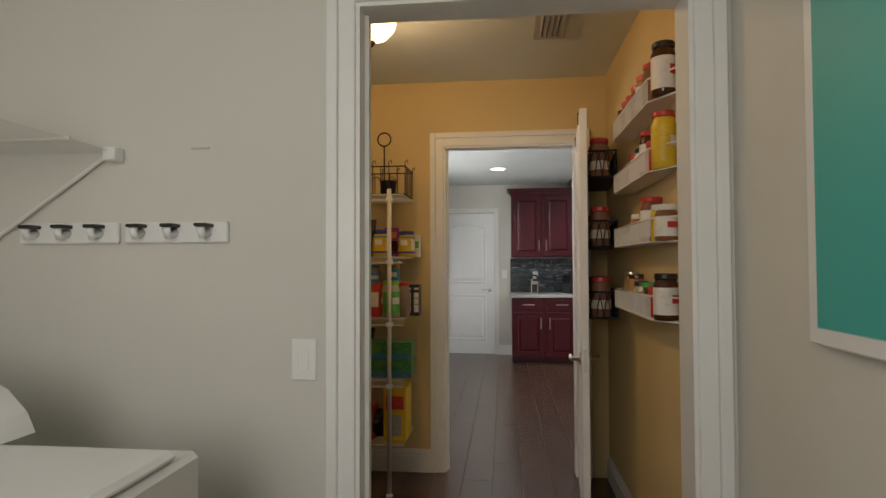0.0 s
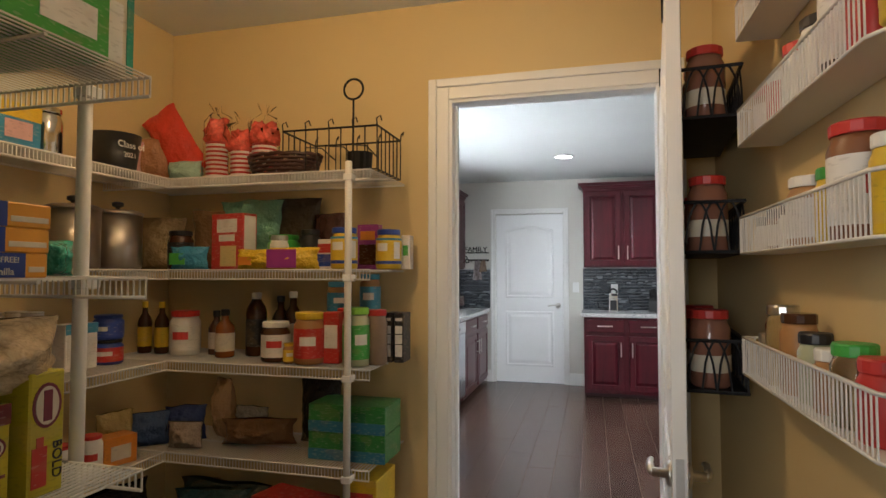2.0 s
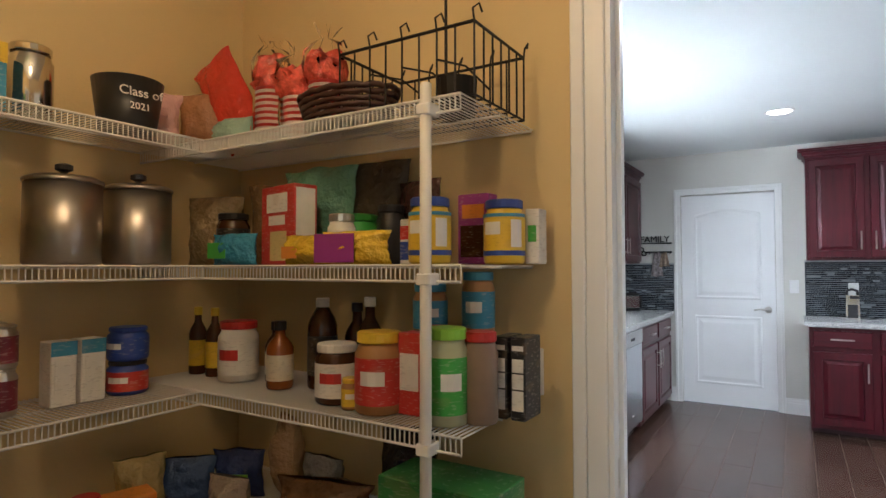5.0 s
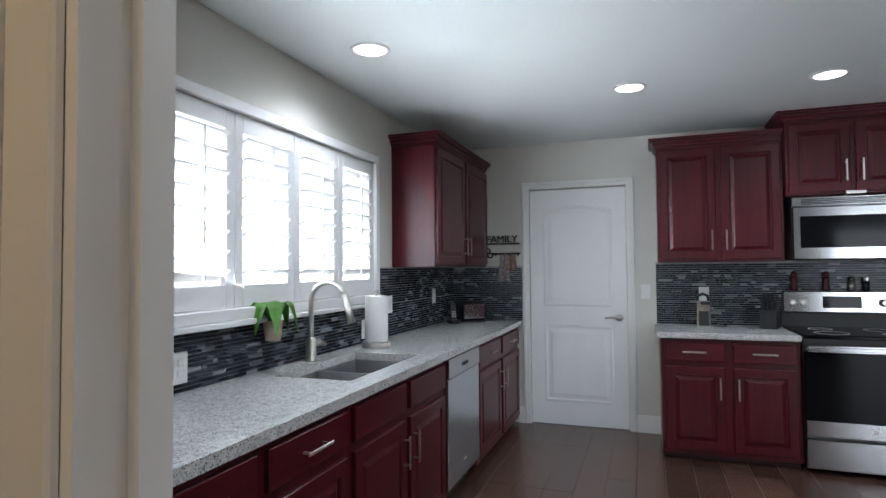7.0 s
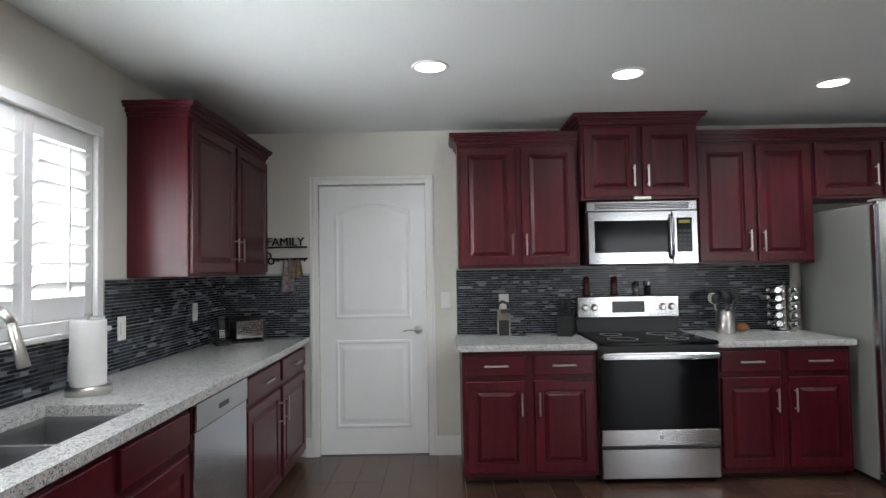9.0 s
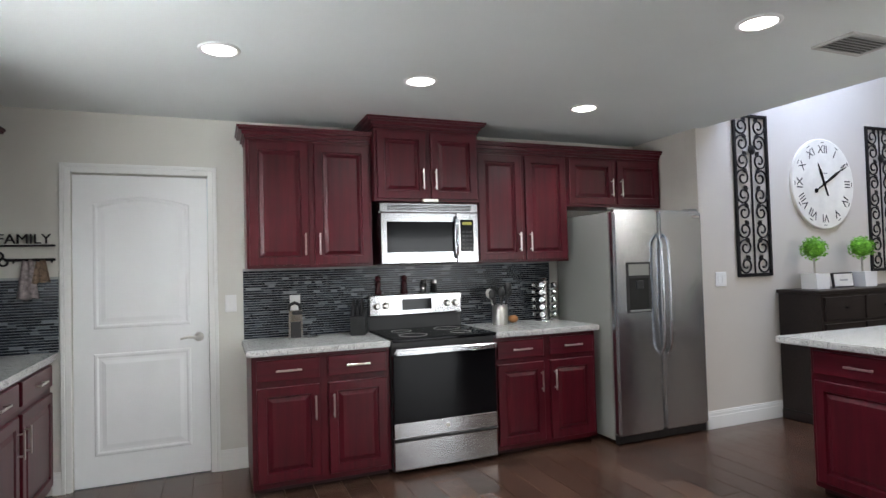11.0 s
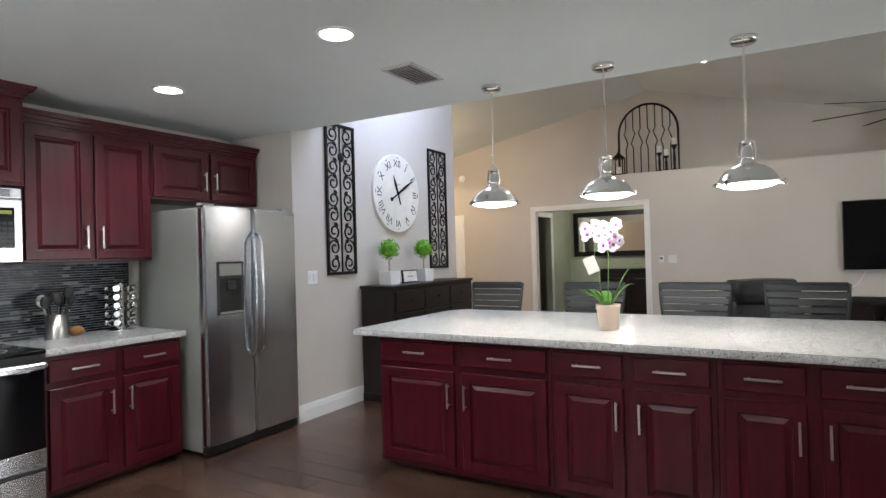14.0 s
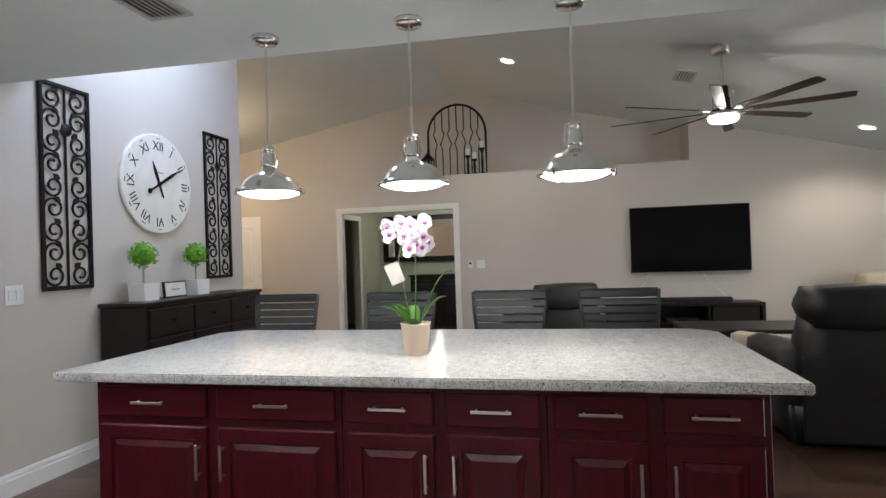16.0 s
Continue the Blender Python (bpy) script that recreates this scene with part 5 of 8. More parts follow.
carton("snack_box", -0.677, 3.11, S2, 0.09, 0.05, 0.18, PURPLE, "purple and brown snack box", ((0.1, 0.1, 0.9, 0.55, BROWN), (0.15, 0.65, 0.85, 0.85, ORANGE)))
carton("salt_box", -0.524, 3.13, S2, 0.036, 0.05, 0.135, LABEL, "white and green slim box", ((0.2, 0.4, 0.8, 0.7, GREENP),))
# third shelf
jar("coffee_can", -1.55, 2.7, S3, 0.052, 0.09, BLUE, BLACKP, "blue and red coffee can", "can", RED, 0.012)
jar("coffee_can", -1.55, 2.7, S3 + 0.0905, 0.052, 0.09, BLUE, BLUE, "blue and red can stacked on another", "can", BLUE, 0.012)
for y in (2.545, 2.475):
    carton("milk_carton", -1.55, y + 0.05, S3, 0.06, 0.06, 0.16, LABEL, "white and blue shelf-stable carton", ((0.0, 0.78, 1.0, 1.0, SKYP), (0.15, 0.2, 0.85, 0.7, LABEL)), 90)
for x in (-1.64, -1.555):
    bottle("soy_bottle", x, 2.98, S3, 0.028, 0.215, BROWN, YELLOW, "dark soy sauce bottle with a yellow label", YELLOW)
jar("fluff_jar", -1.44, 2.98, S3, 0.06, 0.18, LABEL, RED, "white marshmallow jar with a red lid", "jar", LABEL, 0.024)
bottle("sauce_bottle", -1.32, 3.02, S3, 0.032, 0.18, BROWN, BLACKP, "dark glass sauce bottle with label", LABEL)
bottle("syrup_bottle", -1.237, 2.96, S3, 0.038, 0.19, AMBER, BLACKP, "amber syrup bottle with a cream label", CREAM)
bottle("ketchup_bottle", -1.14, 3.03, S3, 0.042, 0.255, BROWN, LABEL, "tall dark sauce bottle with a white cap", BLACKP, "bottle", 0.25)
bottle("wine_bottle", -0.99, 3.06, S3, 0.036, 0.26, BROWN, LABEL, "dark bottle with a pale label", LABEL)
bottle("sauce_bottle", -1.07, 3.1, S3, 0.036, 0.24, BROWN, BLACKP, "dark bottle at the back of the shelf", BLACKP)
jar("spread_jar", -0.985, 2.92, S3, 0.055, 0.15, BROWN, LABEL, "chocolate spread jar with a white lid", "jar", LABEL, 0.022)
jar("yeast_jar", -0.905, 2.88, S3, 0.022, 0.075, TANP, YELLOW, "tiny yellow seasoning jar", "jar", YELLOW, 0.012)
jar("peanut_butter_jar", -0.832, 2.9, S3, 0.058, 0.19, TANP, YELLOW, "peanut butter jar with a red wrapper and yellow lid", "jar", RED, 0.026)
carton("chili_carton", -0.745, 2.93, S3, 0.065, 0.06, 0.19, RED, "red chili seasoning carton with print", ((0.1, 0.3, 0.9, 0.75, LABEL),))
jar("peanut_jar", -0.79, 3.06, S3, 0.045, 0.17, TANP, SKYP, "peanut butter jar with a teal lid", "jar", SKYP, 0.022)
jar("peanut_jar", -0.79, 3.06, S3 + 0.171, 0.045, 0.13, TANP, SKYP, "peanut butter jar stacked on another", "jar", SKYP, 0.022)
jar("peanut_jar", -0.67, 3.1, S3, 0.042, 0.17, TANP, SKYP, "peanut butter jar at the back", "jar", SKYP, 0.022)
jar("peanut_jar", -0.67, 3.1, S3 + 0.171, 0.042, 0.16, TANP, SKYP, "blue-lidded jar stacked on another", "jar", SKYP, 0.022)
jar("seasoning_jar", -0.642, 2.895, S3, 0.05, 0.21, HERB, LIME, "clear jar of herbs with a lime lid", "jar", GREENP, 0.025, 20)
jar("powder_jar", -0.72, 2.99, S3, 0.042, 0.2, TANP, RED, "jar of powder with a red lid", "jar", RED, 0.022)
jar("powder_jar", -0.58, 2.94, S3, 0.04, 0.2, tint("grey_powder", (0.24, 0.17, 0.12)), RED, "jar of ground spice with a red lid", "jar", None, 0.022)
for x in (-0.555, -0.51):
    carton("tea_box", x + 0.0, 3.03, S3, 0.036, 0.09, 0.185, BLACKP, "black and white slim tea box", ((0.12, 0.12, 0.88, 0.36, LABEL), (0.12, 0.38, 0.88, 0.56, LABEL), (0.12, 0.58, 0.88, 0.74, LABEL), (0.12, 0.84, 0.88, 0.9, LABEL)))
# lower shelves
for k in range(2):
    t = carton("wipes_pack", -0.675, 2.97, S4 + 0.101 * k, 0.3, 0.17, 0.099, tint("wipes_green", (0.03, 0.2, 0.05), 0.3), "green and blue soft pack of wipes", ((0.0, 0.0, 1.0, 0.4, tint("wipes_blue", (0.03, 0.16, 0.28), 0.3)), (0.42, 0.4, 0.75, 0.75, tint("deep_green", (0.02, 0.15, 0.06)))), 0, "wipes pack", "wipes packs")
bag("paper_bag", -1.1, 3.0, S4, 0.3, 0.16, 0.1, KRAFT, "brown paper bag lying folded", 15, 0, 22)
bag("black_bag", -0.87, 3.08, S4, 0.18, 0.14, 0.26, BLACKP, "black plastic bag against the wall", 0, 0, 23)
bag("fruit_bag", -1.42, 2.97, S4, 0.16, 0.12, 0.14, tint("navy_bag", (0.03, 0.05, 0.16), 0.3), "blue and green snack bag", 30, 0, 24, ((0.3, 0.2, 0.8, 0.6, LIME),))
bag("bread_bag", -1.3, 3.05, S4, 0.1, 0.1, 0.24, tint("bread_film", (0.42, 0.26, 0.14), 0.3), "clear bag of bread leaning at the corner", -20, 0, 25)
bag("grey_bag", -1.2, 3.1, S4, 0.16, 0.1, 0.12, tint("grey_film", (0.2, 0.19, 0.18), 0.3), "grey crumpled plastic snack bag", 0, 0, 26)
carton("trash_bag_box", -0.9, 2.93, S5, 0.3, 0.16, 0.2, RED, "red and black trash bag box", ((0.0, 0.0, 1.0, 0.35, BLACKP), (0.5, 0.45, 0.95, 0.8, LABEL)), -14)
carton("storage_bag_box", -0.62, 2.98, S5, 0.13, 0.2, 0.3, YELLOW, "yellow and red storage bag box", ((0.1, 0.6, 0.9, 0.85, RED), (0.2, 0.1, 0.8, 0.5, tint("grey_print", (0.3, 0.32, 0.34)))))
bag("dark_sack", -1.25, 3.0, S5, 0.42, 0.24, 0.2, tint("dark_film", (0.03, 0.045, 0.04), 0.2), "dark shiny plastic sack of goods", 0, 0, 27)
bag("dark_sack", -1.55, 2.7, S5, 0.36, 0.24, 0.24, BLACKP, "black plastic sack in the corner", 80, 0, 28)

# goods on the side shelves
carton("lollipop_bag", -1.56, 2.32, S1, 0.15, 0.06, 0.16, SKYP, "bright yellow and blue candy bag", ((0.0, 0.7, 1.0, 1.0, YELLOW), (0.2, 0.3, 0.8, 0.65, PINKP)), 90, "candy bag")
jar("steel_canister", -1.6, 2.47, S1, 0.05, 0.19, tint("polished_steel", (0.6, 0.58, 0.55), 0.14, 1.0), tint("polished_steel", (0.6, 0.58, 0.55), 0.14, 1.0), "tall polished steel canister", "canister")
cup = thing("graduation_bucket", pose(-1.5, 2.66, S1), "black plastic bucket with white graduation lettering", "bucket")
part("body", rings([(0.068, 0), (0.07, 0.004), (0.088, 0.135), (0.083, 0.135), (0.066, 0.008)], 28, None, False), BLACKP, cup, "", None, True)
part("bottom", rings([(0.066, 0.002), (0.066, 0.006)], 28), BLACKP, cup)
lettering("Class of", 0.034, LABEL, cup, pose(0.084, -0.012, 0.09, 83, 0, 82), label="white script lettering")
lettering("2021", 0.026, LABEL, cup, pose(0.08, -0.012, 0.055, 83, 0, 82), label="white lettering")
bag("gold_bag", -1.6, 2.78, S1, 0.18, 0.1, 0.16, PINKP, "clear bag with red print", 60, 0, 41)
bag("dark_snacks", -1.56, 2.13, S1, 0.22, 0.14, 0.15, BLACKP, "dark crumpled bag of snacks", 90, 0, 42)
bag("tan_snacks", -1.55, 1.9, S1, 0.22, 0.14, 0.16, tint("tan_bag", (0.3, 0.22, 0.12), 0.35), "tan crumpled bag of snacks", 90, 0, 43)
S1B = S1 - 0.02
WAFER = tint("wafer_yellow", (0.72, 0.33, 0.035), 0.4)
for k in range(3):
    t = thing("wafer_box", pose(-0.645, 1.494 + 0.002 * k, S2 - 0.022 + 0.0355 * k, 0, 0, 90), "long blue and orange vanilla wafer box", "wafer box", "stack of wafer boxes")
    part("body", box(-0.125, -0.06, 0, 0.125, 0.06, 0.0352, 0.002), WAFER, t)
    q0, q, c = (-0.1255, 0.058, 0.012) if k else (0.008, 0.09, 0.047)
    part("print", box(q0, -0.0608, 0.0005, q, -0.0595, 0.0349), BLUE, t, "blue printed half")
    lettering("SUGAR FREE!", 0.0115, LABEL, t, pose(c, -0.0612, 0.025, 90, 0, 0), label="white sugar free lettering")
    lettering("Vanilla", 0.014, LABEL, t, pose(c + 0.008, -0.0612, 0.0085, 90, 0, 0), label="white vanilla lettering")
    part("wafer_print", box(q + 0.005, -0.0606, 0.008, 0.12, -0.0595, 0.016, 0.0005), CREAM, t, "pale printed wafer")
bag("teal_pouch", -0.7, 1.71, S2 - 0.02, 0.09, 0.1, 0.06, TEALP, "shiny teal foil snack pouch", 70, 0, 44)
bag("chip_pouch", -1.5, 2.26, 1.335, 0.1, 0.1, 0.17, tint("green_yellow", (0.2, 0.32, 0.05), 0.3), "green and yellow snack pouch", 80, 0, 45)
for i, (x, y) in enumerate(((-1.5, 1.86), (-1.6, 1.87), (-1.5, 1.95), (-1.58, 1.96), (-1.5, 2.04), (-1.6, 2.05), (-1.5, 2.13), (-1.6, 2.14), (-1.6, 2.24))):
    jar("food_can", x, y, S3, 0.036, 0.11, M_NICKEL, M_NICKEL, "steel food can with a dark red label" if i % 2 else "steel food can with a white label", "can", MAROON if i % 2 else LABEL, 0.006, 18, True, 1.0, "food cans")
    if i not in (0, 3):
        jar("food_can", x, y, S3 + 0.1101, 0.036, 0.1, M_NICKEL, M_NICKEL, "steel food can stacked on another", "can", MAROON, 0.006, 18, True, 1.0, "food cans")
carton("drink_box", -1.44, 2.27, S3 - 0.0, 0.15, 0.07, 0.1, RED, "red box of drink mix", ((0.3, 0.15, 0.7, 0.55, LABEL), (0.2, 0.65, 0.8, 0.85, PINKP)), 90)
TACO = tint("lime_yellow_card", (0.5, 0.43, 0.02), 0.4)


def oval(parent, x, z, w, h, y, mat, label):
    part("emblem", plate([(w * math.cos(2 * math.pi * q / 20), h * math.sin(2 * math.pi * q / 20)) for q in range(20)], 0, 0.0008), mat, parent, label, pose(x, y, z, 90))


for y in (1.42, 1.49, 1.565):
    t = carton("taco_box", -0.7, y, S3, 0.066, 0.16, 0.148, TACO, "lime yellow and maroon taco shell box", ((0.0, 0.8, 1.0, 1.0, MAROON), (0.1, 0.08, 0.28, 0.36, MAROON), (0.4, 0.3, 0.9, 0.33, MAROON), (0.4, 0.22, 0.8, 0.25, MAROON)), 90, "box", "taco boxes")
    oval(t, 0.0, 0.088, 0.026, 0.018, -0.0812, MAROON, "maroon oval emblem")
    oval(t, 0.0, 0.088, 0.022, 0.0145, -0.082, CREAM, "cream oval emblem")
    part("emblem_bar", box(-0.017, -0.0838, 0.083, 0.017, -0.0829, 0.092), MAROON, t)
t = carton("taco_kit_box", -0.69, 1.647, S3, 0.058, 0.16, 0.185, TACO, "tall lime yellow and red taco kit box", ((0.08, 0.08, 0.5, 0.4, RED), (0.2, 0.4, 0.4, 0.48, RED)), 90)
oval(t, -0.002, 0.135, 0.024, 0.034, -0.0812, MAROON, "maroon oval emblem")
oval(t, -0.002, 0.135, 0.019, 0.029, -0.082, CREAM, "cream oval emblem")
part("emblem_bar", box(-0.009, -0.0838, 0.112, 0.005, -0.0829, 0.158), MAROON, t)
lettering("BOLD", 0.022, BLACKP, t, pose(0.016, -0.0815, 0.05, 90, 90, 0), label="black bold lettering")
bag("tortilla_bag", -0.69, 1.54, S3 + 0.1485, 0.38, 0.2, 0.115, paint("tortilla_film", (0.5, 0.39, 0.25), 0.2, var=0.35, scale=22), "large clear crumpled bag of tortillas on the boxes", 90, 0, 46)
top = carton("diaper_box", -0.76, 1.55, S1B, 0.33, 0.36, 0.13, GREENP, "large green and white carton", ((0.1, 0.3, 0.5, 0.8, LABEL), (0.2, 0.4, 0.4, 0.7, RED), (0.62, 0.2, 0.92, 0.6, LABEL)), 90)
t = carton("juice_carton", -0.65, 1.755, S1B, 0.06, 0.1, 0.15, CREAM, "cream and teal juice carton", ((0.1, 0.1, 0.6, 0.8, LABEL), (0.75, 0.0, 1.0, 1.0, TEALP)), 90)
carton("blue_carton", -1.15, 1.56, S1B, 0.3, 0.36, 0.16, BLUE, "blue carton with red print", ((0.1, 0.3, 0.6, 0.8, RED),), 90)
bag("dark_bundle", -1.1, 1.58, S2 - 0.02, 0.36, 0.24, 0.2, BLACKP, "dark plastic bundle on the wire shelf", 0, 0, 51)
carton("cereal_box", -1.0, 1.58, S3, 0.2, 0.08, 0.27, MAROON, "maroon cereal box on the wire shelf", ((0.1, 0.5, 0.9, 0.9, ORANGE),), 90)
bag("snack_bundle", -1.2, 1.57, S4, 0.5, 0.26, 0.2, tint("tan_bag", (0.3, 0.22, 0.12), 0.35), "tan crumpled bundle of snack bags", 0, 0, 52)
for y in (2.34, 2.43, 2.55):
    jar("spice_tin", -1.46, y, S4, 0.036, 0.13, LABEL, RED, "white tin with a red lid", "tin", LABEL, 0.012, 16, True, 1.0, "white tins")
carton("cookie_box", -1.47, 2.66, S4, 0.12, 0.08, 0.1, ORANGE, "small orange cookie box", ((0.2, 0.2, 0.8, 0.7, CREAM),), 75)


# loose packs that fill the shelves
for nm, x, y, z, w, d, h, c, lab, rz, sd in (
    ("brown_pouch", -1.36, 3.06, S2, 0.2, 0.09, 0.25, (0.2, 0.12, 0.06), "brown crumpled pouch with a clear window", 20, 61),
    ("snack_pouch", -0.85, 3.1, S2, 0.16, 0.08, 0.23, (0.07, 0.03, 0.025), "dark red and brown snack pouch", -12, 62),
    ("snack_pouch", -1.63, 2.28, S2, 0.12, 0.08, 0.2, (0.22, 0.1, 0.04), "brown and orange snack pouch", 80, 63),
    ("flour_bag", -1.55, 2.74, S4, 0.14, 0.1, 0.16, (0.4, 0.3, 0.12), "yellow and cream bag of mix", 70, 64),
    ("foil_bag", -1.52, 2.86, S4, 0.18, 0.12, 0.13, (0.05, 0.09, 0.2), "shiny dark blue snack bag", 40, 65),
    ("foil_bag", -1.35, 2.88, S4, 0.14, 0.1, 0.1, (0.32, 0.25, 0.2), "crumpled clear plastic snack bag", 10, 66),
    ("trash_bag_roll", -1.25, 2.92, S5, 0.3, 0.2, 0.2, (0.02, 0.05, 0.06), "dark teal crumpled plastic bag", 15, 67),
    ("red_pouch", -0.98, 2.95, S5, 0.26, 0.14, 0.14, (0.3, 0.03, 0.02), "red and black snack bag lying down", -10, 68),
    ("black_pouch", -0.76, 2.97, S5, 0.2, 0.14, 0.16, (0.02, 0.02, 0.022), "black plastic bag of supplies", 5, 69),
):
    bag(nm, x, y, z, w, d, h, tint(nm + str(sd), c, 0.3), lab, rz, 0, sd)
for i, (x, y) in enumerate(((-1.47, 1.78), (-1.56, 1.79), (-1.46, 1.7), (-1.55, 1.7), (-1.46, 1.62), (-1.63, 2.33), (-1.63, 2.41), (-1.55, 2.4))):
    jar("food_can", x, y, S3, 0.036, 0.11, M_NICKEL, M_NICKEL, "steel food can with a dark red label", "can", MAROON if i % 3 else RED, 0.006, 18, True, 1.0, "food cans")
    jar("food_can", x, y, S3 + 0.1101, 0.036, 0.1, M_NICKEL, M_NICKEL, "steel food can stacked on another", "can", MAROON if i % 2 else LABEL, 0.006, 18, True, 1.0, "food cans")

# white wire spice racks on the east wall
def rack(z, label):
    r = thing("spice_rack", pose(0.628, 2.02, z, 0, 0, -90), label, "spice rack", "white wall spice racks")
    # local x runs towards the laundry, local -y into the room
    w, d, h, e = 0.41, 0.095, 0.085, 0.24
    part("tray", plate([(-w, -d), (e, -d), (w, -0.006), (w, -0.002), (-w, -0.002)], -0.002, 0.002), M_WIRE, r, "white mesh bottom")
    bm = bmesh.new()
    tube([(-w, -0.004, h), (-w, -d, h), (e, -d, h), (w, -0.004, h)], 0.0035, bm, 6)
    tube([(-w, -0.004, 0), (-w, -d, 0), (e, -d, 0), (w, -0.004, 0)], 0.003, bm, 6)
    part("rim", bm, M_WIRE, r, "", None, True)
    bm = bmesh.new()
    n = 44
    for i in range(n + 1):
        x = -w + (e + w) * i / n
        box(x - 0.0014, -d - 0.001, 0, x + 0.0014, -d + 0.001, h, 0, bm)
    for i in range(8):
        y = -d + (d - 0.008) * i / 7
        box(-w - 0.001, y - 0.002, 0, -w + 0.001, y + 0.002, h, 0, bm)
    part("wire_lattice", bm, M_WIRE, r, "flat white bars")
    return r


G_S = "spice jars"
RZ = (1.875, 1.62, 1.365, 1.085)
for z in RZ:
    rack(z, "white wire spice rack screwed to the pantry wall")
for k, x in enumerate((0.6205,)):
    solid("rack_standard", box(0.622, 1.62, 1.12, 0.6295, 1.65, 2.2), M_WIRE, "white upright track behind the spice racks", "rack track")
SPICES = [
    (0, [(1.62, 0.055, 0.2, BROWN, BLACKP), (1.76, 0.048, 0.17, SPICE, RED), (1.88, 0.045, 0.16, TANP, RED), (1.99, 0.045, 0.15, SPICE, RED), (2.1, 0.042, 0.14, TANP, RED), (2.2, 0.042, 0.14, SPICE, RED), (2.31, 0.04, 0.13, SPICE, BLACKP)]),
    (1, [(1.63, 0.05, 0.21, YELLOW, RED), (1.76, 0.035, 0.13, RED, RED), (1.86, 0.036, 0.19, BROWN, RED), (1.96, 0.036, 0.14, LABEL, BLACKP), (2.06, 0.036, 0.13, LABEL, RED), (2.17, 0.034, 0.11, RED, LABEL), (2.28, 0.034, 0.11, TANP, RED)]),
    (2, [(1.61, 0.04, 0.13, SPICE, LABEL), (1.71, 0.03, 0.14, YELLOW, LABEL), (1.82, 0.047, 0.18, SPICE, RED), (1.93, 0.026, 0.13, YELLOW, GREENP), (2.03, 0.04, 0.13, TANP, LABEL), (2.14, 0.026, 0.09, LABEL, BLACKP), (2.23, 0.026, 0.09, SPICE, BLACKP), (2.32, 0.026, 0.08, LABEL, BLACKP)]),
    (3, [(1.63, 0.05, 0.17, BROWN, BLACKP), (1.76, 0.035, 0.12, RED, RED), (1.86, 0.034, 0.13, CLEAR, GREENP), (1.95, 0.03, 0.11, TANP, LABEL), (2.03, 0.03, 0.13, HERB, BLACKP), (2.12, 0.034, 0.16, TANP, BROWN), (2.22, 0.034, 0.17, CLEAR, M_NICKEL), (2.32, 0.026, 0.1, CLEAR, M_NICKEL)]),
]
for row, goods in SPICES:
    for k, (y, r, h, body, lid) in enumerate(goods):
        band = (LABEL if body in (SPICE, TANP, BROWN) and k % 2 == 0 else None) if body is not YELLOW else YELLOW
        kind_word = "glass" if body is CLEAR else "plastic"
        jar("spice_jar", 0.578, 1.73 + (y - 1.62) * 0.93, RZ[row] + 0.0025, min(r, 0.043), h * 0.97, body, lid, f"{kind_word} spice jar with a screw lid in a wire rack", "spice jar", band, 0.02, 16, True, 1.0, G_S)

# over-door rack of black baskets on the pantry side of the open door
DM = pose(0.445, 3.19, 0, 0, 0, -90 - 5.5)


def door_basket(z):
    b = thing("door_basket", DM @ pose(0.40, 0.041, z), "black wire basket with arches hung on the door", "door basket", "black door baskets")
    w, d, h = 0.27, 0.14, 0.13
    part("bottom", box(-w, 0, 0, w, d, 0.004), M_IRON, b)
    bm = bmesh.new()
    for zz in (0.003, h):
        tube([(-w, 0, zz), (-w, d, zz), (w, d, zz), (w, 0, zz)], 0.005, bm, 6)
    part("rim", bm, M_IRON, b)
    bm = bmesh.new()

    def arch(p0, p1):
        pts = []
        for k in range(9):
            u = k / 8
            q = Vector(p0).lerp(Vector(p1), u)
            pts.append((q.x, q.y, h * math.sin(math.pi * u) ** 0.6))
        tube(pts, 0.0028, bm, 5)
    for i in range(9):
        x = -w + i * 2 * w / 10
        arch((x, d, 0), (x + 4 * w / 10 if x + 4 * w / 10 <= w else w, d, 0))
    for i in range(3):
        arch((w, d * i / 4, 0), (w, d * (i + 2) / 4, 0))
        arch((-w, d * i / 4, 0), (-w, d * (i + 2) / 4, 0))
    part("wire_lattice", bm, M_IRON, b)
    return b


BZ = (1.715, 1.37, 1.02)
for z in BZ:
    door_basket(z)
hang = thing("door_rack", DM @ pose(0.40, 0.036, 0), "black metal strap frame hooked over the door", "door rack")
bm = bmesh.new()
for x in (-0.275, 0.275):
    box(x - 0.012, 0.0005, 0.9, x + 0.012, 0.0045, 2.04, 0, bm)
    box(x - 0.012, -0.04, 2.0325, x + 0.012, 0.0045, 2.0365, 0, bm)
    box(x - 0.012, -0.0415, 1.98, x + 0.012, -0.0375, 2.0365, 0, bm)
part("strap", bm, M_IRON, hang)
RJ = random.Random(3)
for bi, z in enumerate(BZ):
    for x, c, h in ((0.19, SPICE, 0.2), (0.06, TANP if bi else CREAM, 0.19), (-0.08, SPICE, 0.18), (-0.2, CREAM, 0.19)):
        if bi == 1 and x in (0.06, -0.2):
            continue
        m = DM @ pose(0.40 + x, 0.041 + 0.062, z + 0.0045)
        p = m.translation
        j = jar("storage_jar", p.x, p.y, p.z, 0.05, h, tint("jar_" + str(RJ.randrange(4)), (0.2 + 0.1 * RJ.random(), 0.12, 0.08), 0.1), RED, "clear jar of spices with a red lid", "storage jar", None, 0.024, 16, True, 1.0, "red-lidded storage jars")
        part("wrapper", rings([(0.0506, h * 0.2), (0.0506, h * 0.42)], 16, None, False), CREAM, j, "pale paper label", None, True)

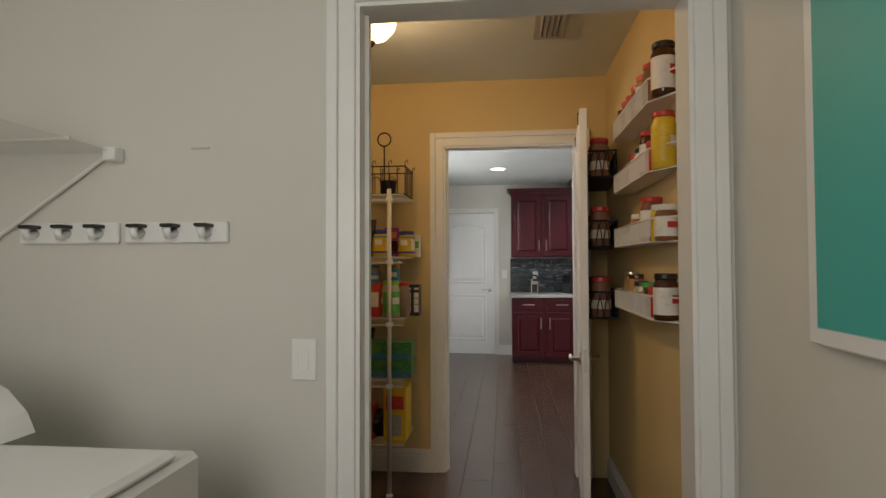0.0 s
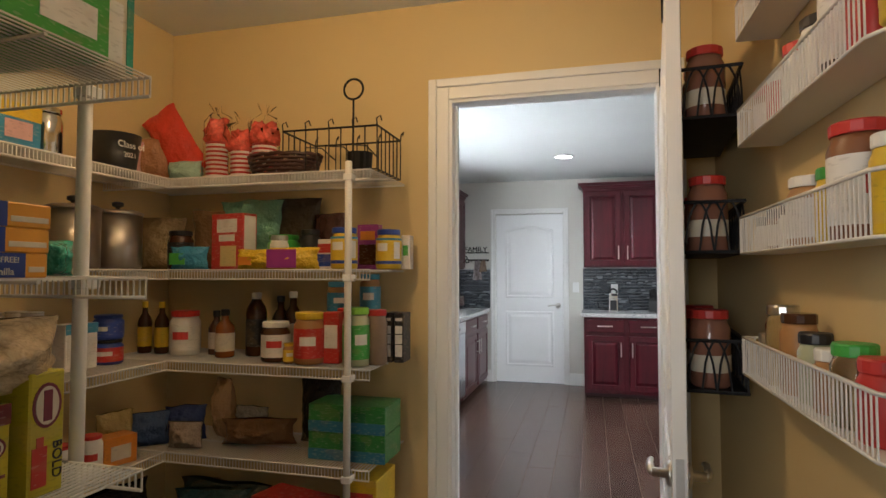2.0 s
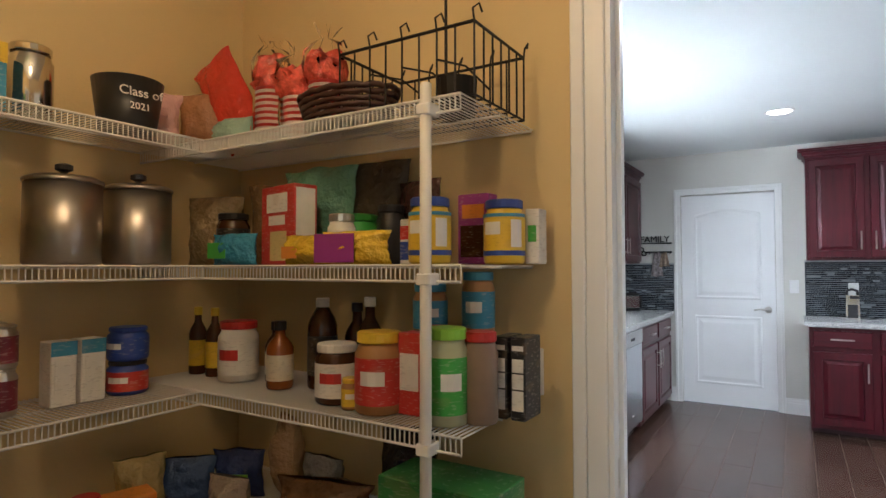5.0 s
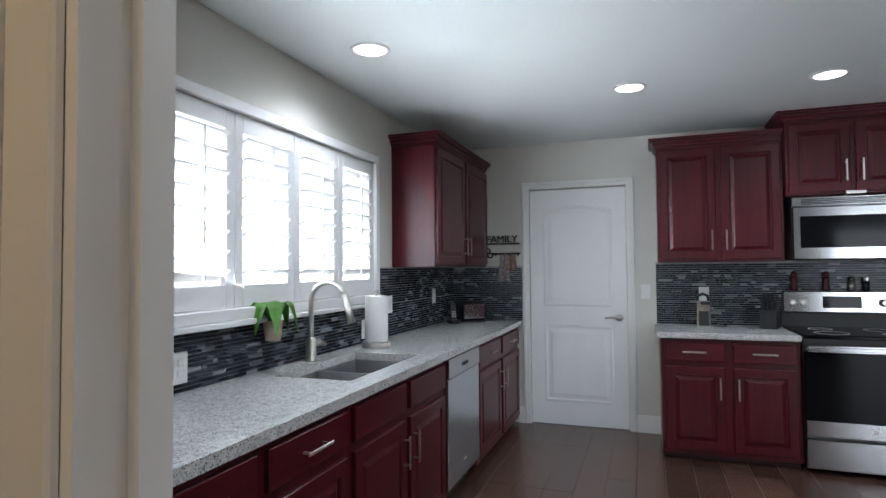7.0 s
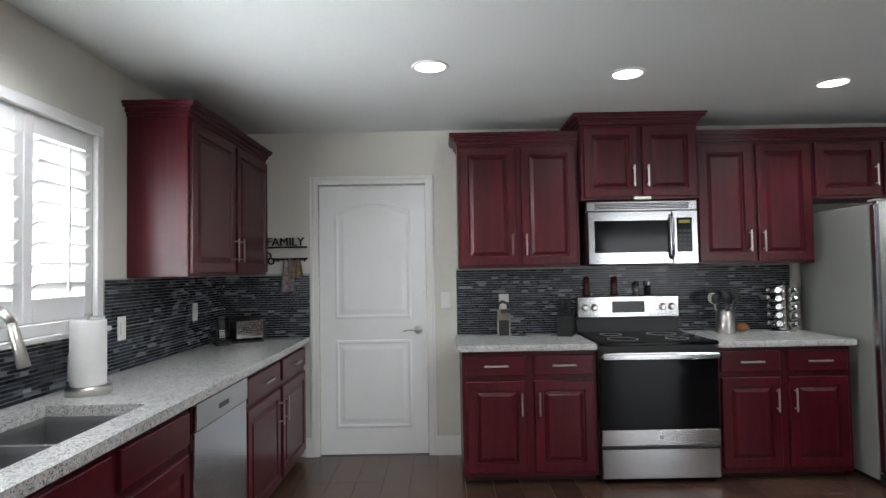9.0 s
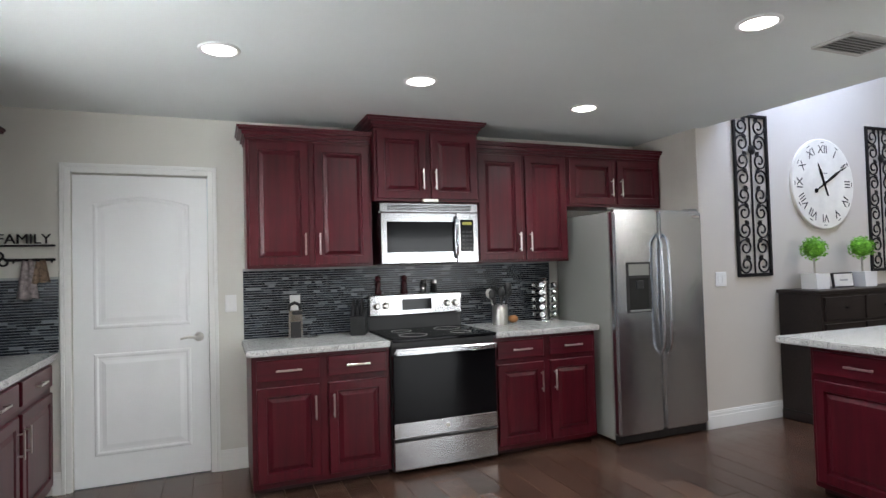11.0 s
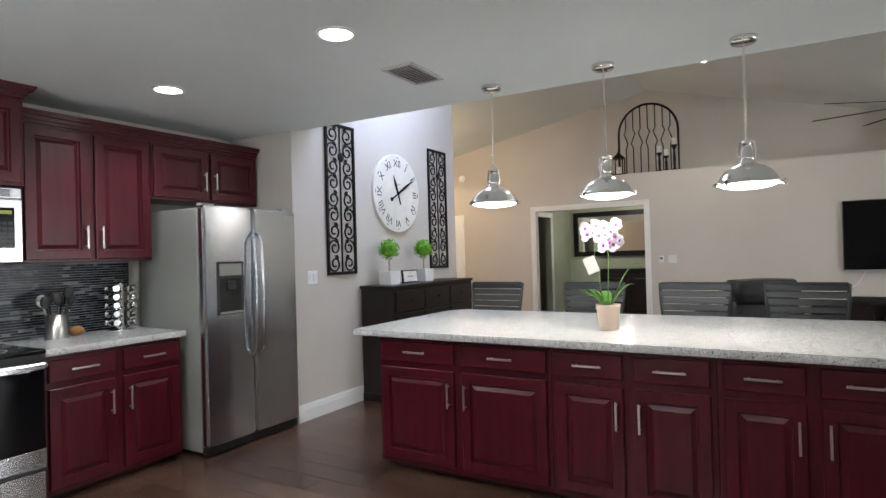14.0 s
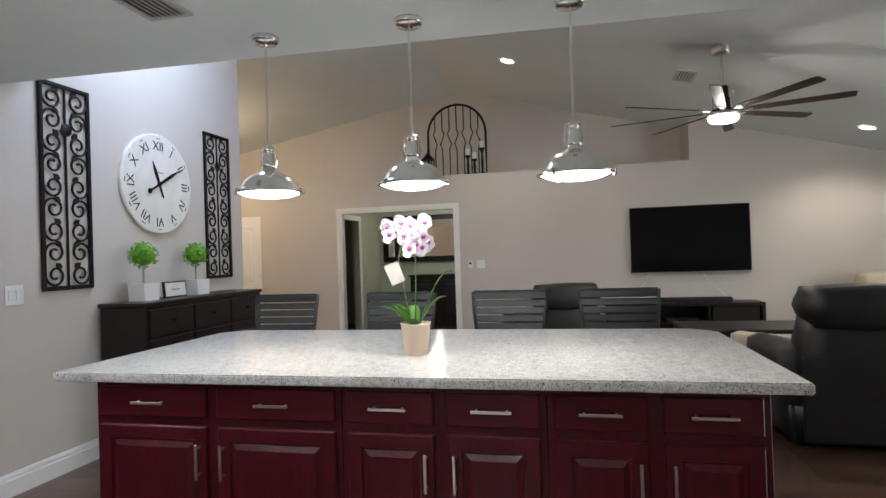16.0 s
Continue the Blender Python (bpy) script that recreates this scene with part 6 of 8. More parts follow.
# laundry
for a in (-1.47, -1.125):
    t = thing("hook_board", pose(a, 1.2595, 1.385), "white board with three black and white hooks", "hook board", "hook boards")
    part("board", box(0, -0.016, -0.032, 0.325, 0, 0.032, 0.004), M_WHITE, t)
    for k in range(3):
        x = 0.055 + k * 0.105
        part("hook", tube([(x, -0.016, 0.0), (x, -0.05, -0.012), (x, -0.058, 0.012)], [0.014, 0.011, 0.012], None, 10), M_WHITE, t, "rounded white hook", None, True)
        part("hook_cap", box(x - 0.02, -0.064, 0.014, x + 0.02, -0.016, 0.024, 0.003), BLACKP, t, "dark hook cap")
solid("wall_anchor", box(-0.92, 1.252, 1.635, -0.865, 1.2595, 1.64), M_GRATE, "small metal slot in the laundry wall", "anchor")
wm = thing("washing_machine", pose(-1.0, 0.72, 0), "white top-load washing machine with rear console", "washing machine")
part("body", box(-0.69, -0.6, 0.02, 0.36, 0.1, 0.89, 0.012), M_WASHER, wm)
part("lid", box(-0.685, -0.595, 0.8905, 0.355, 0.02, 0.915, 0.01), M_WASHER, wm)
part("console", prism([(-0.69, 0.9155), (-0.03, 0.9155), (-0.05, 0.96), (-0.1, 1.01), (-0.18, 1.045), (-0.3, 1.06), (-0.69, 1.07)], -0.6, 0.1), M_WASHER, wm, "white console")
part("dial", rings([(0.03, 0), (0.028, 0.018)], 20), M_NICKEL, wm, "", pose(-0.075, -0.25, 0.985, 0, 45, 0))
part("front_door", rings([(0.2, 0), (0.2, 0.02), (0.16, 0.03)], 28), M_WASHER, wm, "", pose(0.362, -0.25, 0.5, 0, 90, 0), True)
sh = thing("wire_shelf", pose(-1.706, 1.05, 1.63), "white wire shelf with a brace in the laundry", "wire shelf")
part("front_rail", rod((0, 0, 0), (0.56, 0, 0), 0.006), M_WIRE, sh)
bm = bmesh.new()
for i in range(40):
    box(0.56 * i / 40, -0.4, -0.0013, 0.56 * i / 40 + 0.0026, 0.2, 0.0013, 0, bm)
part("wire_grid", bm, M_WIRE, sh)
part("brace", rod((0.54, 0.19, 0), (0.1, 0.19, -0.3), 0.007), M_WIRE, sh)
part("brace_clip", box(0.53, 0.16, -0.03, 0.57, 0.205, 0.01, 0.003), M_WHITE, sh)
pic = thing("framed_print", pose(0.6285, 0.835, 1.13, 0, 0, -90), "teal framed print in a white frame", "picture")
part("frame", box(0, -0.025, 0, 0.6, 0, 0.72, 0.004), M_WHITE, pic)
part("print", box(0.035, -0.0265, 0.035, 0.565, -0.0253, 0.685), M_TEAL, pic, "teal print")
part("border", box(0.033, -0.0258, 0.033, 0.567, -0.0252, 0.687), tint("pale_aqua", (0.3, 0.6, 0.62)), pic, "pale aqua edge")


# kitchen: things on the counters and walls
M_CHROME = tint("chrome", (0.7, 0.7, 0.7), 0.12, 1.0)
pt = thing("paper_towel_holder", pose(-1.5, 5.98, CT), "white paper towel roll on a steel stand", "paper towel")
part("base", rings([(0.085, 0), (0.085, 0.03), (0.078, 0.036)], 28), M_NICKEL, pt, "brushed steel base", None, True)
part("roll", rings([(0.022, 0.037), (0.066, 0.037), (0.068, 0.042), (0.068, 0.3), (0.066, 0.305), (0.022, 0.305)], 32), M_PAPER, pt, "white paper roll", None, True)
part("rod", rings([(0.006, 0.03), (0.006, 0.32), (0.016, 0.322), (0.016, 0.335), (0.005, 0.34)], 14), M_NICKEL, pt)
out = switch_plate(XW + 0.013, 6.5, 1.11, 90, 1, "white rocker switch on the mosaic backsplash")
switch_plate(XW + 0.013, 7.36, 1.13, 90, 1, "white wall outlet on the mosaic backsplash", True)
switch_plate(XW + 0.013, 6.12, 0.98, 90, 1, "white wall outlet behind the paper towel", True)
switch_plate(XW + 0.013, 4.6, 0.985, 90, 2, "white double outlet plate on the mosaic backsplash", True)
switch_plate(XW + 0.013, 4.3, 1.13, 90, 1, "white rocker switch on the mosaic backsplash")
switch_plate(0.44, YN - 0.013, 1.13, 0, 1, "white wall outlet above the counter", True)
switch_plate(2.6, YN - 0.001, 1.1, 0, 1, "white wall outlet beside the backsplash", True)
tst = thing("toaster", pose(-1.42, 7.68, CT, 0, 0, 32), "black and steel two-slice toaster", "toaster")
part("body", box(-0.12, -0.08, 0.012, 0.12, 0.08, 0.18, 0.03, None, 4), M_BLACK, tst, "", None, True)
part("side_panel", box(-0.09, -0.083, 0.035, 0.09, -0.0805, 0.155, 0.001), M_CHROME, tst, "mirror steel panel")
# Dark strips laid on top imitate the shade inside the bread slots.
for s in (-0.03, 0.03):
    part("slot", box(-0.085, s - 0.013, 0.1805, 0.085, s + 0.013, 0.1815), M_HOLLOW_SHADE, tst)
part("lever", box(0.12, -0.012, 0.1, 0.14, 0.012, 0.115, 0.003), M_BLACK, tst)
part("feet", box(-0.1, -0.06, 0, 0.1, 0.06, 0.0125), M_BLACK, tst)
ph = thing("cordless_phone", pose(-1.53, 7.5, CT, 0, 0, 40), "black cordless phone standing in its cradle", "phone")
part("cradle", box(-0.045, -0.05, 0, 0.045, 0.05, 0.03, 0.008), M_BLACK, ph)
part("handset", box(-0.026, -0.014, 0.0, 0.026, 0.014, 0.16, 0.008), M_BLACK, ph, "black handset", pose(0, 0, 0.02, -12))
for r in range(4):
    for c in range(3):
        part("key", box(-0.018 + c * 0.013, -0.0155, 0.03 + r * 0.014, -0.009 + c * 0.013, -0.0142, 0.04 + r * 0.014), LABEL, ph, "", pose(0, 0, 0.02, -12))
# hanging plant in the window: a small pot with strap leaves
pl = thing("hanging_plant", pose(-1.6, 5.12, 1.13), "green strap-leaved plant in a small tan pot at the window", "plant")
part("pot", rings([(0.03, -0.1), (0.035, -0.095), (0.045, -0.01), (0.04, -0.01)], 18), M_TAN, pl, "", None, True)
RP = random.Random(7)
for k in range(6):
    a = k * 1.05 - 1.6 + RP.uniform(-0.3, 0.3)
    ln, wd = RP.uniform(0.14, 0.2), RP.uniform(0.04, 0.055)
    bm = bmesh.new()
    prev = None
    for q in range(7):
        u = q / 6
        r, z = 0.02 + ln * u * 0.6, 0.12 * math.sin(u * 2.6) - 0.12 * u * u
        hw = wd * math.sin(math.pi * (0.12 + 0.86 * u)) * 0.9
        row = [bm.verts.new((r, -hw, z + 0.004)), bm.verts.new((r, 0, z - 0.004)), bm.verts.new((r, hw, z + 0.004))]
        if prev:
            for c in range(2):
                bm.faces.new((prev[c], prev[c + 1], row[c + 1], row[c]))
        prev = row
    bmesh.ops.solidify(bm, geom=bm.faces[:], thickness=0.0015)
    part("leaf", bm, M_LEAF, pl, "", pose(0, 0, -0.01, 0, 0, math.degrees(a)), True)
# FAMILY sign, key rack and cloths on the door wall
sg = thing("family_sign", pose(-1.2, YN - 0.001, 1.575), "black wooden FAMILY word sign on a bar", "sign")
part("bar", box(-0.165, -0.03, -0.012, 0.165, 0, 0.0, 0.002), M_IRON, sg)
lettering("FAMILY", 0.088, M_IRON, sg, pose(0, -0.014, 0.033, 90, 0, 0), "letters", "black block letters", 0.008)
ky = thing("key_rack", pose(-1.2, YN - 0.001, 1.48), "black key-shaped hook rail", "key rack")
part("rail", tube([(-0.1, -0.012, 0), (0.165, -0.012, 0)], 0.009, None, 10), M_IRON, ky)
bm = bmesh.new()
for k in range(3):
    a = math.pi / 2 + k * math.pi * 2 / 3
    tube([(-0.13 + 0.026 * math.cos(a) + 0.022 * math.cos(t), -0.012, 0.026 * math.sin(a) + 0.022 * math.sin(t)) for t in [2 * math.pi * q / 14 for q in range(15)]], 0.007, bm, 6)
part("bow", bm, M_IRON, ky, "looped key head")
for x in (-0.05, 0.03, 0.1, 0.15):
    part("hook", tube([(x, -0.012, 0), (x, -0.03, -0.02), (x, -0.045, -0.012)], 0.004, None, 6), M_IRON, ky)


def cloth(x, z0, w, h, mat, label, seed):
    t = thing("hanging_cloth", pose(x, YN - 0.05, z0), label, "cloth")
    bm = bmesh.new()
    g = [[bm.verts.new(((i / 8 - 0.5) * w * (0.5 + 0.5 * j / 10), 0.012 * math.sin(i * 1.6 + seed) + 0.006 * noise.noise((i, j, seed)), -h * j / 10 - 0.02 * noise.noise((i * 0.4, seed, 0)))) for i in range(9)] for j in range(11)]
    for j in range(10):
        for i in range(8):
            bm.faces.new((g[j][i], g[j + 1][i], g[j + 1][i + 1], g[j][i + 1]))
    bmesh.ops.solidify(bm, geom=bm.faces[:], thickness=0.006)
    part("fabric", bm, mat, t, "", None, True)


cloth(-1.175, 1.475, 0.12, 0.24, paint("print_cloth", (0.42, 0.36, 0.36), 0.9, var=0.5, scale=40), "patterned oven mitt hanging from a hook", 2)
cloth(-1.1, 1.475, 0.1, 0.14, paint("tan_cloth", (0.36, 0.26, 0.19), 0.9, var=0.5, scale=50), "tan patterned pot holder hanging from a hook", 5)
# range wall goods
op = thing("can_opener", pose(0.42, 7.76, CT), "black and silver electric can opener", "can opener")
part("body", prism([(-0.05, 0), (0.05, 0), (0.045, 0.2), (-0.045, 0.2)], -0.05, 0.05), M_CHROME, op, "silver case")
part("front", box(-0.035, -0.054, 0.01, 0.035, -0.0505, 0.12), M_BLACK, op, "black front panel")
part("handle", tube([(-0.04, 0, 0.2), (-0.035, 0, 0.235), (0, 0, 0.25), (0.035, 0, 0.235), (0.04, 0, 0.2)], 0.012, None, 10), M_BLACK, op, "black top handle", None, True)
part("lever", box(-0.02, -0.065, 0.17, 0.045, -0.051, 0.195, 0.004), M_BLACK, op)
cord = solid("power_cord", tube([(0.47, 7.78, CT + 0.004), (0.52, 7.74, CT + 0.004), (0.58, 7.76, CT + 0.004), (0.6, 7.82, CT + 0.004), (0.55, 7.84, CT + 0.006), (0.5, 7.86, CT + 0.03)], 0.003, None, 6), M_BLACK, "thin black power cord on the counter", "cord")
kb = thing("knife_block", pose(0.87, 7.72, CT, 0, 0, -20), "black knife block full of knives", "knife block")
bm = prism([(-0.07, 0), (0.085, 0), (0.1, 0.05), (0.0, 0.2), (-0.085, 0.13)], -0.055, 0.055)
bmesh.ops.bevel(bm, geom=list(bm.edges), offset=0.006, segments=2, affect="EDGES")
part("block", bm, M_BLACK, kb, "slanted black block", pose(0, 0, 0, 0, 0, 90))
for i in range(3):
    for j in range(3):
        part("knife_handle", box(-0.009, -0.006, 0, 0.009, 0.006, 0.09, 0.003), M_BLACK, kb, "", pose(-0.03 + i * 0.03, -0.06 + j * 0.032, 0.14 + 0.022 * j, 28 + 3 * j, 0, 0))
ut = thing("utensil_crock", pose(2.02, 7.72, CT), "steel crock full of black cooking utensils", "utensil holder")
part("crock", rings([(0.06, 0), (0.062, 0.003), (0.062, 0.16), (0.058, 0.16), (0.057, 0.01)], 28, None, False), M_NICKEL, ut, "brushed steel crock", None, True)
RU = random.Random(4)
for k in range(7):
    a, ln = k * 0.9, RU.uniform(0.24, 0.3)
    tip = (0.085 * math.cos(a), 0.06 * math.sin(a), ln)
    bm = rod((0.02 * math.cos(a), 0.02 * math.sin(a), 0.01), tip, 0.006)
    merge(bm, rings([(0.008, -0.04), (0.03, -0.02), (0.034, 0.01), (0.022, 0.035), (0.005, 0.04)], 12), Matrix.Translation(tip) @ Matrix.Diagonal((1, 0.3, 1, 1)))
    part("utensil", bm, M_BLACK if k != 3 else LABEL, ut, "", None, True)
ap = thing("wooden_pig", pose(2.17, 7.78, CT), "small round wooden ornament beside the crock", "ornament")
bm = bmesh.new()
bmesh.ops.create_icosphere(bm, subdivisions=3, radius=0.035)
for v in bm.verts:
    v.co = Vector((v.co.x * 1.3, v.co.y, v.co.z * 0.9 + 0.032))
part("body", bm, tint("light_wood", (0.34, 0.15, 0.05), 0.5), ap, "", None, True)
sp = thing("spice_carousel", pose(2.45, 7.74, CT), "chrome revolving rack of spice jars", "spice carousel")
part("base", rings([(0.085, 0), (0.085, 0.012), (0.02, 0.018)], 24), M_CHROME, sp, "", None, True)
part("post", rod((0, 0, 0.015), (0, 0, 0.33), 0.035, None, 12), M_CHROME, sp)
part("top_knob", rings([(0.01, 0.33), (0.01, 0.34), (0.02, 0.345), (0.012, 0.36)], 12), M_CHROME, sp)
for lev in range(5):
    for k in range(4):
        a = math.pi / 4 + k * math.pi / 2
        m = pose(0.0, 0, 0.05 + lev * 0.06, 0, 0, math.degrees(a)) @ pose(0.04, 0, 0, 0, 76, 0)
        j = part("jar", rings([(0.02, 0), (0.022, 0.003), (0.022, 0.045)], 12), CLEAR, sp, "small spice jar", m, True)
        part("lid", rings([(0.023, 0.0455), (0.023, 0.058), (0.02, 0.06)], 12), M_CHROME, j, "steel lid")
# mills and shakers on the range's ledge
for k, (x, h, mat) in enumerate(((1.06, 0.13, M_CHERRY), (1.27, 0.13, M_CHERRY))):
    t = thing("pepper_mill", pose(x, 7.87, 1.166), "dark turned wooden pepper mill on the range ledge", "pepper mill", "pepper mills")
    part("body", rings([(0.026, 0), (0.026, 0.02), (0.018, 0.05), (0.024, 0.08), (0.016, 0.1)], 16), mat, t, "", None, True)
    part("top", rings([(0.016, 0.1), (0.022, 0.115), (0.018, 0.135), (0.006, 0.142)], 16), mat, t, "", None, True)
for x in (1.43, 1.52):
    t = thing("salt_shaker", pose(x, 7.87, 1.166), "glass and steel shaker on the range ledge", "shaker", "shakers")
    part("body", rings([(0.02, 0), (0.02, 0.07)], 14), M_NICKEL if x < 1.5 else M_BLACK, t, "", None, True)
    part("cap", rings([(0.021, 0.0705), (0.021, 0.095), (0.015, 0.1)], 14), M_BLACK if x < 1.5 else M_NICKEL, t)
tmr = thing("magnetic_timer", pose(1.36, 7.484, 1.846), "small silver clip on the microwave top", "clip")
part("body", box(-0.06, -0.016, -0.012, 0.06, 0.014, 0.014, 0.004), M_NICKEL, tmr)
for k in range(4):
    part("button", rings([(0.005, 0), (0.005, 0.003)], 10), LABEL, tmr, "", pose(-0.036 + k * 0.024, -0.016, 0.001, 90))

# island: the orchid
orc = thing("orchid", pose(3.55, 4.56, CT + 0.006), "pink and white orchid in a blush pot with a tag", "orchid")
part("pot", rings([(0.052, 0), (0.055, 0.003), (0.069, 0.14), (0.072, 0.142), (0.072, 0.15), (0.064, 0.15), (0.06, 0.12), (0.0, 0.118)], 30, None, False), M_POT, orc, "smooth blush ceramic pot", None, True)
part("moss", rings([(0.0615, 0.121), (0.045, 0.132), (0.01, 0.138)], 16), tint("moss", (0.09, 0.08, 0.03), 0.9), orc)
for k, (a, ln, up, wd) in enumerate(((-80, 0.17, 0.26, 0.036), (-70, 0.14, 0.14, 0.038), (95, 0.16, 0.1, 0.036), (70, 0.12, 0.1, 0.032), (180, 0.14, 0.05, 0.032), (20, 0.13, 0.09, 0.03), (130, 0.1, 0.11, 0.03))):
    bm = bmesh.new()
    prev = None
    for q in range(9):
        u = q / 8
        hw = wd * (math.sin(math.pi * (0.1 + 0.9 * u)) ** 0.7 if u < 1 else 0.02)
        r, z = 0.015 + ln * u, 0.13 + up * math.sin(u * 1.7)
        row = [bm.verts.new((r, -hw, z + 0.01 * (1 - u))), bm.verts.new((r, 0, z - 0.004)), bm.verts.new((r, hw, z + 0.01 * (1 - u)))]
        if prev:
            for c in range(2):
                bm.faces.new((prev[c], prev[c + 1], row[c + 1], row[c]))
        prev = row
    bmesh.ops.solidify(bm, geom=bm.faces[:], thickness=0.002)
    part("leaf", bm, M_LEAF, orc, "", pose(0, 0, 0, 0, 0, a), True)
part("stem", tube([(0, 0.0, 0.13), (0.005, -0.005, 0.3), (0.0, -0.01, 0.45), (-0.01, 0.03, 0.55), (-0.02, 0.09, 0.6), (-0.03, 0.16, 0.585)], 0.0035, None, 8), tint("stem_green", (0.12, 0.22, 0.05), 0.5), orc, "", None, True)
part("stem", tube([(0, 0.02, 0.13), (0.0, 0.05, 0.3), (-0.01, 0.07, 0.45), (0, 0.06, 0.52)], 0.003, None, 8), tint("stem_green", (0.12, 0.22, 0.05), 0.5), orc, "", None, True)


def blossom(m, k):
    for p in range(5):
        a = 72 * p + 18
        bm = bmesh.new()
        c = bm.verts.new((0, 0, 0))
        big = 1.25 if p in (0, 2) else 1.0
        ring = [bm.verts.new((0.008 + 0.031 * big * (1 - math.cos(t)) / 2, 0.019 * big * math.sin(t), 0.006 * math.sin(t * 2) + 0.007 * (1 - math.cos(t)) / 2)) for t in [2 * math.pi * (q + 0.5) / 10 for q in range(10)]]
        bm.faces.new(ring)
        bm.verts.remove(c)
        bmesh.ops.solidify(bm, geom=bm.faces[:], thickness=0.0012)
        part("petal", bm, M_PETAL, orc, "", m @ pose(0, 0, 0, 0, -8, a), False)
    part("lip", rings([(0.004, 0), (0.011, 0.008), (0.008, 0.018), (0.002, 0.02)], 10), M_PETALC, orc, "magenta flower centre", m, True)


RO = random.Random(9)
for k, (dy, dz) in enumerate(((0.13, 0.6), (0.11, 0.565), (0.055, 0.615), (0.0, 0.6), (0.035, 0.56), (-0.045, 0.58), (-0.085, 0.61), (-0.075, 0.555), (-0.03, 0.525), (-0.095, 0.53), (0.0, 0.505), (-0.06, 0.51))):
    blossom(pose(-0.03 + RO.uniform(-0.02, 0.02), dy * 0.86, 0.56 + (dz - 0.56) * 1.15, RO.uniform(-15, 15), -90 + RO.uniform(-20, 20), RO.uniform(-15, 15)), k)
part("tag", box(-0.001, -0.035, -0.05, 0.001, 0.035, 0.05), LABEL, orc, "white plant tag", pose(-0.03, 0.085, 0.385, -22, 0, 8))

# bar stools at the island
G_B = "bar stools at the island"


def stool(y):
    s = thing("bar_stool", pose(4.62, y, 0, 0, 0, -90), "dark grey metal bar stool with a slatted back", "bar stool", G_B)
    M = tint("gunmetal", (0.045, 0.048, 0.05), 0.38, 0.5)
    part("seat", box(-0.2, -0.2, 0.62, 0.2, 0.19, 0.655, 0.015, None, 2), M, s)
    for sx in (-1, 1):
        part("leg", tube([(sx * 0.18, -0.17, 0.63), (sx * 0.21, -0.21, 0.0)], 0.014, None, 8), M, s)
        part("leg", tube([(sx * 0.2, 0.17, 0.63), (sx * 0.215, 0.22, 0.0)], 0.014, None, 8), M, s)
        part("back_post", tube([(sx * 0.205, 0.18, 0.63), (sx * 0.24, 0.21, 0.95), (sx * 0.248, 0.235, 1.095)], 0.013, None, 8), M, s)
    n = 5
    for k in range(n):
        z = 0.84 + k * 0.052
        wd = 0.2 + 0.04 * (z - 0.63) / 0.4 + 0.008
        part("slat", box(-wd, 0.0, 0.0, wd, 0.014, 0.045, 0.003), M, s, "", pose(0, 0.192 + 0.09 * (z - 0.85), z, -9))
    part("top_rail", box(-0.25, 0.22, 1.085, 0.25, 0.25, 1.105, 0.008, None, 2), M, s)
    for a, b in (((-0.2, -0.19, 0.22), (0.2, -0.19, 0.22)), ((-0.2, 0.205, 0.22), (0.2, 0.205, 0.22)), ((-0.2, -0.19, 0.3), (-0.21, 0.205, 0.3)), ((0.2, -0.19, 0.3), (0.21, 0.205, 0.3))):
        part("stretcher", rod(a, b, 0.009), M, s)
    return s


first = stool(5.91)
for y in (5.02, 4.25, 3.53):
    copy_thing(first, pose(4.62, y, 0, 0, 0, -90))


# dining wall: sideboard, clock, iron panels
sb = thing("sideboard", pose(4.38, 6.74, 0), "espresso wood sideboard against the clock wall", "sideboard")
part("body", box(0.02, 0.015, 0.08, 1.54, 0.39, 1.06, 0.003), M_ESPRESSO, sb)
part("top", box(0, 0, 1.0605, 1.56, 0.395, 1.09, 0.004), M_ESPRESSO, sb)
part("plinth", box(0.01, 0.005, 0, 1.55, 0.39, 0.0795, 0.004), M_ESPRESSO, sb)
for k in range(3):
    d = part("door", panelled(0.48, 0.72, 0.018, 0.06, True), M_ESPRESSO, sb, "", pose(0.045 + k * 0.495, 0.014, 0.1))
    part("handle", rings([(0.008, 0), (0.012, 0.02)], 12), M_IRON, d, "", pose(0.43, -0.019, 0.4, 90))
    d = part("drawer", panelled(0.48, 0.19, 0.018, 0.03, False), M_ESPRESSO, sb, "", pose(0.045 + k * 0.495, 0.014, 0.845))
    part("handle", rings([(0.008, 0), (0.014, 0.022)], 12), M_IRON, d, "round dark knob", pose(0.24, -0.019, 0.1, 90))


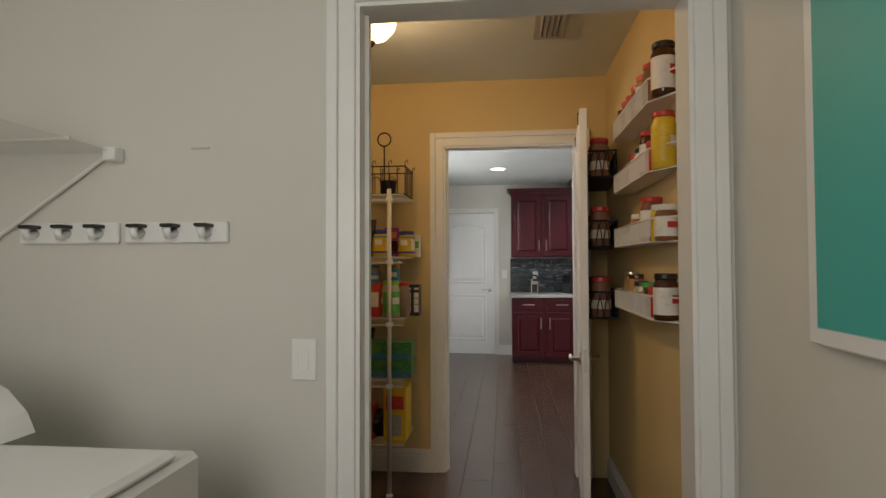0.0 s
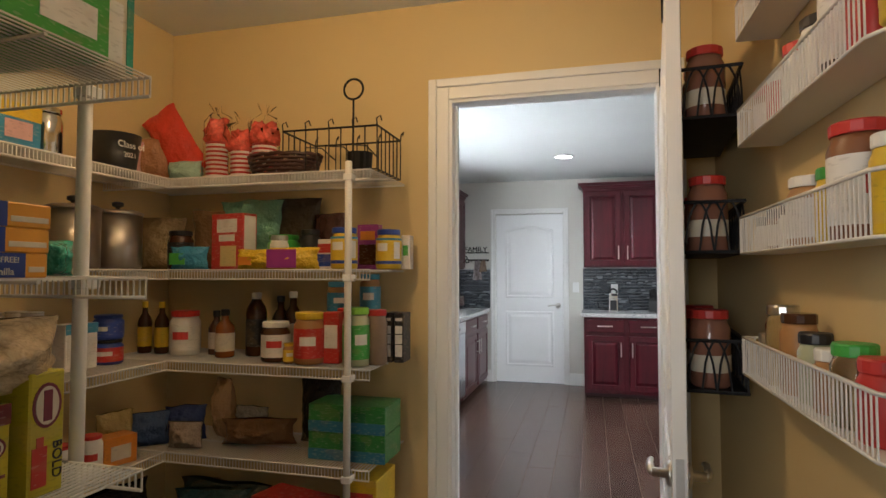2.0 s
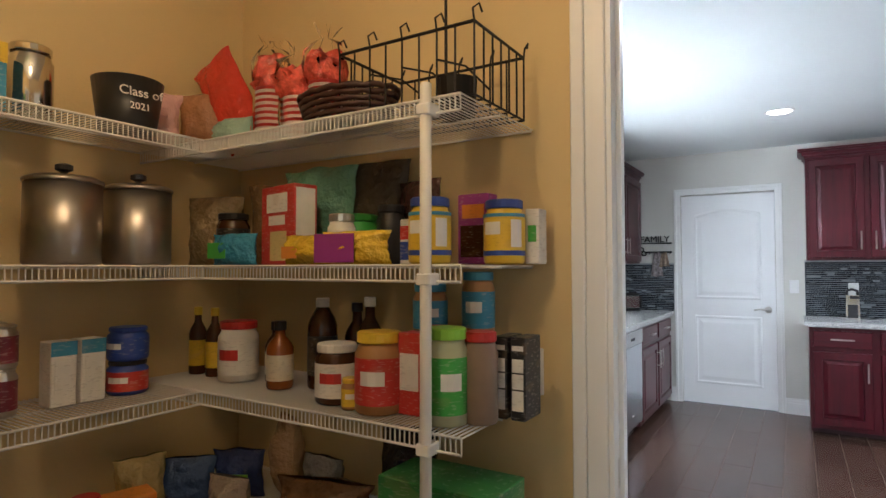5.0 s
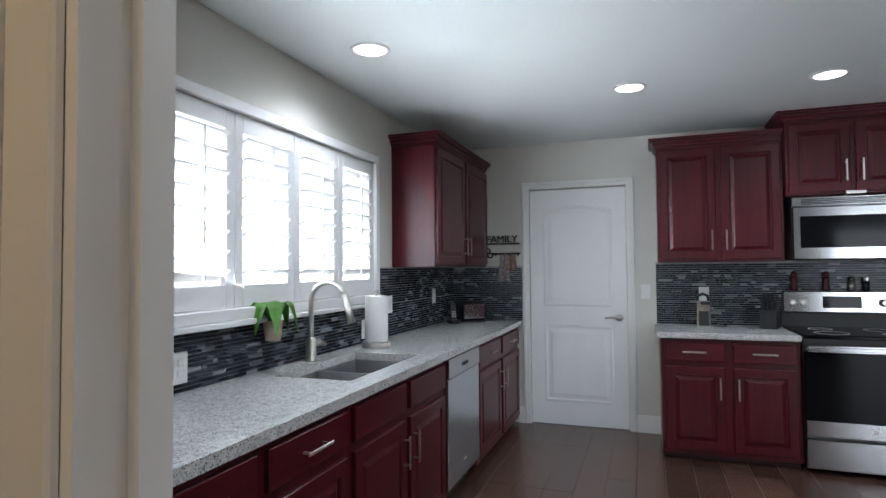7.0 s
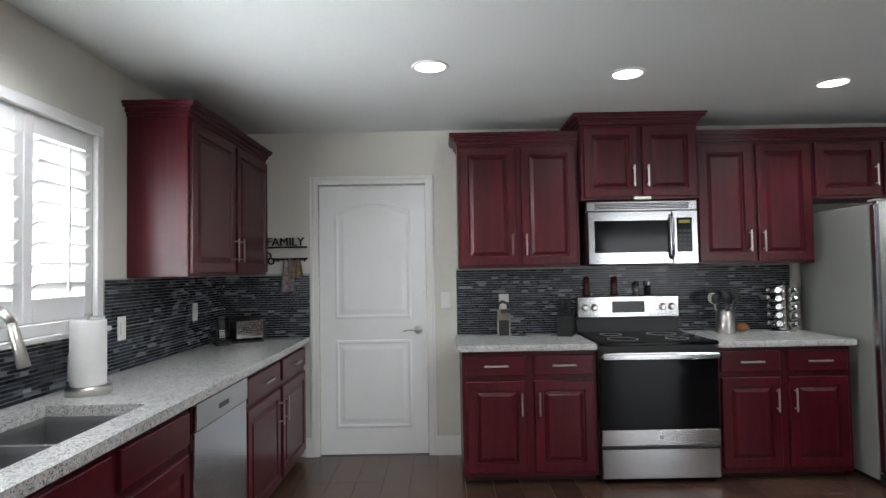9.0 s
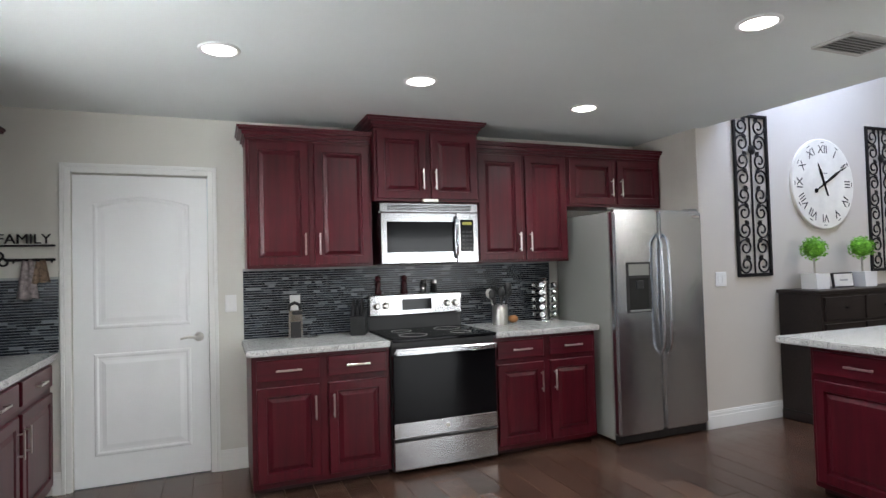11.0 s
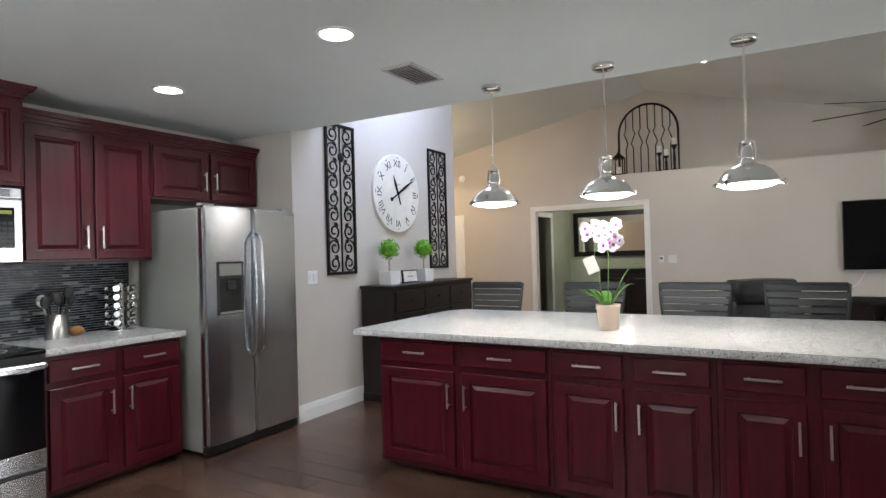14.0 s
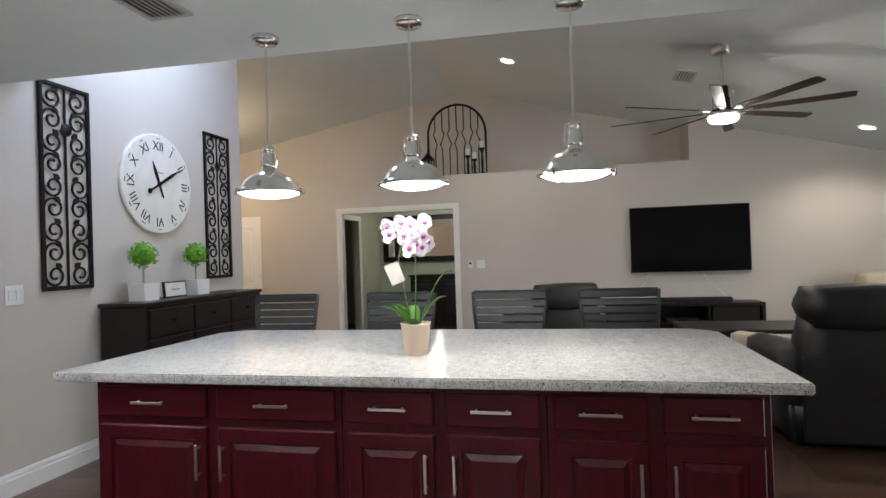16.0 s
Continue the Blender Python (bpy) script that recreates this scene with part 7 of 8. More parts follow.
def topiary(x):
    t = thing("topiary", pose(x, 6.98, 1.09), "round green topiary in a white square pot", "topiary", "topiaries")
    part("pot", prism([(-0.075, 0), (0.075, 0), (0.085, 0.13), (-0.085, 0.13)], -0.07, 0.07), M_WHITE, t, "white ceramic pot")
    part("trunk", rod((0, 0, 0.12), (0, 0, 0.27), 0.009), tint("pale_stem", (0.42, 0.4, 0.34), 0.7), t)
    rng = random.Random(2)
    bm = bmesh.new()
    for _ in range(420):
        u, a = rng.uniform(-1, 1), rng.uniform(0, 2 * math.pi)
        n = Vector((math.sqrt(1 - u * u) * math.cos(a), math.sqrt(1 - u * u) * math.sin(a), u))
        c = n * rng.uniform(0.075, 0.108) + Vector((0, 0, 0.345))
        q = (n + Vector((rng.uniform(-1, 1), rng.uniform(-1, 1), rng.uniform(-1, 1))) * 0.7).to_track_quat("Z", "Y")
        s = rng.uniform(0.009, 0.016)
        vs = [bm.verts.new(c + q @ Vector(p) * s) for p in ((-1, 0, 0), (0, -0.6, 0.3), (1, 0, 0), (0, 0.6, 0.3))]
        bm.faces.new(vs)
    bmesh.ops.create_icosphere(bm, subdivisions=2, radius=0.08, matrix=Matrix.Translation((0, 0, 0.345)))
    tagged(part("crown", bm, M_TOPIARY, t, "clipped ball of tiny leaves"), kind="stuff")
    return t


first = topiary(4.66)
copy_thing(first, pose(5.28, 6.98, 1.09))
fr2 = thing("framed_sign", pose(4.97, 6.95, 1.09, -6), "small black-framed white sign", "sign")
part("frame", box(-0.13, -0.01, 0, 0.13, 0.01, 0.13, 0.002), BLACKP, fr2)
part("card", box(-0.118, -0.0118, 0.012, 0.118, -0.0102, 0.118), LABEL, fr2)
part("writing", box(-0.05, -0.0128, 0.058, 0.05, -0.012, 0.07), tint("grey_ink", (0.3, 0.3, 0.3)), fr2, "faint grey line of writing")

clk = thing("wall_clock", pose(5.03, 7.149, 2.02), "large cream wall clock with Roman numerals", "clock")
R = 0.41
part("face", rings([(R, 0), (R, 0.022), (R - 0.008, 0.028)], 64), M_CLOCK, clk, "distressed cream wooden face", pose(0, 0, 0, 90))
ROMAN = ("XII", "I", "II", "III", "IV", "V", "VI", "VII", "VIII", "IX", "X", "XI")
for k, word in enumerate(ROMAN):
    a = radians(90 - 30 * k)
    lettering(word, 0.105, BLACKP, clk, pose(0.31 * math.cos(a), -0.0295, 0.31 * math.sin(a)) @ pose(0, 0, 0, 90, 0, 0) @ pose(0, 0, 0, 0, 0, -30 * k), "numeral", "black Roman numeral")
    part("minute_mark", box(-0.02, -0.0305, -0.003, 0.02, -0.0285, 0.003), BLACKP, clk, "", pose(0.375 * math.cos(a), 0, 0.375 * math.sin(a), 0, 0, 0) @ pose(0, 0, 0, 0, 30 * k, 0))
for ang, ln, wd, name in ((60, 0.3, 0.014, "minute_hand"), (-22, 0.2, 0.016, "hour_hand")):
    hand = prism([(-wd * 0.4, -0.12), (wd * 0.4, -0.12), (wd, ln * 0.55), (0, ln), (-wd, ln * 0.55)], -0.002, 0.002)
    part(name.replace("hand", "pointer"), hand, M_IRON, clk, "black iron pointer", pose(0, -0.034 - (0.005 if ln > 0.25 else 0), 0, 0, ang, 0))
part("counterweight", rings([(0.022, 0), (0.022, 0.003)], 16), M_IRON, clk, "", pose(-0.115, -0.036, -0.066, 90))
part("hub", rings([(0.02, 0), (0.02, 0.01)], 16), M_IRON, clk, "", pose(0, -0.03, 0, 90))
part("maker_mark", box(-0.05, -0.03, 0.09, 0.05, -0.0288, 0.1), tint("grey_ink", (0.3, 0.3, 0.3)), clk, "faint grey writing bar")


def iron_panel(x):
    p = thing("iron_panel", pose(x, 7.147, 1.21), "tall black iron wall panel of scrolls", "wall panel", "iron scroll panels")
    w, h = 0.4, 1.38
    bm = bmesh.new()
    for a in ((0, 0, 0.028, h), (w - 0.028, 0, w, h), (0.028, 0, w - 0.028, 0.028), (0.028, h - 0.028, w - 0.028, h)):
        box(a[0], -0.02, a[1], a[2], 0, a[3], 0.003, bm)
    part("frame", bm, M_IRON, p, "dark iron frame")
    part("spine", box(w / 2 - 0.006, -0.014, 0.028, w / 2 + 0.006, -0.004, h - 0.028), M_IRON, p)

    def scroll(cx, cz, r, hand, up):
        pts = []
        for q in range(21):
            u = q / 20
            rr = r * (1 - 0.72 * u)
            a = 2.0 * math.pi * 1.35 * u
            pts.append((cx + hand * (r * 0.0 + rr * math.cos(a)), -0.009, cz + up * rr * math.sin(a)))
        part("scroll", tube(pts, 0.0078, None, 6), M_IRON, p, "", None, True)
    n = 9
    for k in range(n):
        z = 0.1 + (h - 0.2) * k / (n - 1)
        for s in (-1, 1):
            scroll(w / 2 + s * 0.1, z, 0.075, s, 1 if k % 2 else -1)
            leafm = plate([(0, -0.012), (0.03, -0.02), (0.055, 0), (0.03, 0.02), (0, 0.012)], -0.003, 0.003)
            part("leaf", leafm, M_IRON, p, "", pose(w / 2 + s * 0.055, -0.01, z + 0.045, 90, 0, 0) @ pose(0, 0, 0, 0, 0, 40 if s > 0 else 140))
    part("rosette", rings([(0.035, 0), (0.045, 0.006), (0.02, 0.014), (0.006, 0.018)], 10), M_IRON, p, "iron rosette", pose(w / 2, -0.012, h * 0.78, 90))
    return p


first = iron_panel(3.955)
copy_thing(first, pose(5.66, 7.147, 1.21))

# television, stand, soundbar
tv = thing("television", pose(9.335, 2.22, 1.0, 0, 0, -90), "large black wall-mounted television, switched off", "television")
part("case", box(-0.775, 0, 0, 0.775, 0.05, 0.925, 0.006), M_BLACK, tv)
part("screen", box(-0.765, -0.0025, 0.018, 0.765, -0.0005, 0.915), M_BLACKG, tv, "glossy dark screen")
part("chin", box(-0.77, -0.006, 0.001, 0.77, -0.0004, 0.016), M_NICKEL, tv, "thin silver bottom edge")
part("mount", box(-0.25, 0.051, 0.25, 0.25, 0.064, 0.65), M_IRON, tv)
for k, (y, s) in enumerate(((2.05, 1), (2.75, -1))):
    solid("tv_cable", tube([(9.385, y, 1.0), (9.388, y - 0.08 * s, 0.85), (9.385, y - 0.25 * s, 0.7), (9.38, y - 0.3 * s, 0.64)], 0.005, None, 6), M_WHITE, "pale cable hanging below the television", "cable")
st = thing("tv_stand", pose(9.34, 2.4, 0, 0, 0, -90), "low espresso media stand with open shelves", "media stand")
bm = bmesh.new()
for a in ((-0.98, -0.42, 0.58, 0.98, 0, 0.62), (-0.98, -0.42, 0.06, 0.98, 0, 0.1), (-0.98, -0.42, 0.1, -0.94, 0, 0.58), (0.94, -0.42, 0.1, 0.98, 0, 0.58), (-0.33, -0.4, 0.1, -0.3, 0, 0.58), (0.3, -0.4, 0.1, 0.33, 0, 0.58), (-0.94, -0.02, 0.1, 0.94, 0, 0.58), (-0.3, -0.4, 0.34, 0.3, -0.02, 0.36)):
    box(*a, 0, bm)
part("case", bm, M_ESPRESSO, st)
for x in (-0.62, 0.63):
    part("door", panelled(0.56, 0.46, 0.016, 0.05, False), M_ESPRESSO, st, "", pose(x - 0.28, -0.401, 0.11))
part("plinth", box(-0.96, -0.4, 0, 0.96, -0.01, 0.06), M_ESPRESSO, st)
sbr = thing("soundbar", pose(9.14, 2.35, 0.62, 0, 0, -90), "black soundbar on the media stand", "soundbar")
part("body", box(-0.6, -0.045, 0, 0.6, 0.045, 0.06, 0.015, None, 2), M_BLACK, sbr)
box1 = thing("cable_box", pose(9.1, 2.4, 0.36, 0, 0, -90), "black cable box on an open shelf", "cable box")
part("body", box(-0.2, -0.12, 0, 0.2, 0.12, 0.055, 0.004), M_BLACK, box1)
part("display", box(-0.06, -0.1215, 0.02, 0.06, -0.1203, 0.04), M_BLACKG, box1)


# leather recliners
def cushion(x0, y0, z0, x1, y1, z1, bulge, bm=None):
    t = bmesh.new()
    bmesh.ops.create_cube(t, size=1.0)
    bmesh.ops.subdivide_edges(t, edges=t.edges[:], cuts=5, use_grid_fill=True)
    cx, cy, cz = (x0 + x1) / 2, (y0 + y1) / 2, (z0 + z1) / 2
    for v in t.verts:
        p = v.co * 2
        n = p.normalized()
        k = 1 - 0.16 * (abs(p.x * p.y) + abs(p.y * p.z) + abs(p.x * p.z)) / 3
        wob = 1 + 0.02 * noise.noise(p * 2.3 + Vector((x0, y0, z0)))
        v.co = Vector((cx + p.x * k * wob * (x1 - x0) / 2, cy + p.y * k * wob * (y1 - y0) / 2, cz + p.z * k * wob * (z1 - z0) / 2)) + n * bulge
    return t


def recliner(m, label, w=0.95, top=1.07):
    r = thing("recliner", m, label, "recliner", "black leather recliners")
    h = w / 2
    part("seat", cushion(-h + 0.2, -0.42, 0.2, h - 0.2, 0.3, 0.5, 0.01), M_LEATHER, r, "", None, True)
    part("base", box(-h + 0.04, -0.4, 0.02, h - 0.04, 0.38, 0.3, 0.03, None, 2), M_LEATHER, r, "", None, True)
    for s in (-1, 1):
        a, b = sorted((s * h, s * (h - 0.23)))
        part("armrest", cushion(a, -0.48, 0.05, b, 0.36, 0.66, 0.012), M_LEATHER, r, "", None, True)
    part("backrest", cushion(-h + 0.1, 0.16, 0.3, h - 0.1, 0.5, top - 0.2, 0.01), M_LEATHER, r, "", None, True)
    part("headrest", cushion(-h + 0.12, 0.2, top - 0.27, h - 0.12, 0.52, top, 0.015), M_LEATHER, r, "padded headrest with a top seam", None, True)
    part("back_flap", box(-h + 0.08, 0.47, 0.06, h - 0.08, 0.5, 0.62, 0.012), M_LEATHER, r)
    return r


recliner(pose(5.55, 1.97, 0, 0, 0, 90), "black leather recliner sofa end, upright", 1.0)
recliner(pose(5.55, 1.0, 0, 0, 0, 90), "black leather recliner sofa seat, upright", 0.95)
recliner(pose(7.75, 4.05, 0, 0, 0, 115), "black leather armchair with a rounded back", 0.95, 0.99)
tb = thing("coffee_table", pose(7.0, 2.2, 0), "dark wood coffee table in the living room", "coffee table")
part("top", box(-0.35, -0.6, 0.54, 0.35, 0.6, 0.58, 0.008), M_ESPRESSO, tb)
for sx in (-1, 1):
    for sy in (-1, 1):
        part("leg", box(sx * 0.31 - 0.03, sy * 0.56 - 0.03, 0, sx * 0.31 + 0.03, sy * 0.56 + 0.03, 0.539), M_ESPRESSO, tb)
part("shelf", box(-0.3, -0.55, 0.18, 0.3, 0.55, 0.2), M_ESPRESSO, tb)
th = thing("throw_blanket", pose(6.05, 2.32, 0.3, 0, 0, 20), "beige throw over the end of the sofa", "blanket")
part("fabric", cushion(-0.3, -0.12, 0, 0.3, 0.12, 0.32, 0.01), M_TAN, th, "", None, True)
pillow = thing("pillow", pose(8.9, 0.1, 0.5, 0, 0, 10), "cream pillow on a dark seat by the wall", "pillow")
part("cover", cushion(-0.12, -0.28, 0.16, 0.12, 0.28, 0.46, 0.02), paint("cream_fabric", (0.6, 0.52, 0.38), 0.9, grain=0.3), pillow, "", None, True)
part("seat_below", box(-0.3, -0.5, -0.5, 0.25, 0.4, 0.15, 0.03), M_LEATHER, pillow, "dark seat under the pillow")

# ledge decorations
arc = thing("arched_grille", pose(9.56, 5.47, 2.56, 0, 0, -90), "arched black iron window grille on the ledge", "wall grille")
w2, hs = 0.45, 0.65
outer = [(-w2, 0, 0.0), (-w2, 0, hs)] + [(-w2 * math.cos(math.pi * q / 16), 0, hs + w2 * math.sin(math.pi * q / 16)) for q in range(1, 16)] + [(w2, 0, hs), (w2, 0, 0), (-w2, 0, 0)]
part("frame", tube(outer, 0.018, None, 8), M_IRON, arc, "", None, True)
for k in range(1, 8):
    x = -w2 + 2 * w2 * k / 8
    top = hs + math.sqrt(w2 * w2 - x * x)
    s = 1 if k % 2 else -1
    part("bar", tube([(x, 0, 0), (x, 0, 0.42), (x + 0.03 * s, 0, 0.5), (x, 0, 0.58), (x - 0.03 * s, 0, 0.66), (x, 0, 0.72), (x, 0, top)], 0.009, None, 6), M_IRON, arc)
lan = thing("lantern", pose(9.55, 5.93, 2.56), "black metal candle lantern on the ledge", "lantern")
part("base", box(-0.09, -0.09, 0, 0.09, 0.09, 0.025, 0.004), M_IRON, lan)
for sx in (-1, 1):
    for sy in (-1, 1):
        part("post", box(sx * 0.075 - 0.008, sy * 0.075 - 0.008, 0.025, sx * 0.075 + 0.008, sy * 0.075 + 0.008, 0.27), M_IRON, lan)
part("roof", rings([(0.11, 0.27), (0.1, 0.29), (0.05, 0.34), (0.03, 0.36), (0.03, 0.38)], 12), M_IRON, lan)
part("ring", tube([(0.03 * math.sin(t), 0, 0.41 - 0.03 * math.cos(t)) for t in [2 * math.pi * q / 12 for q in range(13)]], 0.005, None, 6), M_IRON, lan)
part("candle", rings([(0.04, 0.026), (0.04, 0.14)], 16), M_PAPER, lan, "cream candle", None, True)
for y, h in ((5.3, 0.3), (5.2, 0.24), (5.08, 0.4)):
    c = thing("candle_holder", pose(9.53, y, 2.56), "black turned candle holder with a white candle", "candle holder", "candle holders on the ledge")
    part("stand", rings([(0.05, 0), (0.05, 0.015), (0.016, 0.04), (0.022, h * 0.5), (0.014, h * 0.8), (0.045, h - 0.01), (0.045, h)], 16), M_IRON, c, "", None, True)
    part("candle", rings([(0.034, h + 0.0005), (0.034, h + 0.1), (0.03, h + 0.104)], 16), M_PAPER, c, "white pillar candle", None, True)

# ceiling fan
fan = thing("ceiling_fan", pose(6.59, 2.42, 3.175), "brushed nickel ceiling fan with dark blades and a light", "ceiling fan")
part("canopy", rings([(0.075, 0.02), (0.08, -0.005), (0.08, -0.05), (0.07, -0.065), (0.03, -0.075)], 28), M_NICKEL, fan, "", None, True)
part("downrod", rod((0, 0, -0.06), (0, 0, -0.4), 0.012, None, 12), M_NICKEL, fan)
part("motor", rings([(0.045, -0.36), (0.05, -0.38), (0.05, -0.46), (0.062, -0.47), (0.062, -0.56), (0.1, -0.575), (0.125, -0.6), (0.125, -0.625)], 28), tint("bronze", (0.06, 0.035, 0.02), 0.4, 0.8), fan, "dark bronze motor housing", None, True)
for k in range(4):
    q = math.pi / 4 + k * math.pi / 2
    part("strut", tube([(0.095 * math.cos(q), 0.095 * math.sin(q), -0.42), (0.1 * math.cos(q), 0.1 * math.sin(q), -0.6)], 0.007, None, 8), M_NICKEL, fan, "nickel cage strut")
part("collar", rings([(0.13, -0.605), (0.136, -0.61), (0.136, -0.632), (0.13, -0.636)], 32), M_NICKEL, fan, "", None, True)
part("light", rings([(0.132, -0.637), (0.13, -0.66), (0.11, -0.685), (0.06, -0.695), (0.01, -0.697)], 32), M_LAMP, fan, "glowing frosted disc light", None, True)
for k in range(8):
    a = 45 * k + 28
    bm = plate([(0.17, -0.032), (0.3, -0.04), (0.95, -0.05), (1.0, -0.04), (1.0, 0.04), (0.95, 0.05), (0.3, 0.04), (0.17, 0.032)], -0.004, 0.004)
    b = part("blade", bm, M_BLADE, fan, "long dark blade", pose(0, 0, -0.59, 0, 0, a) @ pose(0, 0, 0, -13, 0, 0))
    part("blade_arm", box(0.08, -0.02, -0.012, 0.24, 0.02, -0.0045, 0.002), M_NICKEL, b, "nickel blade arm")
# Fixtures for all four cans, the two added unseen ones included.
for cx, cy in LIVING_CANS:
    z = 3.98 - (0.255 if cy < 5.55 else -0.19) * (5.55 - cy)
    c = copy_thing(scene.objects["recessed_light"], pose(cx, cy, z - 0.002, math.degrees(math.atan(0.255)), 0, 0))
vent("ceiling_vent", pose(7.55, 2.55, 3.98 - 0.255 * 3.0 - 0.002, math.degrees(math.atan(0.255)), 0, 0), 0.36, 0.21, 6, "painted ceiling air vent in the vaulted ceiling")
det = thing("smoke_detector", pose(9.35, 8.75, 2.75), "small round detector near the hall ceiling", "smoke detector")
part("case", rings([(0.06, 0), (0.06, 0.02), (0.05, 0.03)], 20), M_WHITE, det, "", pose(0.048, 0, 0, 0, -90, 0), True)

# far room seen through the opening
mir = thing("wall_mirror", pose(11.985, 6.72, 1.24, 0, 0, -90), "wide mirror in a thick dark frame", "mirror")
bm = bmesh.new()
for a in ((-0.78, 0, 0.78, 0.1), (-0.78, 0.82, 0.78, 0.92), (-0.78, 0.1, -0.68, 0.82), (0.68, 0.1, 0.78, 0.82)):
    box(a[0], -0.04, a[1], a[2], 0, a[3], 0.004, bm)
part("frame", bm, M_IRON, mir, "thick dark frame")
part("glass", box(-0.68, -0.015, 0.1, 0.68, -0.001, 0.82), M_MIRROR, mir, "mirror glass")
dr = thing("dresser", pose(11.98, 6.3, 0, 0, 0, -90), "black wood console cabinet under the mirror", "cabinet")
part("body", box(-0.55, -0.42, 0, 0.55, 0, 0.95, 0.005), M_ESPRESSO, dr)
part("top", box(-0.58, -0.45, 0.9505, 0.58, 0, 0.985, 0.004), M_ESPRESSO, dr)
for x in (-0.27, 0.27):
    part("door", panelled(0.5, 0.8, 0.018, 0.06, True), M_ESPRESSO, dr, "", pose(x - 0.25, -0.421, 0.08))
casing("trim_far_door", "x", 10.1, 10.9, 2.03, 7.62, -0.02)
ns = thing("night_stand", pose(10.7, 8.4, 0), "brown wooden chest in the room beyond", "chest")
part("body", box(-0.25, -0.25, 0, 0.25, 0.25, 0.8, 0.004), wood("brown_chest_wood", (0.05, 0.02, 0.01), (0.12, 0.05, 0.025), 0.4, 0), ns)
for k in range(3):
    part("drawer", panelled(0.46, 0.22, 0.016, 0.03, False), wood("brown_drawer_wood", (0.05, 0.02, 0.01), (0.12, 0.05, 0.025), 0.4, 0), ns, "", pose(-0.23, -0.251, 0.06 + k * 0.24))


# floor planks, laid in rows
def planks():
    rng = random.Random(5)
    shapes, rest, count = {}, bmesh.new(), 0
    x = -1.85
    pitch, long = 0.178, 0.915
    while x < 12.1:
        y = -2.1 - rng.choice((0.0, 0.3, 0.6))
        while y < 9.95:
            a, b = max(y, -2.1) + 0.0015, min(y + long, 9.95) - 0.0015
            if b - a > 0.05:
                near = (-1.7 < x < 3.1 and 3.0 < y < 7.9) or (-0.5 < x < 0.6 and 1.0 < y < 3.0)
                if near and count < 300:
                    key = round(b - a, 3)
                    if key not in shapes:
                        bm = box(0.0015, 0, -0.0045, pitch - 0.0015, b - a, 0.0, 0.001)
                        me = bpy.data.meshes.new("plank")
                        bm.to_mesh(me)
                        bm.free()
                        me.materials.append(M_PLANK)
                        shapes[key] = me
                    ob = new("plank", shapes[key])
                    ob.parent = floor
                    ob.location = (x, a, 0)
                    count += 1
                else:
                    box(x + 0.0015, a, -0.0045, x + pitch - 0.0015, b, 0.0, 0, rest)
            y += long
        x += pitch
    tagged(part("plank_field", rest, M_PLANK, floor, "dark brown plank flooring"), kind="stuff")


planks()


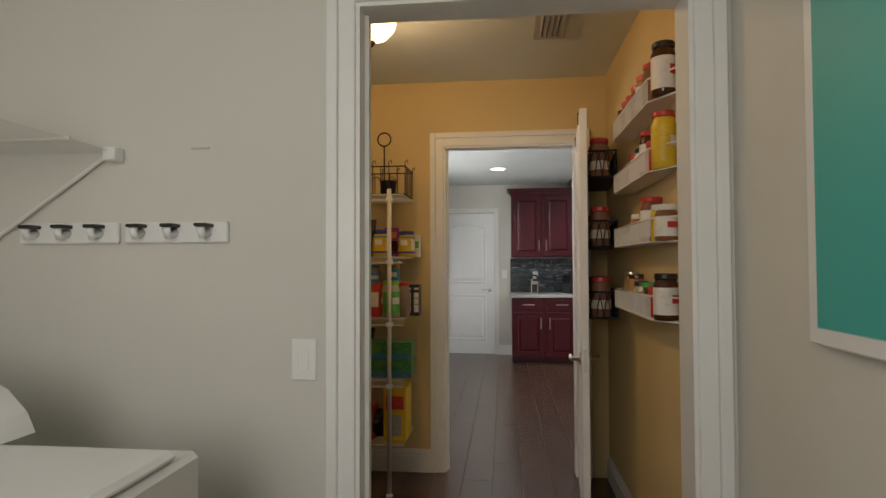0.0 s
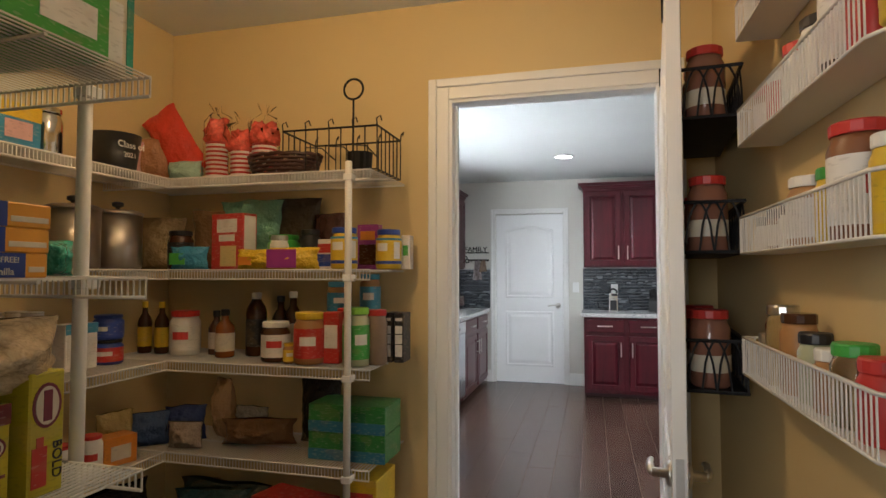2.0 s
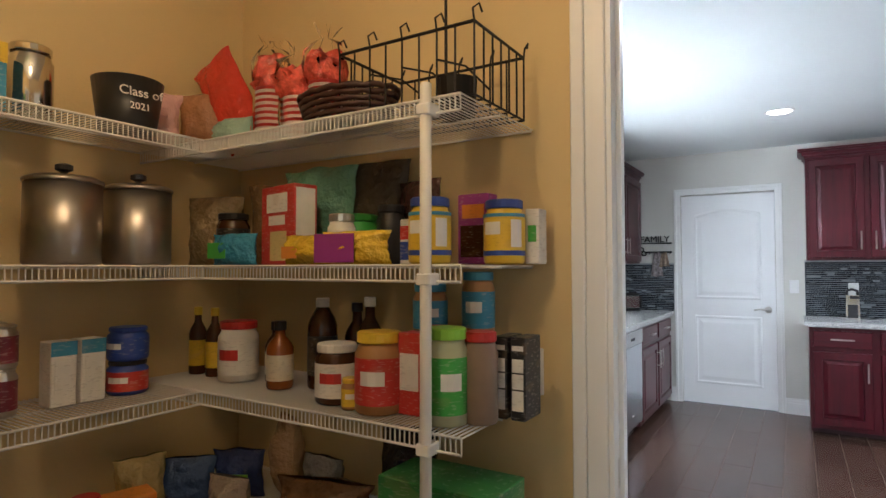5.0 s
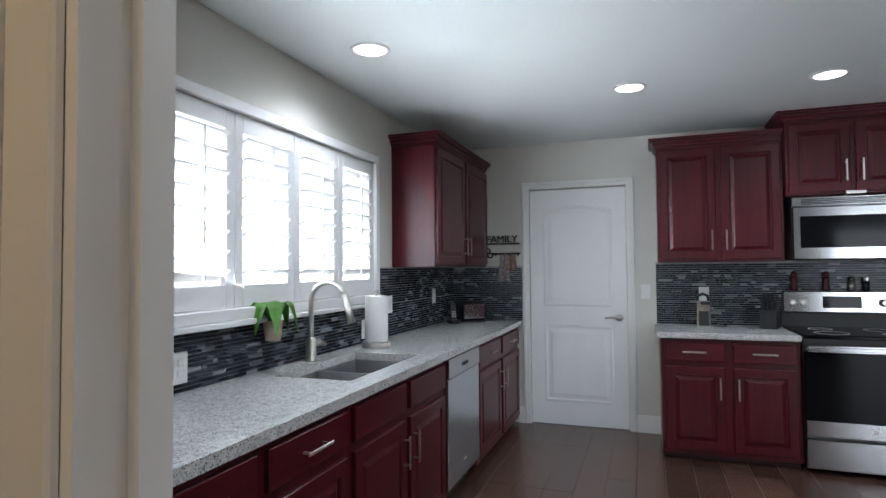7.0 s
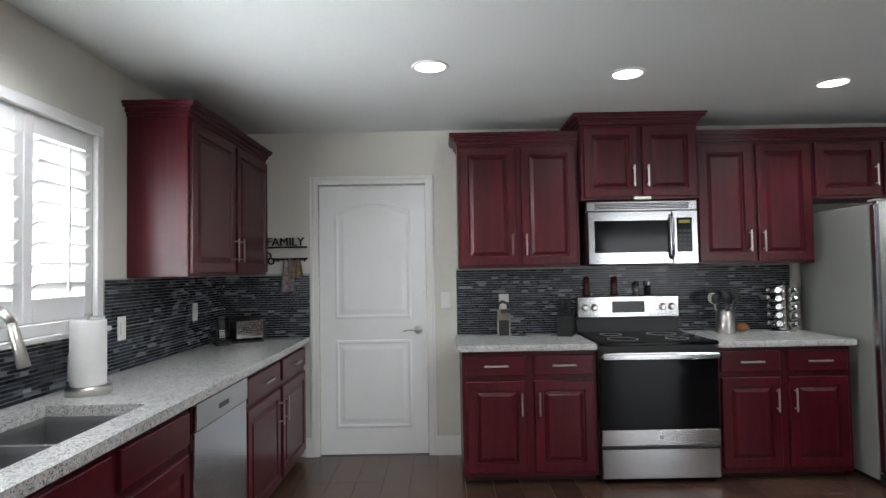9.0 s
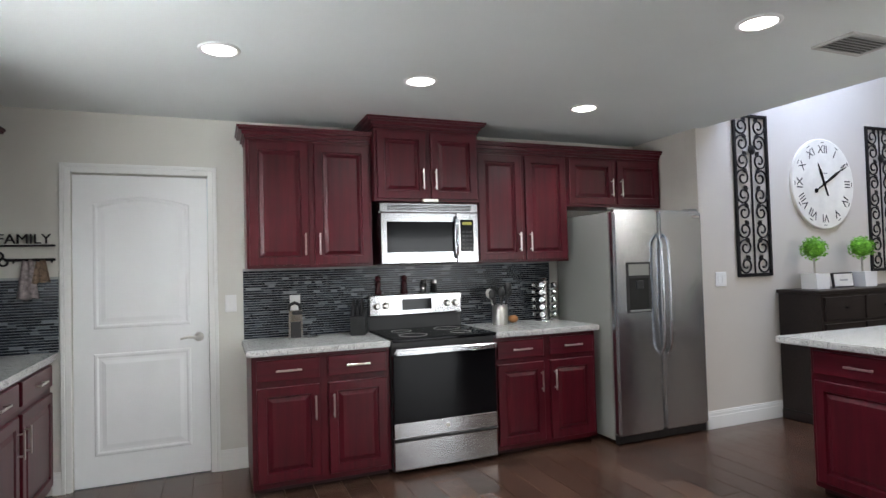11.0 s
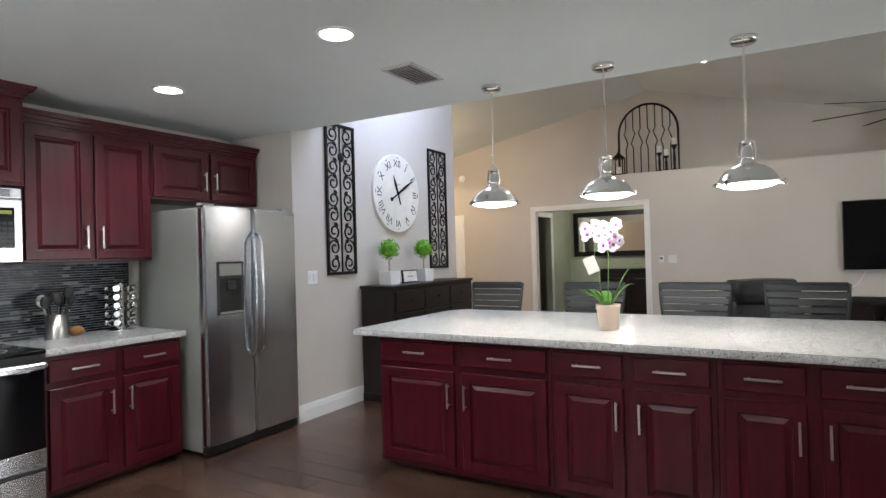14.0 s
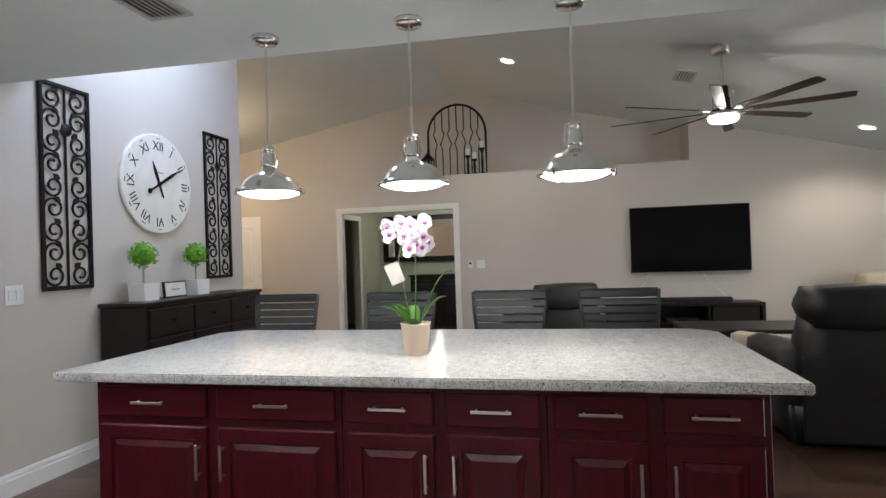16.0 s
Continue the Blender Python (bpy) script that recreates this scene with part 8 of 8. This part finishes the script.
# linear glass mosaic: joined field with the nearest tiles as pieces
def mosaic_wall(parent, along, a0, a1, z0, z1, face, near=None, seed=1):
    rng = random.Random(seed)
    rest, shapes, count = bmesh.new(), {}, 0
    pitch = 0.0172
    z = z0
    while z + 0.012 < z1:
        a = a0 - rng.uniform(0, 0.05)
        while a < a1:
            ln = rng.choice((0.03, 0.048, 0.048, 0.075, 0.1))
            b0, b1 = max(a, a0), min(a + ln - 0.0011, a1)
            if b1 - b0 > 0.004:
                h = min(pitch - 0.0034, z1 - z)
                thick = 0.004 + rng.choice((0.0, 0.0006, 0.0012))
                if near and count < 290 and near[0] < a < near[1] and near[2] < z < near[3] and b1 - b0 > ln - 0.0015:
                    key = (ln, thick)
                    if key not in shapes:
                        me = bpy.data.meshes.new("tile")
                        bm = bmesh.new()
                        if along == "y":
                            box(0, 0, 0, thick, ln - 0.0011, h, 0.0006, bm)
                        else:
                            box(0, -thick, 0, ln - 0.0011, 0, h, 0.0006, bm)
                        bm.to_mesh(me)
                        bm.free()
                        me.materials.append(M_TILE)
                        shapes[key] = me
                    ob = new("tile", shapes[key])
                    ob.parent = parent
                    ob.location = (face, a, z) if along == "y" else (a, face, z)
                    count += 1
                elif along == "y":
                    box(face, b0, z, face + thick, b1, z + h, 0, rest)
                else:
                    box(b0, face - thick, z, b1, face, z + h, 0, rest)
            a += ln
        z += pitch
    tagged(part("tile_field", rest, M_TILE, parent, "small dark glass mosaic tiles"), kind="stuff")


sw = solid("wall_tiles_west", box(XW + 0.0005, 3.288, CT + 0.001, XW + 0.006, 7.893, 1.118), M_SGROUT, "dark linear glass mosaic backsplash under the window", "backsplash", kind="structure")
mosaic_wall(sw, "y", 3.29, 7.893, CT + 0.002, 1.115, XW + 0.006, (4.6, 6.4, 1.0, 1.12), 1)
sw2 = solid("wall_tiles_corner", box(XW + 0.0005, 6.37, 1.1185, XW + 0.006, 7.893, 1.364), M_SGROUT, "dark linear glass mosaic backsplash in the corner", "backsplash", kind="structure")
mosaic_wall(sw2, "y", 6.372, 7.893, 1.1195, 1.362, XW + 0.006, None, 2)
sw3 = solid("wall_tiles_side", box(-1.66, YN - 0.006, CT + 0.001, -1.02, YN - 0.0005, 1.37), M_SGROUT, "dark linear glass mosaic backsplash beside the door", "backsplash", kind="structure")
mosaic_wall(sw3, "x", -1.66, -1.022, CT + 0.002, 1.368, YN - 0.006, None, 3)
sw4 = solid("wall_tiles_range", box(0.085, YN - 0.006, CT + 0.001, 2.6, YN - 0.0005, 1.388), M_SGROUT, "dark linear glass mosaic backsplash behind the range", "backsplash", kind="structure")
mosaic_wall(sw4, "x", 0.087, 2.598, CT + 0.002, 1.384, YN - 0.006, (0.1, 1.0, 1.15, 1.38), 4)
